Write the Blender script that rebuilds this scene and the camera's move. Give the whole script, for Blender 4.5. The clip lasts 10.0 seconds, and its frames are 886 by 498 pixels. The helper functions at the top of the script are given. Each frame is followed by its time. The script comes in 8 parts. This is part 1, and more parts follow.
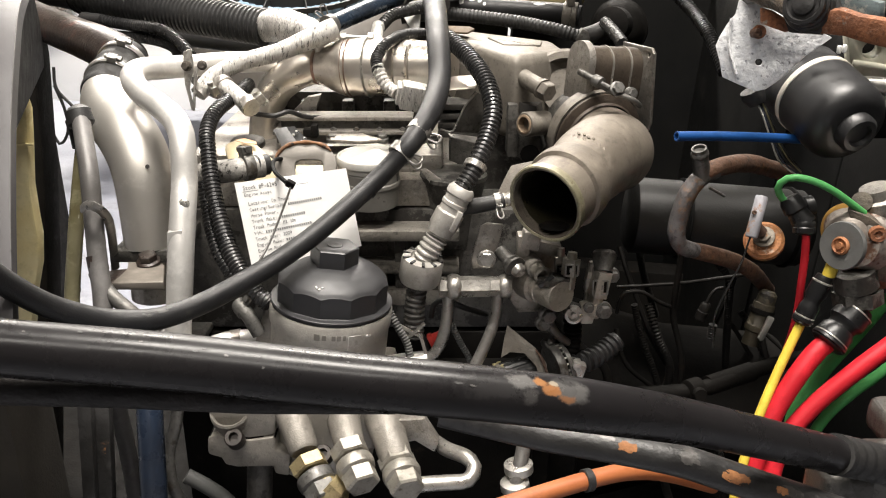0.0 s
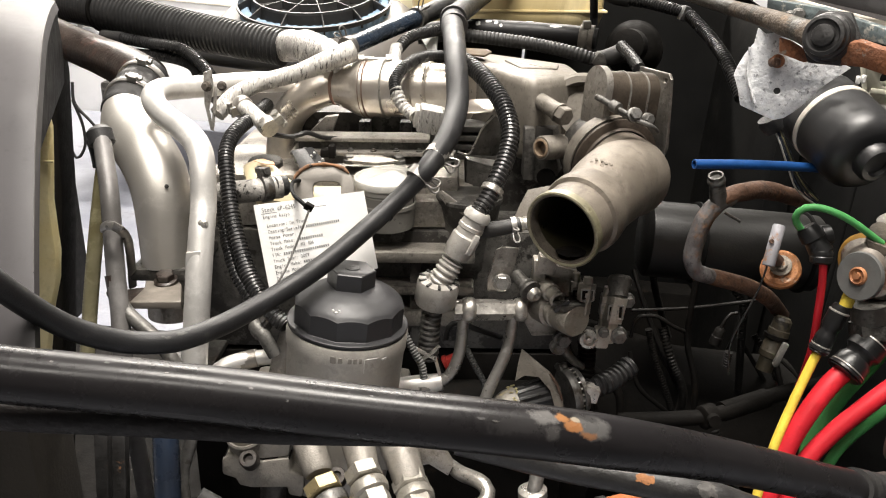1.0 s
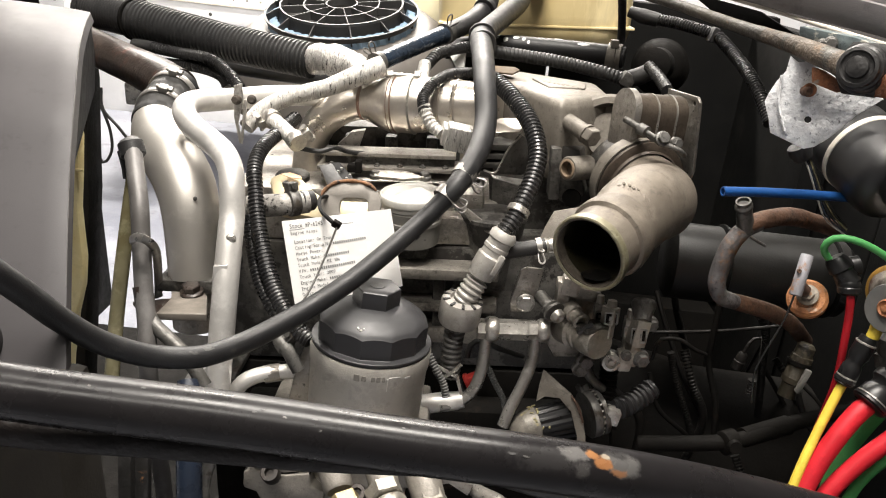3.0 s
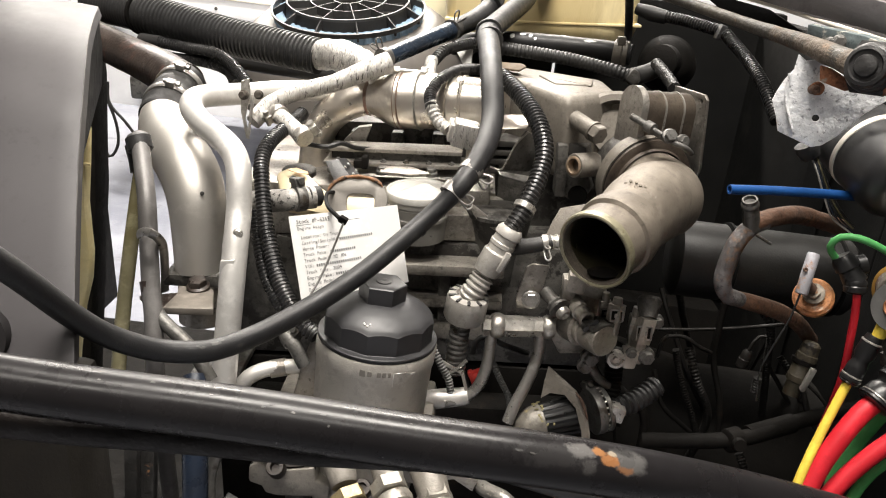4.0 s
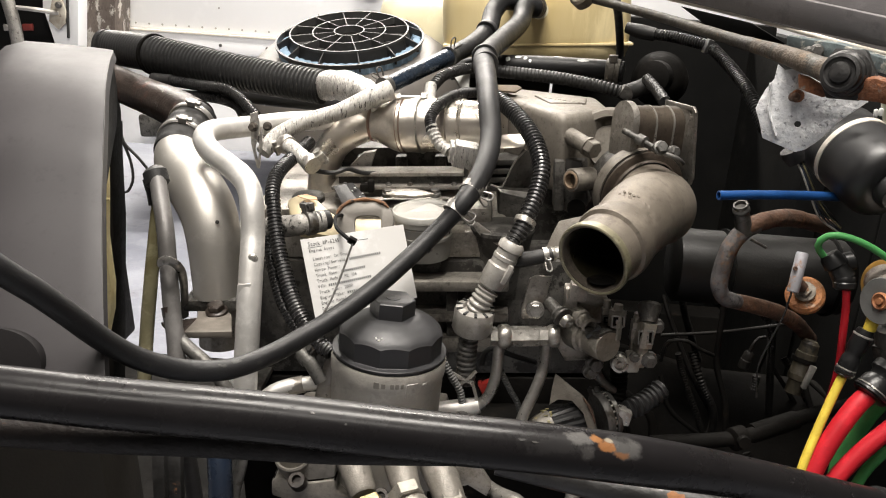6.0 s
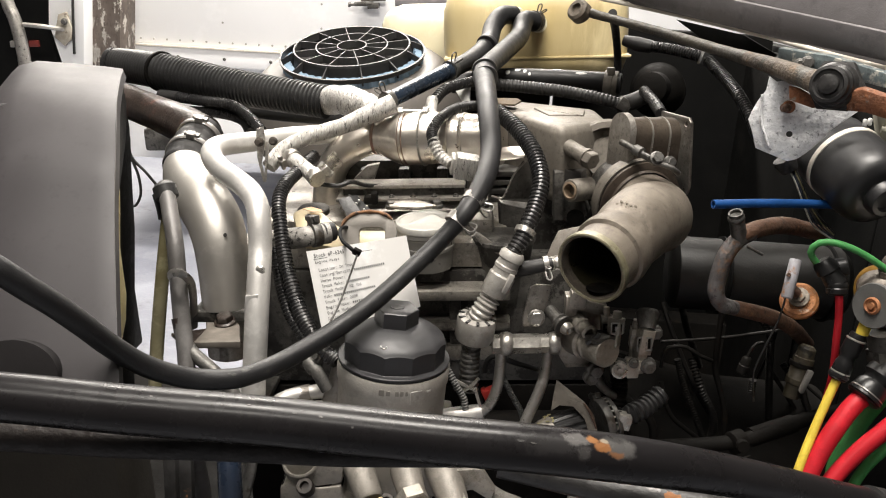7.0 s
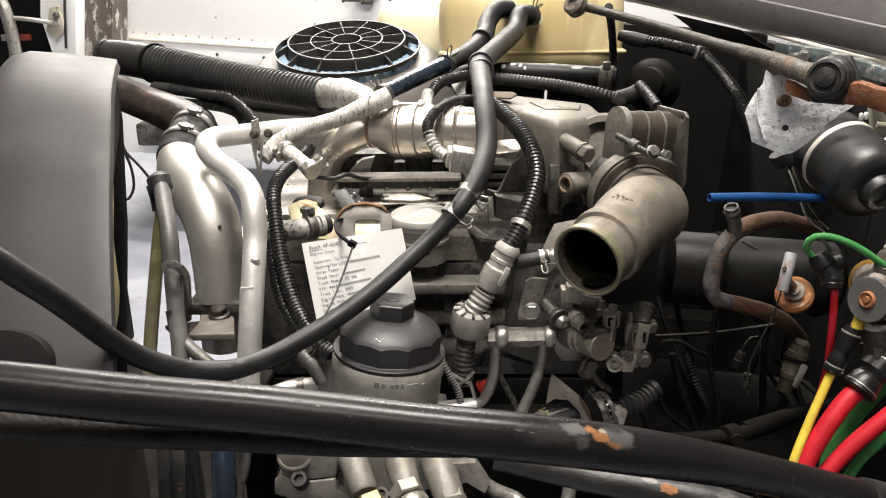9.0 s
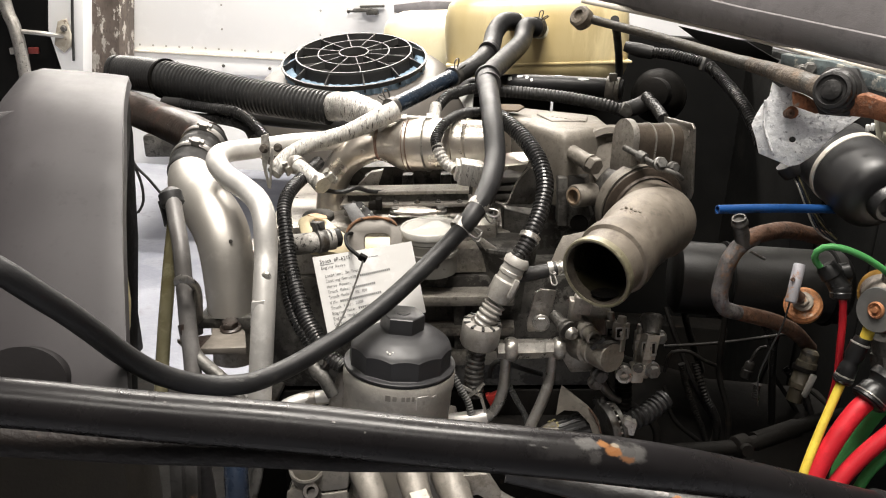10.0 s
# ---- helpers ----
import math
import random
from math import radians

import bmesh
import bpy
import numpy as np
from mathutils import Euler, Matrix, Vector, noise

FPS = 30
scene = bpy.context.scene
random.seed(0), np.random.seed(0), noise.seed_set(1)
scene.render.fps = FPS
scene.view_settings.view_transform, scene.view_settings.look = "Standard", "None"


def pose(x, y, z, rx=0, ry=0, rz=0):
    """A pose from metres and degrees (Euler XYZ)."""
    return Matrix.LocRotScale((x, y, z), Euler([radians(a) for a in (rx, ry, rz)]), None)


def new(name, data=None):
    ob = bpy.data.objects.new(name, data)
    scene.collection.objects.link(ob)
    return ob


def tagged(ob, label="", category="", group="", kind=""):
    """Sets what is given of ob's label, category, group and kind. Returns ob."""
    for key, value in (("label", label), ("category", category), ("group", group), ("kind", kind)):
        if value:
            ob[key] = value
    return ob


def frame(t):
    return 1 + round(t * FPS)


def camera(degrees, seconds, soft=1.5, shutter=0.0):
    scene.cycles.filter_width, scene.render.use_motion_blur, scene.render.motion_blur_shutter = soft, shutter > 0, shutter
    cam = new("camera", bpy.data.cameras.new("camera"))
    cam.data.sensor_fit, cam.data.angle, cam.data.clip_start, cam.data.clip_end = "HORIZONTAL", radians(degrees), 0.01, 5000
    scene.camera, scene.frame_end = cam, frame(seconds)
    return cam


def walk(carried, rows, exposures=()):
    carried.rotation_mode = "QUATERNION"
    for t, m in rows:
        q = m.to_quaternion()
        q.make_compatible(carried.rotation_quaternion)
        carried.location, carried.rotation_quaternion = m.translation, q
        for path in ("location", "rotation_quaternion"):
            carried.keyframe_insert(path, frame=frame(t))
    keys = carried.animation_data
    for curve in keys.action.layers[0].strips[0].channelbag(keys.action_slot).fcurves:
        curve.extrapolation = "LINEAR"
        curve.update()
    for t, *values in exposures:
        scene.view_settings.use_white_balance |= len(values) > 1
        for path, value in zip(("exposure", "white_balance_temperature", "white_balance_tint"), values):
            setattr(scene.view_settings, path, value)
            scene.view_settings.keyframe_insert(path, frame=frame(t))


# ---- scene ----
cam = camera(55.7, 10.0, soft=1.1)
METRES, EYE, TILT, LEAN, TURN = 0.155, 1.55, -21.0, -4.5, 0.0
ROWS = [
    (0.0, 0.0, 0.0, 0.0, 0.0, 0.0, -0.0),
    (0.5, -0.0188, -0.0064, 0.0421, 0.25, 0.31, -0.44),
    (1.0, -0.0594, -0.0199, 0.0856, 0.53, 0.75, -0.77),
    (1.5, -0.0479, -0.0074, 0.1203, 0.73, 1.02, -0.61),
    (2.0, -0.0279, 0.0068, 0.141, 0.87, 1.12, -0.86),
    (2.5, -0.0947, -0.0265, 0.178, 1.16, 1.13, -1.7),
    (4.0, -0.1545, -0.0466, 0.1935, 1.74, 0.68, -2.64),
    (4.5, -0.1562, -0.0699, 0.189, 1.96, 0.94, -2.4),
    (5.0, -0.1644, -0.1177, 0.2061, 2.22, 1.29, -1.78),
    (5.5, -0.1367, -0.2074, 0.1562, 2.33, 1.81, -0.88),
    (7.0, -0.0853, -0.4728, 0.1246, 2.83, 3.0, 0.37),
    (7.5, -0.1191, -0.4812, 0.114, 2.6, 3.12, 0.1),
    (8.0, -0.1347, -0.4798, 0.1208, 2.51, 3.08, -0.08),
    (8.5, -0.1279, -0.4723, 0.1208, 2.34, 3.0, -0.02),
    (9.0, -0.112, -0.4557, 0.0899, 2.29, 2.83, 0.18),
    (9.5, -0.1332, -0.4664, 0.1186, 2.42, 2.91, 0.29),
    (10.0, -0.139, -0.5011, 0.1256, 2.69, 3.37, 0.54),
]
walk(cam, [(t, pose(0, 0, EYE, TILT, LEAN, TURN) @ pose(METRES * x, METRES * y, METRES * z, 90 + pitch, roll, yaw)) for t, x, y, z, yaw, pitch, roll in ROWS],
     exposures=((0.0, -0.12), (4.5, -0.16), (5.0, -0.25), (5.5, -0.48), (7.0, -0.46), (10.0, -0.40)))

# ---- light: unseen strip lamps assumed under the workshop's ceiling ----
world = bpy.data.worlds.new("workshop_air")
scene.world = world
world.use_nodes = True
world.node_tree.nodes["Background"].inputs[0].default_value = (0.9, 0.95, 1.0, 1)
world.node_tree.nodes["Background"].inputs[1].default_value = 0.006
# last lamp added for the far floor; the second set to whiten the trailer
LAMPS = [(-0.10, 0.5, 4.2, 1.6, 0.4, 248), (-0.6, 3.9, 4.2, 2.4, 0.4, 450), (-0.7, -1.2, 4.2, 2.4, 0.4, 80), (-3.4, 6.9, 4.2, 2.4, 0.4, 620)]
for x, y, z, sx, sy, power in LAMPS:
    lamp = bpy.data.lights.new("strip_lamp", "AREA")
    lamp.shape, lamp.size, lamp.size_y, lamp.energy, lamp.color = "RECTANGLE", sx, sy, power, (1.0, 0.938, 0.862)
    new("strip_lamp_light", lamp).matrix_world = pose(x, y, z - 0.06)


# ---- materials ----
def surface(name, base, second=None, rough=0.5, metal=0.0, scale=60.0, bump=0.15, grain=None, stain=None, stain_at=0.62,
            stain_scale=18.0, rough_var=0.12, stain_metal=0.0, stretch=(1, 1, 1), coat=0.0, relief=0.0006, glow=None, speck=0.0, gloss=0.5, dents=0.5, soft=0.05, cracks=None):
    """A worn surface: two tones mixed by noise at two scales, specks of dirt, a stain with its own outline, grain in gloss and relief."""
    m = bpy.data.materials.new(name)
    m.use_nodes = True
    nodes, links = m.node_tree.nodes, m.node_tree.links
    bsdf = nodes["Principled BSDF"]
    where = nodes.new("ShaderNodeTexCoord")
    spread = nodes.new("ShaderNodeMapping")
    spread.inputs["Scale"].default_value = stretch
    links.new(where.outputs["Object"], spread.inputs["Vector"])
    second = second or tuple(c * 0.72 for c in base)

    def tex(s, detail=5.0, rough_=0.6):
        n = nodes.new("ShaderNodeTexNoise")
        n.inputs["Scale"].default_value, n.inputs["Detail"].default_value, n.inputs["Roughness"].default_value = s, detail, rough_
        links.new(spread.outputs["Vector"], n.inputs["Vector"])
        return n.outputs["Fac"]

    def ramp(value, lo, hi, top=1.0):
        r = nodes.new("ShaderNodeMapRange")
        r.inputs["From Min"].default_value, r.inputs["From Max"].default_value, r.inputs["To Max"].default_value = lo, hi, top
        links.new(value, r.inputs["Value"])
        return r.outputs["Result"]

    def mix(factor, a, b):
        x = nodes.new("ShaderNodeMix")
        x.data_type = "RGBA"
        links.new(factor, x.inputs["Factor"])
        for socket, v in ((x.inputs["A"], a), (x.inputs["B"], b)):
            if isinstance(v, tuple):
                socket.default_value = (*v, 1)
            else:
                links.new(v, socket)
        return x.outputs["Result"]

    big, small = tex(scale * 0.22), tex(scale, 8.0, 0.7)
    colour = mix(ramp(big, 0.38, 0.62), base, second)
    colour = mix(ramp(small, 0.52, 0.75), colour, tuple(min(1, c * 1.3) for c in base))
    if speck:
        colour = mix(ramp(tex(scale * 2.6, 6.0, 0.75), 0.52, 0.66, speck), colour, tuple(c * 0.25 for c in second))
    if cracks:
        cell = nodes.new("ShaderNodeTexVoronoi")
        cell.feature = "DISTANCE_TO_EDGE"
        cell.inputs["Scale"].default_value = cracks[0]
        links.new(spread.outputs["Vector"], cell.inputs["Vector"])
        gap = nodes.new("ShaderNodeMath")
        gap.operation = "MULTIPLY"
        links.new(ramp(cell.outputs["Distance"], cracks[1], cracks[1] * 0.3), gap.inputs[0])
        links.new(ramp(tex(scale * 0.35, 4.0), cracks[2], cracks[2] + 0.10), gap.inputs[1])
        colour = mix(gap.outputs["Value"], colour, tuple(c * 0.10 for c in second))
    rough_out = nodes.new("ShaderNodeMapRange")
    rough_out.inputs["To Min"].default_value, rough_out.inputs["To Max"].default_value = max(0.03, rough - rough_var), min(1, rough + rough_var)
    rough_out.inputs["From Min"].default_value, rough_out.inputs["From Max"].default_value = 0.3, 0.7
    links.new(small, rough_out.inputs["Value"])
    final_metal = None
    if stain:
        mask = ramp(tex(stain_scale, 7.0, 0.68), stain_at, stain_at + soft)
        colour = mix(mask, colour, mix(ramp(small, 0.4, 0.65), stain, tuple(c * 0.45 for c in stain)))
        if metal > 0:
            fm = nodes.new("ShaderNodeMapRange")
            fm.inputs["To Min"].default_value, fm.inputs["To Max"].default_value = metal, stain_metal
            links.new(mask, fm.inputs["Value"])
            final_metal = fm.outputs["Result"]
    links.new(colour, bsdf.inputs["Base Color"])
    links.new(rough_out.outputs["Result"], bsdf.inputs["Roughness"])
    if final_metal:
        links.new(final_metal, bsdf.inputs["Metallic"])
    else:
        bsdf.inputs["Metallic"].default_value = metal
    bsdf.inputs["Coat Weight"].default_value = coat
    bsdf.inputs["Specular IOR Level"].default_value = gloss
    if bump:
        coarse = nodes.new("ShaderNodeBump")
        coarse.inputs["Strength"].default_value, coarse.inputs["Distance"].default_value = min(1, bump * dents), relief * 5
        links.new(tex(scale * 0.9, 3.0, 0.5), coarse.inputs["Height"])
        fine = nodes.new("ShaderNodeBump")
        fine.inputs["Strength"].default_value, fine.inputs["Distance"].default_value = min(1, bump * 1.3), relief
        links.new(tex(grain or scale * 6, 4.0, 0.6), fine.inputs["Height"])
        links.new(coarse.outputs["Normal"], fine.inputs["Normal"])
        links.new(fine.outputs["Normal"], bsdf.inputs["Normal"])
    if glow:
        bsdf.inputs["Emission Color"].default_value, bsdf.inputs["Emission Strength"].default_value = (*glow[:3], 1), glow[3]
    return m


def wear(m, spots):
    """Worn patches on a painted material: (place, radii, colour, raggedness, strength), each with a broken outline of its own."""
    nodes, links = m.node_tree.nodes, m.node_tree.links
    base_in = nodes["Principled BSDF"].inputs["Base Color"]
    where = nodes.new("ShaderNodeTexCoord")
    noise = nodes.new("ShaderNodeTexNoise")
    noise.inputs["Scale"].default_value, noise.inputs["Detail"].default_value, noise.inputs["Roughness"].default_value = 190.0, 7.0, 0.68
    links.new(where.outputs["Object"], noise.inputs["Vector"])
    for place, radii, tone, rag, strength in spots:
        off = nodes.new("ShaderNodeVectorMath")
        off.operation = "SUBTRACT"
        off.inputs[1].default_value = place
        links.new(where.outputs["Object"], off.inputs[0])
        size = nodes.new("ShaderNodeVectorMath")
        size.operation = "DIVIDE"
        size.inputs[1].default_value = radii
        links.new(off.outputs["Vector"], size.inputs[0])
        far = nodes.new("ShaderNodeVectorMath")
        far.operation = "LENGTH"
        links.new(size.outputs["Vector"], far.inputs[0])
        rough_edge = nodes.new("ShaderNodeMath")
        rough_edge.operation = "MULTIPLY_ADD"
        rough_edge.inputs[1].default_value = rag * 3.0
        links.new(noise.outputs["Fac"], rough_edge.inputs[0])
        links.new(far.outputs["Value"], rough_edge.inputs[2])
        mask = nodes.new("ShaderNodeMapRange")
        middle = 1.0 + rag * 1.5
        mask.inputs["From Min"].default_value, mask.inputs["From Max"].default_value = middle + 0.12, middle - 0.30
        mask.inputs["To Max"].default_value = strength
        links.new(rough_edge.outputs["Value"], mask.inputs["Value"])
        blend = nodes.new("ShaderNodeMix")
        blend.data_type = "RGBA"
        links.new(mask.outputs["Result"], blend.inputs["Factor"])
        links.new(base_in.links[0].from_socket, blend.inputs["A"])
        blend.inputs["B"].default_value = (*tone, 1)
        links.new(blend.outputs["Result"], base_in)


CAST = surface("cast_aluminium", (0.38, 0.358, 0.325), (0.25, 0.23, 0.205), 0.37, 0.7, 55, 0.7, 520, stain=(0.13, 0.112, 0.092), stain_at=0.60, stain_scale=26, speck=0.6, soft=0.14)
# darker copy of the cast metal: grime, and shade where parts sit deep
CAST_DARK = surface("grimy_shade_dark_cast", (0.115, 0.11, 0.10), (0.05, 0.047, 0.042), 0.55, 0.3, 50, 0.8, 420, stain=(0.022, 0.019, 0.016), stain_at=0.52, stain_scale=24, speck=0.8)
PUMP = surface("oily_pump_casting", (0.36, 0.335, 0.295), (0.25, 0.23, 0.20), 0.40, 0.5, 50, 0.5, 500, stain=(0.07, 0.06, 0.05), stain_at=0.62, stain_scale=30, speck=0.4, soft=0.1, dents=0.2)
TURBO = surface("sand_cast_elbow", (0.185, 0.160, 0.130), (0.120, 0.102, 0.082), 0.56, 0.35, 34, 0.6, 620, stain=(0.085, 0.066, 0.048), stain_at=0.58, stain_scale=24, speck=0.4, soft=0.14, dents=0.12)
TURBO_LIP = surface("worn_elbow_lip", (0.26, 0.24, 0.17), (0.18, 0.165, 0.105), 0.45, 0.4, 60, 0.5, 500, stain=(0.12, 0.105, 0.04), stain_at=0.6, stain_scale=40, speck=0.4)
ALU = surface("bare_aluminium_tube", (0.64, 0.625, 0.60), (0.56, 0.545, 0.52), 0.48, 0.6, 30, 0.2, 600, stain=(0.50, 0.47, 0.43), stain_at=0.70, stain_scale=30, stain_metal=0.5, speck=0.12, dents=0.15, rough_var=0.07)
CHARGE_ALU = surface("brushed_aluminium_pipe", (0.55, 0.53, 0.495), (0.46, 0.437, 0.40), 0.48, 0.8, 14, 0.12, 500, stain=(0.42, 0.36, 0.29), stain_at=0.66, stain_scale=16, stain_metal=0.8, speck=0.05, dents=0.12, rough_var=0.06, soft=0.2)
STEEL_PIPE = surface("polished_steel_pipe", (0.68, 0.645, 0.59), (0.54, 0.48, 0.41), 0.33, 0.92, 18, 0.12, 300, stain=(0.42, 0.30, 0.21), stain_at=0.64, stain_scale=14, stain_metal=0.85, dents=0.2, speck=0.12, soft=0.18)
HEAT_TINT = surface("heat_tinted_weld", (0.30, 0.17, 0.13), (0.42, 0.33, 0.27), 0.38, 0.8, 60, 0.5, 400, stain=(0.12, 0.06, 0.05), stain_at=0.6, stain_scale=40, stain_metal=0.6)
STEEL = surface("zinc_plated_steel", (0.56, 0.54, 0.50), (0.38, 0.36, 0.33), 0.33, 0.8, 70, 0.35, 700, stain=(0.13, 0.09, 0.06), stain_at=0.67, stain_scale=50, speck=0.4)
PIPE_STEEL = surface("drawn_steel_pipe", (0.33, 0.32, 0.30), (0.24, 0.23, 0.215), 0.34, 0.7, 40, 0.25, 500, stain=(0.10, 0.085, 0.07), stain_at=0.66, stain_scale=40, speck=0.4, dents=0.2)
PALE_GREY_PLASTIC = surface("pale_grey_plastic", (0.37, 0.355, 0.33), (0.30, 0.285, 0.26), 0.36, 0.15, 50, 0.2, 600, stain=(0.20, 0.18, 0.16), stain_at=0.66, stain_scale=50, speck=0.3, dents=0.2)
STEEL_DARK = surface("dull_steel", (0.15, 0.146, 0.138), (0.085, 0.081, 0.074), 0.46, 0.55, 70, 0.5, 500, stain=(0.05, 0.04, 0.03), stain_at=0.56, stain_scale=40, speck=0.7)
BRASS = surface("tarnished_brass", (0.42, 0.35, 0.19), (0.27, 0.21, 0.12), 0.4, 0.6, 80, 0.4, 500, speck=0.5)
RUBBER = surface("black_rubber", (0.016, 0.016, 0.0165), (0.026, 0.025, 0.024), 0.5, 0.0, 50, 0.4, 900, stain=(0.055, 0.052, 0.048), stain_at=0.68, gloss=0.4)
HOSE = surface("dusty_black_hose", (0.016, 0.016, 0.017), (0.010, 0.010, 0.0105), 0.46, 0.0, 60, 0.35, 800, stain=(0.055, 0.052, 0.048), stain_at=0.62, stain_scale=60, gloss=0.36, dents=0.2)
LOOM = surface("black_corrugated_plastic", (0.010, 0.010, 0.0105), (0.018, 0.0175, 0.017), 0.30, 0.0, 60, 0.2, 700, stain=(0.05, 0.046, 0.04), stain_at=0.66, stain_scale=60)
PLASTIC = surface("black_moulded_plastic", (0.018, 0.018, 0.019), (0.028, 0.027, 0.026), 0.42, 0.0, 70, 0.3, 1400, speck=0.3, dents=0.2)
BLUE_HOSE = surface("blue_black_hose", (0.012, 0.021, 0.036), (0.015, 0.020, 0.028), 0.26, 0.0, 50, 0.25, 700)
BAR = surface("scuffed_black_paint", (0.0085, 0.0078, 0.0084), (0.013, 0.012, 0.0125), 0.29, 0.0, 22, 0.14, 320, stain=(0.035, 0.033, 0.032), stain_at=0.66, stain_scale=60, soft=0.15, rough_var=0.10, gloss=0.21, dents=0.12, relief=0.0002)
SHROUD = surface("satin_grey_plastic", (0.028, 0.025, 0.027), (0.032, 0.029, 0.031), 0.54, 0.0, 18, 0.10, 900, rough_var=0.07, dents=0.12, stain=(0.029, 0.026, 0.027), stain_at=0.55, stain_scale=90, soft=0.2, gloss=0.45)
RUST = surface("flaky_rust", (0.27, 0.105, 0.045), (0.12, 0.048, 0.026), 0.8, 0.0, 80, 1.0, 300, stain=(0.34, 0.27, 0.22), stain_at=0.60, stain_scale=60, soft=0.06, relief=0.0012, speck=0.6)
RUST_PIPE = surface("rust_brown_pipe", (0.040, 0.029, 0.024), (0.019, 0.015, 0.013), 0.36, 0.1, 40, 0.8, 260, stain=(0.17, 0.055, 0.034), stain_at=0.58, stain_scale=16, speck=0.7, soft=0.12)
SCAB = surface("scabbed_rust", (0.115, 0.058, 0.033), (0.045, 0.027, 0.020), 0.7, 0.05, 60, 0.9, 260, stain=(0.31, 0.135, 0.048), stain_at=0.60, stain_scale=26, speck=0.7, relief=0.001, soft=0.12)
RUST_GREY = surface("half_rusted_paint", (0.19, 0.18, 0.182), (0.06, 0.053, 0.05), 0.55, 0.1, 50, 1.0, 260, stain=(0.25, 0.125, 0.055), stain_at=0.55, stain_scale=26, speck=0.8, relief=0.001, soft=0.1)
GREY_PIPE = surface("chipped_dark_pipe", (0.030, 0.029, 0.029), (0.016, 0.0155, 0.015), 0.42, 0.1, 50, 0.7, 260, stain=(0.30, 0.14, 0.06), stain_at=0.66, stain_scale=22, speck=0.6)
RUST_ROD = surface("rusty_hinge_rod", (0.115, 0.096, 0.074), (0.050, 0.041, 0.033), 0.65, 0.1, 70, 1.0, 300, stain=(0.30, 0.20, 0.135), stain_at=0.63, stain_scale=55, speck=0.8, relief=0.0009)
GALV = surface("galvanised_spangle", (0.95, 0.96, 0.97), (0.60, 0.61, 0.63), 0.36, 0.10, 150, 1.0, 260, stain=(0.40, 0.41, 0.43), stain_at=0.58, stain_scale=190, stain_metal=0.4, speck=0.3, soft=0.06)
FOIL = surface("grey_heat_wrap", (0.60, 0.58, 0.545), (0.43, 0.415, 0.385), 0.40, 0.35, 110, 1.0, 420, stain=(0.055, 0.048, 0.04), stain_at=0.60, stain_scale=95, stretch=(3.0, 1, 0.6), relief=0.0013, speck=0.6, soft=0.03, cracks=(110, 0.06, 0.50))
GLOSS_BLACK = surface("glossy_black_plastic", (0.0065, 0.0065, 0.007), (0.011, 0.011, 0.011), 0.34, 0.0, 50, 0.0, 900, stain=(0.03, 0.028, 0.026), stain_at=0.68, stain_scale=40, dents=0.15, gloss=0.4)
TANK = surface("yellowed_translucent_plastic", (0.66, 0.56, 0.33), (0.52, 0.41, 0.20), 0.32, 0.0, 9, 0.2, 300, rough_var=0.05, stain=(0.46, 0.34, 0.14), stain_at=0.56, stain_scale=7, soft=0.25, dents=0.1, stretch=(1.6, 1, 0.35))
TANK_PALE = surface("pale_translucent_plastic", (0.86, 0.82, 0.64), (0.80, 0.73, 0.50), 0.4, 0.0, 9, 0.1, 300, dents=0.1)
RED = surface("red_nylon_tube", (0.48, 0.014, 0.024), (0.40, 0.012, 0.020), 0.48, 0.0, 40, 0.15, 500, rough_var=0.08, dents=0.15, speck=0.12, gloss=0.3)
YELLOW = surface("yellow_nylon_tube", (0.62, 0.47, 0.06), (0.55, 0.41, 0.05), 0.48, 0.0, 40, 0.15, 500, rough_var=0.08, dents=0.15, speck=0.15, gloss=0.3)
GREEN = surface("green_nylon_tube", (0.065, 0.27, 0.080), (0.045, 0.20, 0.055), 0.48, 0.0, 40, 0.15, 500, rough_var=0.08, dents=0.15, speck=0.12, gloss=0.3)
BLUE = surface("blue_nylon_tube", (0.008, 0.058, 0.21), (0.006, 0.045, 0.16), 0.48, 0.0, 40, 0.15, 500, rough_var=0.08, dents=0.15, speck=0.12, gloss=0.3)
# the lower hose's thin blue reflection is put into this rubber's colour
DARK_BLUE = surface("blue_tinged_rubber", (0.010, 0.017, 0.032), (0.018, 0.022, 0.032), 0.3, 0.0, 50, 0.3, 700)
ORANGE = surface("orange_hose", (0.40, 0.13, 0.045), (0.30, 0.09, 0.03), 0.55, 0.0, 40, 0.2, 500)
PAPER = surface("white_tag_card", (0.80, 0.79, 0.77), (0.75, 0.74, 0.72), 0.6, 0.0, 20, 0.05, 400, rough_var=0.05)
INK = surface("black_print", (0.03, 0.03, 0.03), None, 0.6, 0.0, 200, 0)
# blacker than real grime or paint: the bay's shade is put into both
GRIME_SHADE = surface("black_grime_and_shade", (0.0042, 0.0039, 0.0035), (0.008, 0.0071, 0.0062), 0.7, 0.0, 40, 0.9, 200, stain=(0.017, 0.013, 0.010), stain_at=0.62, stain_scale=30, gloss=0.08)
DARK_PAINT = surface("dark_paint_and_shade", (0.0046, 0.0047, 0.0047), (0.0080, 0.0078, 0.0073), 0.6, 0.0, 14, 0.4, 300, stain=(0.016, 0.0152, 0.014), stain_at=0.60, stain_scale=9, soft=0.2, gloss=0.08)
BEIGE = surface("yellowed_fibreglass", (0.76, 0.68, 0.42), (0.70, 0.56, 0.24), 0.55, 0.0, 25, 0.4, 300, stain=(0.30, 0.20, 0.05), stain_at=0.6, stain_scale=9, soft=0.15, speck=0.2)
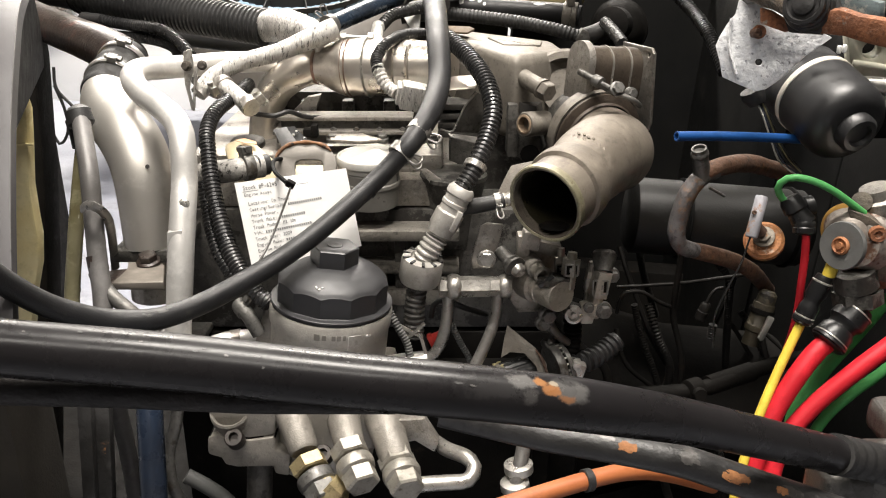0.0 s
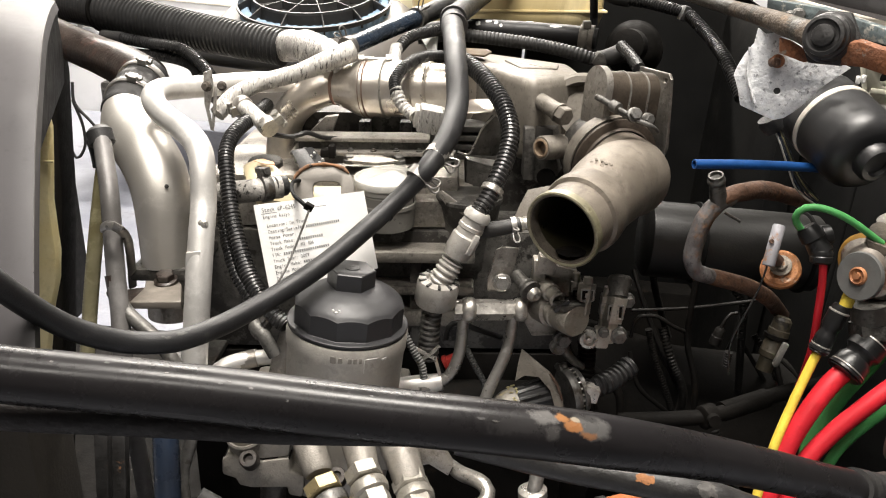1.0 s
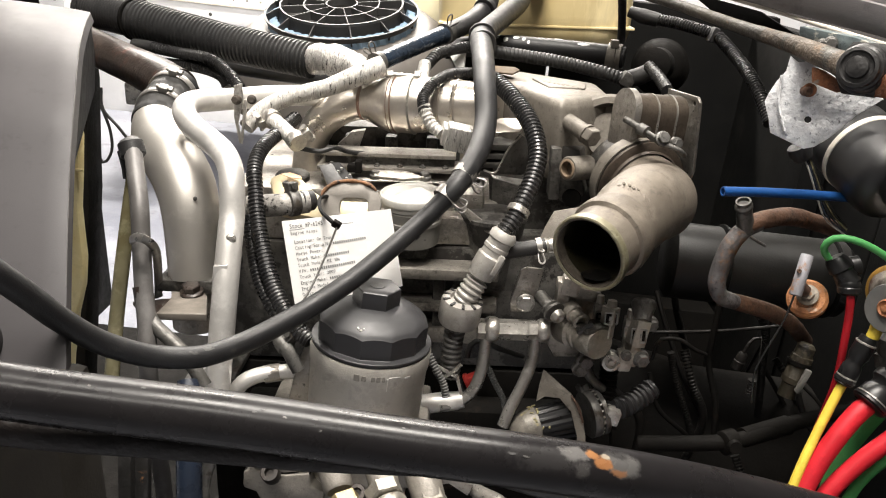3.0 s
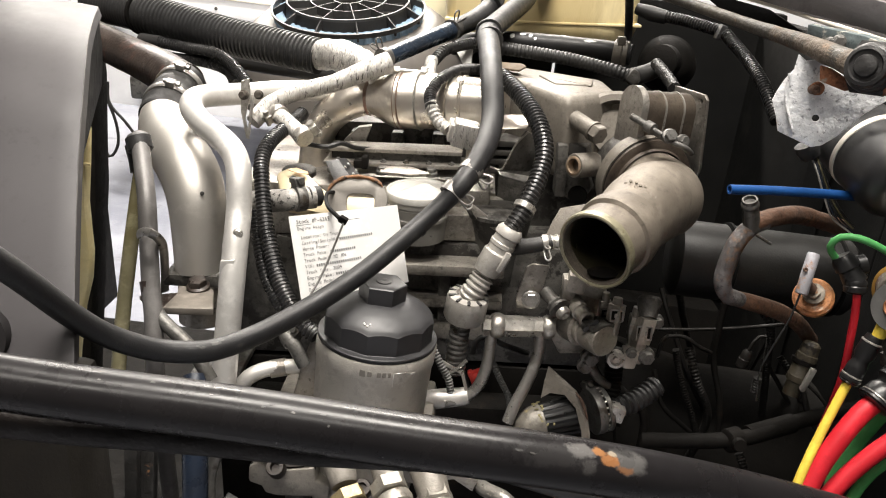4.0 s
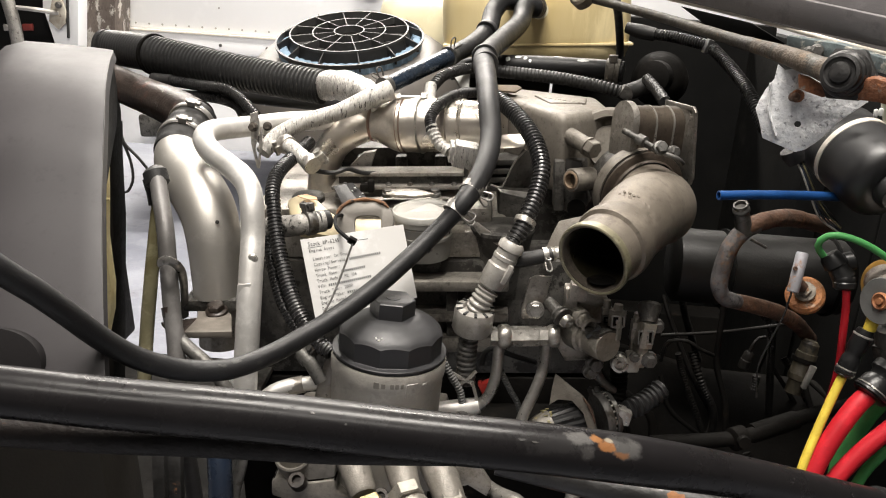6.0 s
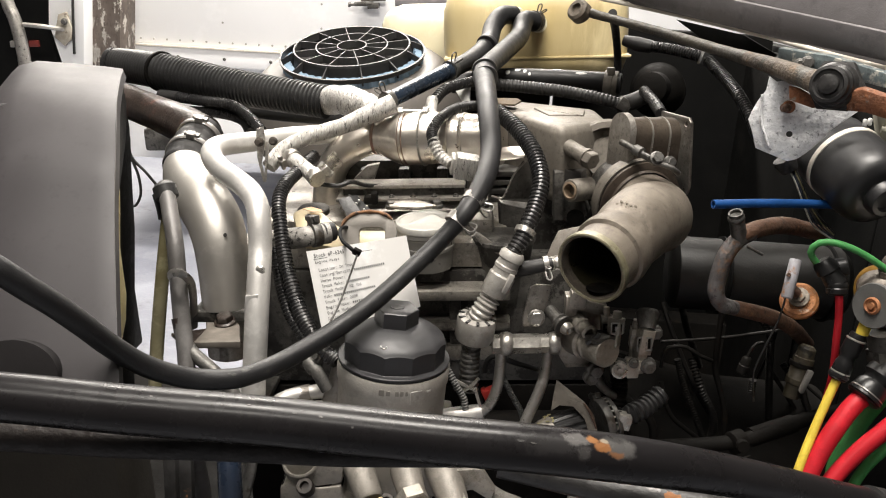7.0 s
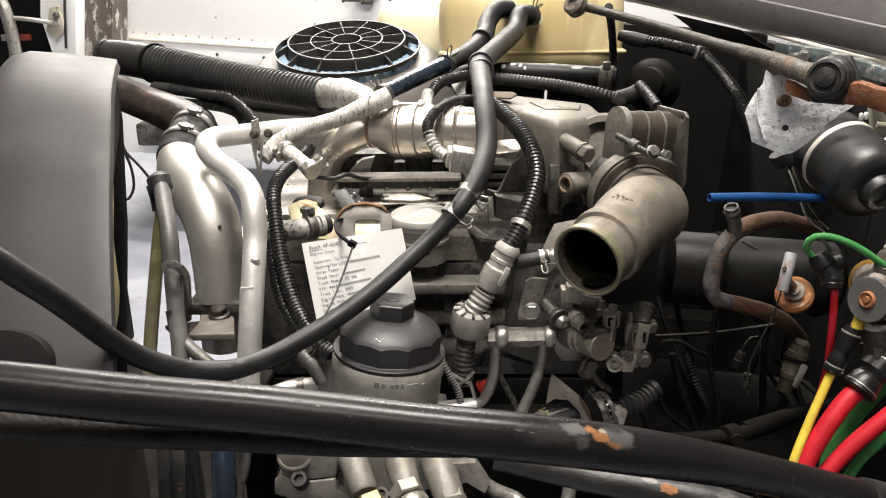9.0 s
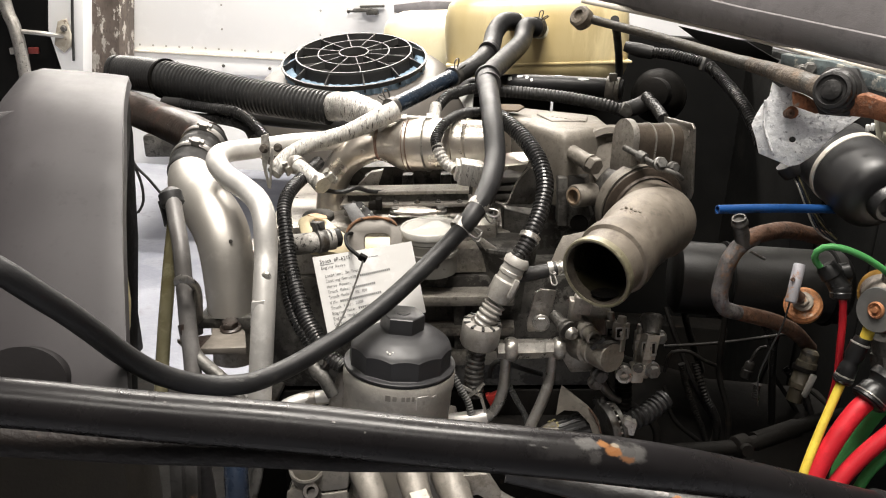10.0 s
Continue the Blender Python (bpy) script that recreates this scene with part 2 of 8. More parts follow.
CREAM = surface("cream_trim", (0.72, 0.68, 0.60), (0.64, 0.59, 0.51), 0.5, 0.0, 40, 0.1, 300)
COWL = surface("grey_cowl_paint", (0.18, 0.170, 0.174), (0.14, 0.132, 0.134), 0.42, 0.1, 16, 0.4, 500, rough_var=0.08, speck=0.3, dents=0.2)
TEAL = surface("weathered_teal_metal", (0.16, 0.195, 0.20), (0.075, 0.09, 0.095), 0.55, 0.2, 60, 0.6, 200, stain=(0.46, 0.45, 0.40), stain_at=0.53, stain_scale=55, speck=0.6)
WHITE_PANEL = surface("white_trailer_skin", (0.93, 0.93, 0.93), (0.91, 0.91, 0.91), 0.45, 0.0, 5, 0.05, 60, rough_var=0.06)
CONCRETE = surface("workshop_concrete", (0.34, 0.35, 0.39), (0.21, 0.22, 0.26), 0.5, 0.0, 4, 0.4, 60, soft=0.2, stain=(0.17, 0.17, 0.18), stain_at=0.56, stain_scale=4, relief=0.003)
WALL = surface("painted_workshop_wall", (0.17, 0.165, 0.16), (0.14, 0.136, 0.13), 0.7, 0.0, 4, 0.2, 60)
# pale so that the unseen ceiling reflects light onto the bar and bay
CEILING = surface("bounce_pale_ceiling", (0.34, 0.32, 0.29), (0.27, 0.25, 0.225), 0.8, 0.0, 3, 0.2, 60)
CANISTER = surface("fine_cast_canister", (0.45, 0.43, 0.395), (0.37, 0.35, 0.315), 0.46, 0.35, 30, 0.45, 700, stain=(0.24, 0.22, 0.19), stain_at=0.62, stain_scale=30, soft=0.12, speck=0.22, rough_var=0.07)
CLEAR_TUBE = surface("yellowed_clear_tube", (0.25, 0.23, 0.145), (0.13, 0.115, 0.06), 0.18, 0.0, 40, 0.1, 300, coat=0.3)
GREY_RUBBER = surface("grey_rubber_disc", (0.090, 0.090, 0.087), (0.070, 0.070, 0.067), 0.65, 0.0, 80, 0.3, 600)
MUSTARD = surface("mustard_diaphragm", (0.34, 0.19, 0.03), (0.24, 0.13, 0.025), 0.55, 0.0, 60, 0.3, 400)
RED_CLIP = surface("red_plastic_clip", (0.55, 0.05, 0.04), None, 0.4, 0.0, 60, 0.05)
PALE_TUBE = surface("milky_plastic", (0.66, 0.66, 0.64), (0.56, 0.56, 0.54), 0.45, 0.0, 40, 0.1)
FILTER_WOOL = surface("blue_filter_pleats", (0.24, 0.34, 0.44), (0.16, 0.24, 0.33), 0.85, 0.0, 60, 0.9, 260)
LAMP_GLOW = surface("lamp_diffuser", (0.9, 0.9, 0.9), None, 0.5, 0, 10, 0, glow=(1.0, 0.95, 0.87, 5.0))


# ---- shapes ----
def merge(*shapes):
    verts, faces, base = [], [], 0
    for v, f in shapes:
        v = np.asarray(v, float)
        verts.append(v)
        faces += [tuple(i + base for i in face) for face in f]
        base += len(v)
    return np.concatenate(verts), faces


def moved(shape, m):
    v = np.asarray(shape[0], float)
    a = np.array(m)
    return v @ a[:3, :3].T + a[:3, 3], shape[1]


def from_bm(bm):
    bm.verts.index_update()
    shape = np.array([v.co for v in bm.verts]), [tuple(v.index for v in f.verts) for f in bm.faces]
    bm.free()
    return shape


def axis(p, q, spin=0):
    """A pose at p whose z points to q."""
    z = (Vector(q) - Vector(p)).normalized()
    return Matrix.Translation(p) @ z.to_track_quat("Z", "Y").to_matrix().to_4x4() @ pose(0, 0, 0, 0, 0, spin)


def spline(points, step):
    """Even steps along a smooth curve through the points; gives places and the share of the way of each."""
    p = np.array([2 * np.array(points[0]) - points[1], *points, 2 * np.array(points[-1]) - points[-2]], float)
    fine, share = [], []
    for i in range(1, len(p) - 2):
        for s in np.linspace(0, 1, 24, endpoint=False):
            a, b, c, d = p[i - 1], p[i], p[i + 1], p[i + 2]
            fine.append(0.5 * (2 * b + (c - a) * s + (2 * a - 5 * b + 4 * c - d) * s**2 + (3 * b - a - 3 * c + d) * s**3))
            share.append(i - 1 + s)
    fine, share = np.array([*fine, p[-2]]), np.array([*share, len(p) - 3.0])
    run = np.concatenate([[0], np.cumsum(np.linalg.norm(np.diff(fine, axis=0), axis=1))])
    n = max(2, int(round(run[-1] / step)) + 1)
    at_ = np.linspace(0, run[-1], n)
    return np.stack([np.interp(at_, run, fine[:, k]) for k in range(3)], 1), np.interp(at_, run, share), at_


def tube(points, r, seg=14, step=0.008, ridge=None, wall=0.0, cap=True, flat=1.0, wob=0.0):
    """A hose or pipe through the points. r: one radius or one for each point; ridge: (pitch, depth) of its corrugation; wall: open ends of that thickness."""
    if ridge:
        step = ridge[0] / 4
    place, share, run = spline(points, step)
    radius = np.interp(share, range(len(points)), r) if np.ndim(r) else np.full(len(place), float(r))
    if ridge:
        radius = radius - ridge[1] * np.array([0, 0, 1, 1])[np.arange(len(place)) % 4]
    if wob:
        radius = radius * (1 + wob * np.array([noise.noise(Vector((a * 60, 3.1, points[0][0] * 9))) for a in run]))
    tan = np.gradient(place, axis=0)
    tan /= np.linalg.norm(tan, axis=1)[:, None] + 1e-12
    u = np.cross(tan[0], (0.13, 0.3, 1.0))
    u /= np.linalg.norm(u)
    rings, ang = [], np.linspace(0, 2 * math.pi, seg, endpoint=False)

    def ring(c, a, b, rr):
        return c + rr * (np.cos(ang)[:, None] * a * flat + np.sin(ang)[:, None] * b)

    for k in range(len(place)):
        u = u - tan[k] * (u @ tan[k])
        u /= np.linalg.norm(u)
        rings.append((place[k], u.copy(), np.cross(tan[k], u), radius[k]))
    verts = [ring(*q) for q in rings]
    if wall:
        inner = [ring(c, a, b, max(rr - wall, 0.0005)) for c, a, b, rr in rings]
        verts = verts + inner[::-1]
    faces = []
    for k in range(len(verts) - 1 + (1 if wall else 0)):
        a, b = k * seg, (k + 1) % len(verts) * seg
        faces += [(a + i, a + (i + 1) % seg, b + (i + 1) % seg, b + i) for i in range(seg)]
    if cap and not wall:
        faces += [tuple(range(seg))[::-1], tuple(range((len(verts) - 1) * seg, len(verts) * seg))]
    return np.concatenate(verts), faces


def lathe(profile, seg=32, wave=None, caps=True, facets=None):
    """A turned shape round z from (height, radius) pairs; wave: (count, depth) of scallops round it; facets: (count, apothem) of flats cut on it."""
    ang = np.linspace(0, 2 * math.pi, seg, endpoint=False)
    k = 1 - (wave[1] * (0.5 + 0.5 * np.cos(ang * wave[0])) if wave else 0 * ang)
    flat = facets[1] / np.cos((ang % (2 * math.pi / facets[0])) - math.pi / facets[0]) if facets else np.full(seg, 9.0)
    verts = np.concatenate([np.stack([np.minimum(r * k, flat) * np.cos(ang), np.minimum(r * k, flat) * np.sin(ang), np.full(seg, z)], 1) for z, r in profile])
    faces = [(a * seg + i, a * seg + (i + 1) % seg, (a + 1) * seg + (i + 1) % seg, (a + 1) * seg + i) for a in range(len(profile) - 1) for i in range(seg)]
    if caps and profile[0][1] > 0.0002:
        faces.append(tuple(range(seg))[::-1])
    if caps and profile[-1][1] > 0.0002:
        faces.append(tuple(range((len(profile) - 1) * seg, len(profile) * seg)))
    return verts, faces


def turned(p, q, profile, seg=32, wave=None, spin=0, caps=True):
    return moved(lathe(profile, seg, wave, caps), axis(p, q, spin))


def block(sx, sy, sz, bevel=0.003, m=None, segments=2):
    bm = bmesh.new()
    bmesh.ops.create_cube(bm, size=1)
    bmesh.ops.scale(bm, vec=(sx, sy, sz), verts=bm.verts)
    if bevel:
        bmesh.ops.bevel(bm, geom=bm.edges[:], offset=bevel, segments=segments, profile=0.6, affect="EDGES")
    shape = from_bm(bm)
    return moved(shape, m) if m is not None else shape


def box_at(lo, hi, bevel=0.004, segments=2):
    c, s = [(a + b) / 2 for a, b in zip(lo, hi)], [abs(b - a) for a, b in zip(lo, hi)]
    return block(*s, bevel, Matrix.Translation(c), segments)


def slab(outline, thick, holes=(), bevel=0.0008):
    """A plate: outline of places, thickness along its normal, away from the first camera; holes as (place, radius) or (place, (half width, half height))."""
    pts = [Vector(p) for p in outline]
    c = sum(pts, Vector()) / len(pts)
    n = Vector()
    for a, b in zip(pts, pts[1:] + pts[:1]):
        n += (a - c).cross(b - c)
    n.normalize()
    if n.y > 0:
        n = -n
        pts.reverse()
    pts = [p - n * (p - c).dot(n) for p in pts]
    bm = bmesh.new()
    loops = [pts]
    u = n.orthogonal().normalized()
    w = n.cross(u)
    for h, r in holes:
        h = Vector(h)
        h = h - n * (h - c).dot(n)
        if isinstance(r, tuple):
            side = (Vector((1, 0, 0)) - n * n.x).normalized()
            rise = side.cross(n)
            ring = [(math.cos(a), math.sin(a)) for a in np.linspace(0, 2 * math.pi, 24, endpoint=False)]
            loops.append([h + side * r[0] * math.copysign(abs(p) ** 0.5, p) + rise * r[1] * math.copysign(abs(q) ** 0.5, q) for p, q in ring])
            continue
        loops.append([h + r * (math.cos(a) * u + math.sin(a) * w) for a in np.linspace(0, 2 * math.pi, 14, endpoint=False)])
    edges = []
    for loop in loops:
        vs = [bm.verts.new(p) for p in loop]
        edges += [bm.edges.new((a, b)) for a, b in zip(vs, vs[1:] + vs[:1])]
    bmesh.ops.triangle_fill(bm, use_beauty=True, use_dissolve=True, edges=edges, normal=n)
    out = bmesh.ops.extrude_face_region(bm, geom=bm.faces[:])
    bmesh.ops.translate(bm, vec=-n * thick, verts=[g for g in out["geom"] if isinstance(g, bmesh.types.BMVert)])
    bmesh.ops.recalc_face_normals(bm, faces=bm.faces[:])
    rims = [e for e in bm.edges if len(e.link_faces) == 2 and e.calc_face_angle(0) > 0.9]
    if bevel and rims:
        bmesh.ops.bevel(bm, geom=rims, offset=min(bevel, thick * 0.3), segments=2, profile=0.5, affect="EDGES", clamp_overlap=True)
    return from_bm(bm)


def prism(top, floor_z, bevel=0.006):
    """An upright casting: a closed run of upper corners, carried down to one height, with rounded edges."""
    bm = bmesh.new()
    ups = [bm.verts.new(p) for p in top]
    downs = [bm.verts.new((p[0], p[1], floor_z)) for p in top]
    bm.faces.new(ups)
    bm.faces.new(downs[::-1])
    for k in range(len(top)):
        bm.faces.new((ups[k], downs[k], downs[(k + 1) % len(top)], ups[(k + 1) % len(top)]))
    bmesh.ops.recalc_face_normals(bm, faces=bm.faces[:])
    bmesh.ops.bevel(bm, geom=bm.edges[:], offset=bevel, segments=3, profile=0.5, affect="EDGES", clamp_overlap=True)
    return from_bm(bm)


def hexagon(p, q, r, h, chamfer=0.12):
    """A hexagonal head or nut of circumradius r, with turned-down corners."""
    ang = np.linspace(0, 2 * math.pi, 6, endpoint=False)
    rows = [(0, 1.0), (h * (1 - chamfer), 1.0), (h, 1 - chamfer)]
    verts = np.concatenate([np.stack([r * k * np.cos(ang), r * k * np.sin(ang), np.full(6, z)], 1) for z, k in rows])
    faces = [(a * 6 + i, a * 6 + (i + 1) % 6, (a + 1) * 6 + (i + 1) % 6, (a + 1) * 6 + i) for a in range(2) for i in range(6)]
    return moved((verts, faces + [tuple(range(6))[::-1], tuple(range(12, 18))]), axis(p, q))


def bolt_shape(p, q, r):
    """A flanged hexagon bolt head at p, facing q."""
    return merge(turned(p, q, [(-r * 0.5, r * 1.25), (r * 0.15, r * 1.25), (r * 0.3, r * 1.05)], 20), hexagon(*(Vector(p) + (Vector(q) - Vector(p)).normalized() * k for k in (r * 0.25, 1)), r, r * 0.75))


def band(p, q, r, width, screw=0.0, spin=0.0):
    """A worm-drive hose clamp round the axis p-q, with its screw housing."""
    m = axis(p, q, spin)
    ring = moved(lathe([(-width / 2, r), (-width / 2, r + 0.0012), (-width * 0.42, r + 0.0018), (width * 0.42, r + 0.0018), (width / 2, r + 0.0012), (width / 2, r)], 32), m)
    if not screw:
        return ring
    return merge(ring, block(screw, screw * 1.4, width * 1.1, 0.0008, m @ pose(r + screw * 0.45, 0, 0), 1),
                 moved(lathe([(-screw * 1.1, screw * 0.36), (screw * 1.1, screw * 0.36)], 12), m @ pose(r + screw * 0.6, 0, 0, 90, 0, 0)),
                 moved(hexagon((0, 0, 0), (0, 0, 1), screw * 0.5, screw * 0.5), m @ pose(r + screw * 0.6, -screw * 1.0, 0, 90, 0, 0)))


def spring_clamp(p, q, r, width, spin=0.0):
    """A spring clamp: a split band with two turned-up ears."""
    m = axis(p, q, spin)
    return merge(moved(lathe([(-width / 2, r), (-width / 2, r + 0.0014), (width / 2, r + 0.0014), (width / 2, r)], 28), m),
                 moved(tube([(r, 0.002, -width * 0.4), (r + 0.011, 0.005, -width * 0.5), (r + 0.014, 0.006, 0), (r + 0.011, 0.005, width * 0.5), (r, 0.002, width * 0.4)], 0.0011, 8, 0.002), m),
                 moved(tube([(r, -0.003, -width * 0.3), (r + 0.009, -0.008, -width * 0.4), (r + 0.012, -0.009, 0), (r + 0.009, -0.008, width * 0.4), (r, -0.003, width * 0.3)], 0.0011, 8, 0.002), m))


def skin_patch(points, radius, x, high, along, across, seed=0, lift=0.0003, rag=0.45):
    """A thin ragged patch on a tube: where the tube passes x, high (-1 to 1) up its near side."""
    place, _, run = spline(points, 0.004)
    k = int(np.argmin(abs(place[:, 0] - x)))
    tan = Vector(place[min(k + 1, len(place) - 1)] - place[max(k - 1, 0)]).normalized()
    near = Vector((0, -0.88, 0.47))
    near = (near - tan * near.dot(tan)).normalized()
    over = tan.cross(near)
    over = -over if over.z < 0 else over
    c, mid = Vector(place[k]), math.asin(high)
    nu, nv = 96, 48
    verts, keep = [], []
    for j in range(nv + 1):
        for i in range(nu + 1):
            u, v = 2 * i / nu - 1, 2 * j / nv - 1
            a = mid + v * across / radius / 2
            verts.append(tuple(c + tan * (u * along / 2) + (near * math.cos(a) + over * math.sin(a)) * (radius + lift)))
    for j in range(nv):
        for i in range(nu):
            u, v = 2 * (i + 0.5) / nu - 1, 2 * (j + 0.5) / nv - 1
            if u * u + v * v + rag * 2 * noise.noise(Vector((u * 1.8, v * 1.8, seed * 7.3))) + rag * noise.noise(Vector((u * 5, v * 5, seed * 3.1))) + rag * 0.5 * noise.noise(Vector((u * 13, v * 13, seed * 1.7))) < 0.85:
                q = j * (nu + 1) + i
                keep.append((q, q + 1, q + nu + 2, q + nu + 1))
    return np.array(verts), keep


# The bay's places are written square to the camera, which leans: BAY stands them upright in the workshop.
LEANING = pose(0, 0, EYE, 0, LEAN, 0) @ pose(0, 0, -EYE)
BAY = Matrix.Identity(4)


def mesh_of(name, shape, material, sharp=38):
    data = bpy.data.meshes.new(name)
    v, f = moved(shape, BAY)
    data.from_pydata(np.asarray(v, float).tolist(), [], [list(x) for x in f])
    data.materials.append(material)
    data.polygons.foreach_set("use_smooth", [True] * len(data.polygons))
    data.set_sharp_from_angle(angle=radians(sharp))
    data.update()
    return data


def thing(name, label, category, at_, group="", kind=""):
    ob = new(name)
    ob.empty_display_size = 0.02
    ob.location = BAY @ Vector(at_)
    return tagged(ob, label, category, group, kind)


def part(name, shape, material, parent, label="", sharp=38):
    ob = new(name, mesh_of(name, shape, material, sharp))
    ob.parent = parent
    deep = parent.matrix_basis if parent.parent is None else parent.parent.matrix_basis @ parent.matrix_parent_inverse
    ob.matrix_parent_inverse = deep.inverted()
    return tagged(ob, label) if label else ob


def solo(name, shape, material, label, category, group="", kind="", sharp=38):
    return tagged(new(name, mesh_of(name, shape, material, sharp)), label, category, group, kind)


def setting(name, shape, material, label, category="", sharp=38):
    return tagged(new(name, mesh_of(name, shape, material, sharp)), label, category or name.split("_")[0], "", "structure")


def lerp(a, b, k):
    return Vector(a).lerp(Vector(b), k)


def toward(p, d, k):
    return Vector(p) + Vector(d) * k


# ---- the workshop ----
setting("floor", box_at((-7, -5, -0.1), (7, 8, 0), 0), CONCRETE, "stained grey concrete workshop floor")
# unseen walls and ceiling close the room; their tones set the bounced light
setting("wall_south", box_at((-7, -5.2, 0), (7, -5, 4.6), 0), WALL, "plain painted workshop wall")
setting("wall_north", box_at((-7, 8, 0), (7, 8.2, 4.6), 0), WALL, "plain painted workshop wall")
setting("wall_west", box_at((-7.2, -5.2, 0), (-7, 8.2, 4.6), 0), WALL, "plain painted workshop wall")
setting("wall_east", box_at((7, -5.2, 0), (7.2, 8.2, 4.6), 0), WALL, "plain painted workshop wall")
setting("ceiling", box_at((-7.2, -5.2, 4.6), (7.2, 8.2, 4.7), 0), CEILING, "unseen workshop ceiling, pale to bounce light")
for x, y, z, sx, sy, power in LAMPS:
    fixture = thing("ceiling_strip_lamp", "unseen white strip lamp assumed under the workshop ceiling", "lamp", (x, y, z), "workshop strip lamps")
    part("housing", box_at((x - sx / 2 - 0.03, y - sy / 2 - 0.03, z), (x + sx / 2 + 0.03, y + sy / 2 + 0.03, z + 0.1), 0.01), WHITE_PANEL, fixture)
    part("diffuser", box_at((x - sx / 2, y - sy / 2, z - 0.03), (x + sx / 2, y + sy / 2, z - 0.002), 0.01), LAMP_GLOW, fixture)
    for dx in (-sx / 3, sx / 3):
        part("hanger", tube([(x + dx, y, z + 0.09), (x + dx, y, 4.61)], 0.008, 8), STEEL_DARK, fixture)

# ---- the white box truck and the tractor standing behind ----
trailer = thing("box_truck_body", "white riveted box truck body standing behind the engine bay", "truck", (0.6, 5.0, 0))
TX0, TZ = -1.945, 1.140
part("side_panel", box_at((TX0, 4.6, TZ), (3.6, 6.6, 3.6), 0.01), WHITE_PANEL, trailer)
part("corner_post", box_at((TX0 - 0.028, 4.575, 0.95), (TX0 - 0.001, 4.66, 3.6), 0.004), STEEL, trailer, "grey metal corner post")
part("lower_rail", box_at((TX0, 4.588, TZ - 0.105), (3.6, 6.6, TZ - 0.002), 0.006), WHITE_PANEL, trailer, "white lower rail")
part("rail_lip", box_at((TX0, 4.580, TZ - 0.012), (3.6, 4.600, TZ), 0.003), CREAM, trailer, "dull cream lip of the rail")
part("skirt", box_at((TX0 - 0.3, 4.64, 0.49), (3.6, 6.5, TZ - 0.108), 0.006), WHITE_PANEL, trailer, "white lower skirt")
rivet = turned((0, 0, 0), (0, -1, 0), [(0, 0.0062), (0.002, 0.0055), (0.0035, 0.003), (0.004, 0.0)], 8)
spots = [(TX0 + 0.010 + 0.0728 * k, TZ + 0.028) for k in range(40)] + [(TX0 + 0.018, TZ + 0.095 + 0.067 * k) for k in range(14)] + [(TX0 + 0.54 * j, TZ + 0.135 + 0.127 * k) for j in range(1, 5) for k in range(9)]
tagged(part("rivet_rows", merge(*[moved(rivet, Matrix.Translation((x, 4.601, z))) for x, z in spots]), PALE_GREY_PLASTIC, trailer), kind="stuff")
tagged(part("rail_bolts", merge(*[moved(rivet, Matrix.Translation((TX0 + 0.29 + 0.257 * k, 4.589, TZ - 0.06)) @ Matrix.Scale(1.6, 4)) for k in range(14)]), STEEL_DARK, trailer), kind="stuff")
for dx in (2.6, 3.7):
    wheel = part("wheel", turned((TX0 + dx, 5.0, 0.42), (TX0 + dx, 4.0, 0.42), [(0, 0.40), (0.05, 0.42), (0.2, 0.42), (0.25, 0.40), (0.25, 0.25), (0.19, 0.2), (0.19, 0.0)], 40), RUBBER, trailer, "black truck wheel")
BAY = LEANING
part("step_box", box_at((-1.864, 4.4, 0.723), (-1.652, 4.63, 0.847), 0.02), CAST_DARK, trailer, "grey step box")
part("rear_bar", slab([(-0.468, 4.500, 1.492), (-0.30, 4.500, 1.506), (-0.15, 4.500, 1.500), (-0.120, 4.500, 1.475), (-0.165, 4.500, 1.420), (-0.284, 4.500, 1.428), (-0.468, 4.500, 1.454)], 0.08), COWL, trailer, "grey blade-shaped bar")
part("latch", merge(block(0.10, 0.05, 0.022, 0.006, Matrix.Translation((-0.640, 4.560, 1.468))), block(0.06, 0.06, 0.030, 0.006, Matrix.Translation((-0.590, 4.565, 1.457))), turned((-0.690, 4.56, 1.466), (-0.80, 4.56, 1.466), [(-0.01, 0.008), (0.02, 0.008), (0.022, 0.013), (0.034, 0.013), (0.034, 0)], 14), block(0.13, 0.04, 0.012, 0.003, Matrix.Translation((-0.590, 4.575, 1.486)))), STEEL_DARK, trailer, "small dark latch")
tractor = thing("parked_truck", "black parked truck with a white door post and red-white reflectors", "truck", (-2.3, 4.4, 0))
part("body", box_at((-4.4, 4.3, 0.9), (-2.217, 4.5, 2.8), 0.03, 3), DARK_PAINT, tractor)
part("grab_rail", tube([(-2.329, 4.100, 1.691), (-2.324, 4.100, 1.534), (-2.301, 4.100, 1.441), (-2.289, 4.100, 1.319), (-2.289, 4.100, 1.154)], 0.0305, 12), STEEL, tractor, "grey curved metal rail")
part("door_post", slab([(-2.081, 4.200, 2.046), (-1.911, 4.200, 2.042), (-2.042, 4.200, 1.182), (-2.142, 4.200, 1.183), (-2.185, 4.200, 1.421)], 0.3), WHITE_PANEL, tractor, "white door post")
part("door_seal", tube([(-2.006, 4.190, 1.738), (-2.048, 4.190, 1.473), (-2.074, 4.190, 1.268)], 0.0070, 8), RUBBER, tractor)
part("mirror_arm", tube([(-2.265, 4.100, 1.421), (-2.162, 4.100, 1.409), (-2.100, 4.180, 1.388)], 0.0111, 8), PALE_GREY_PLASTIC, tractor)
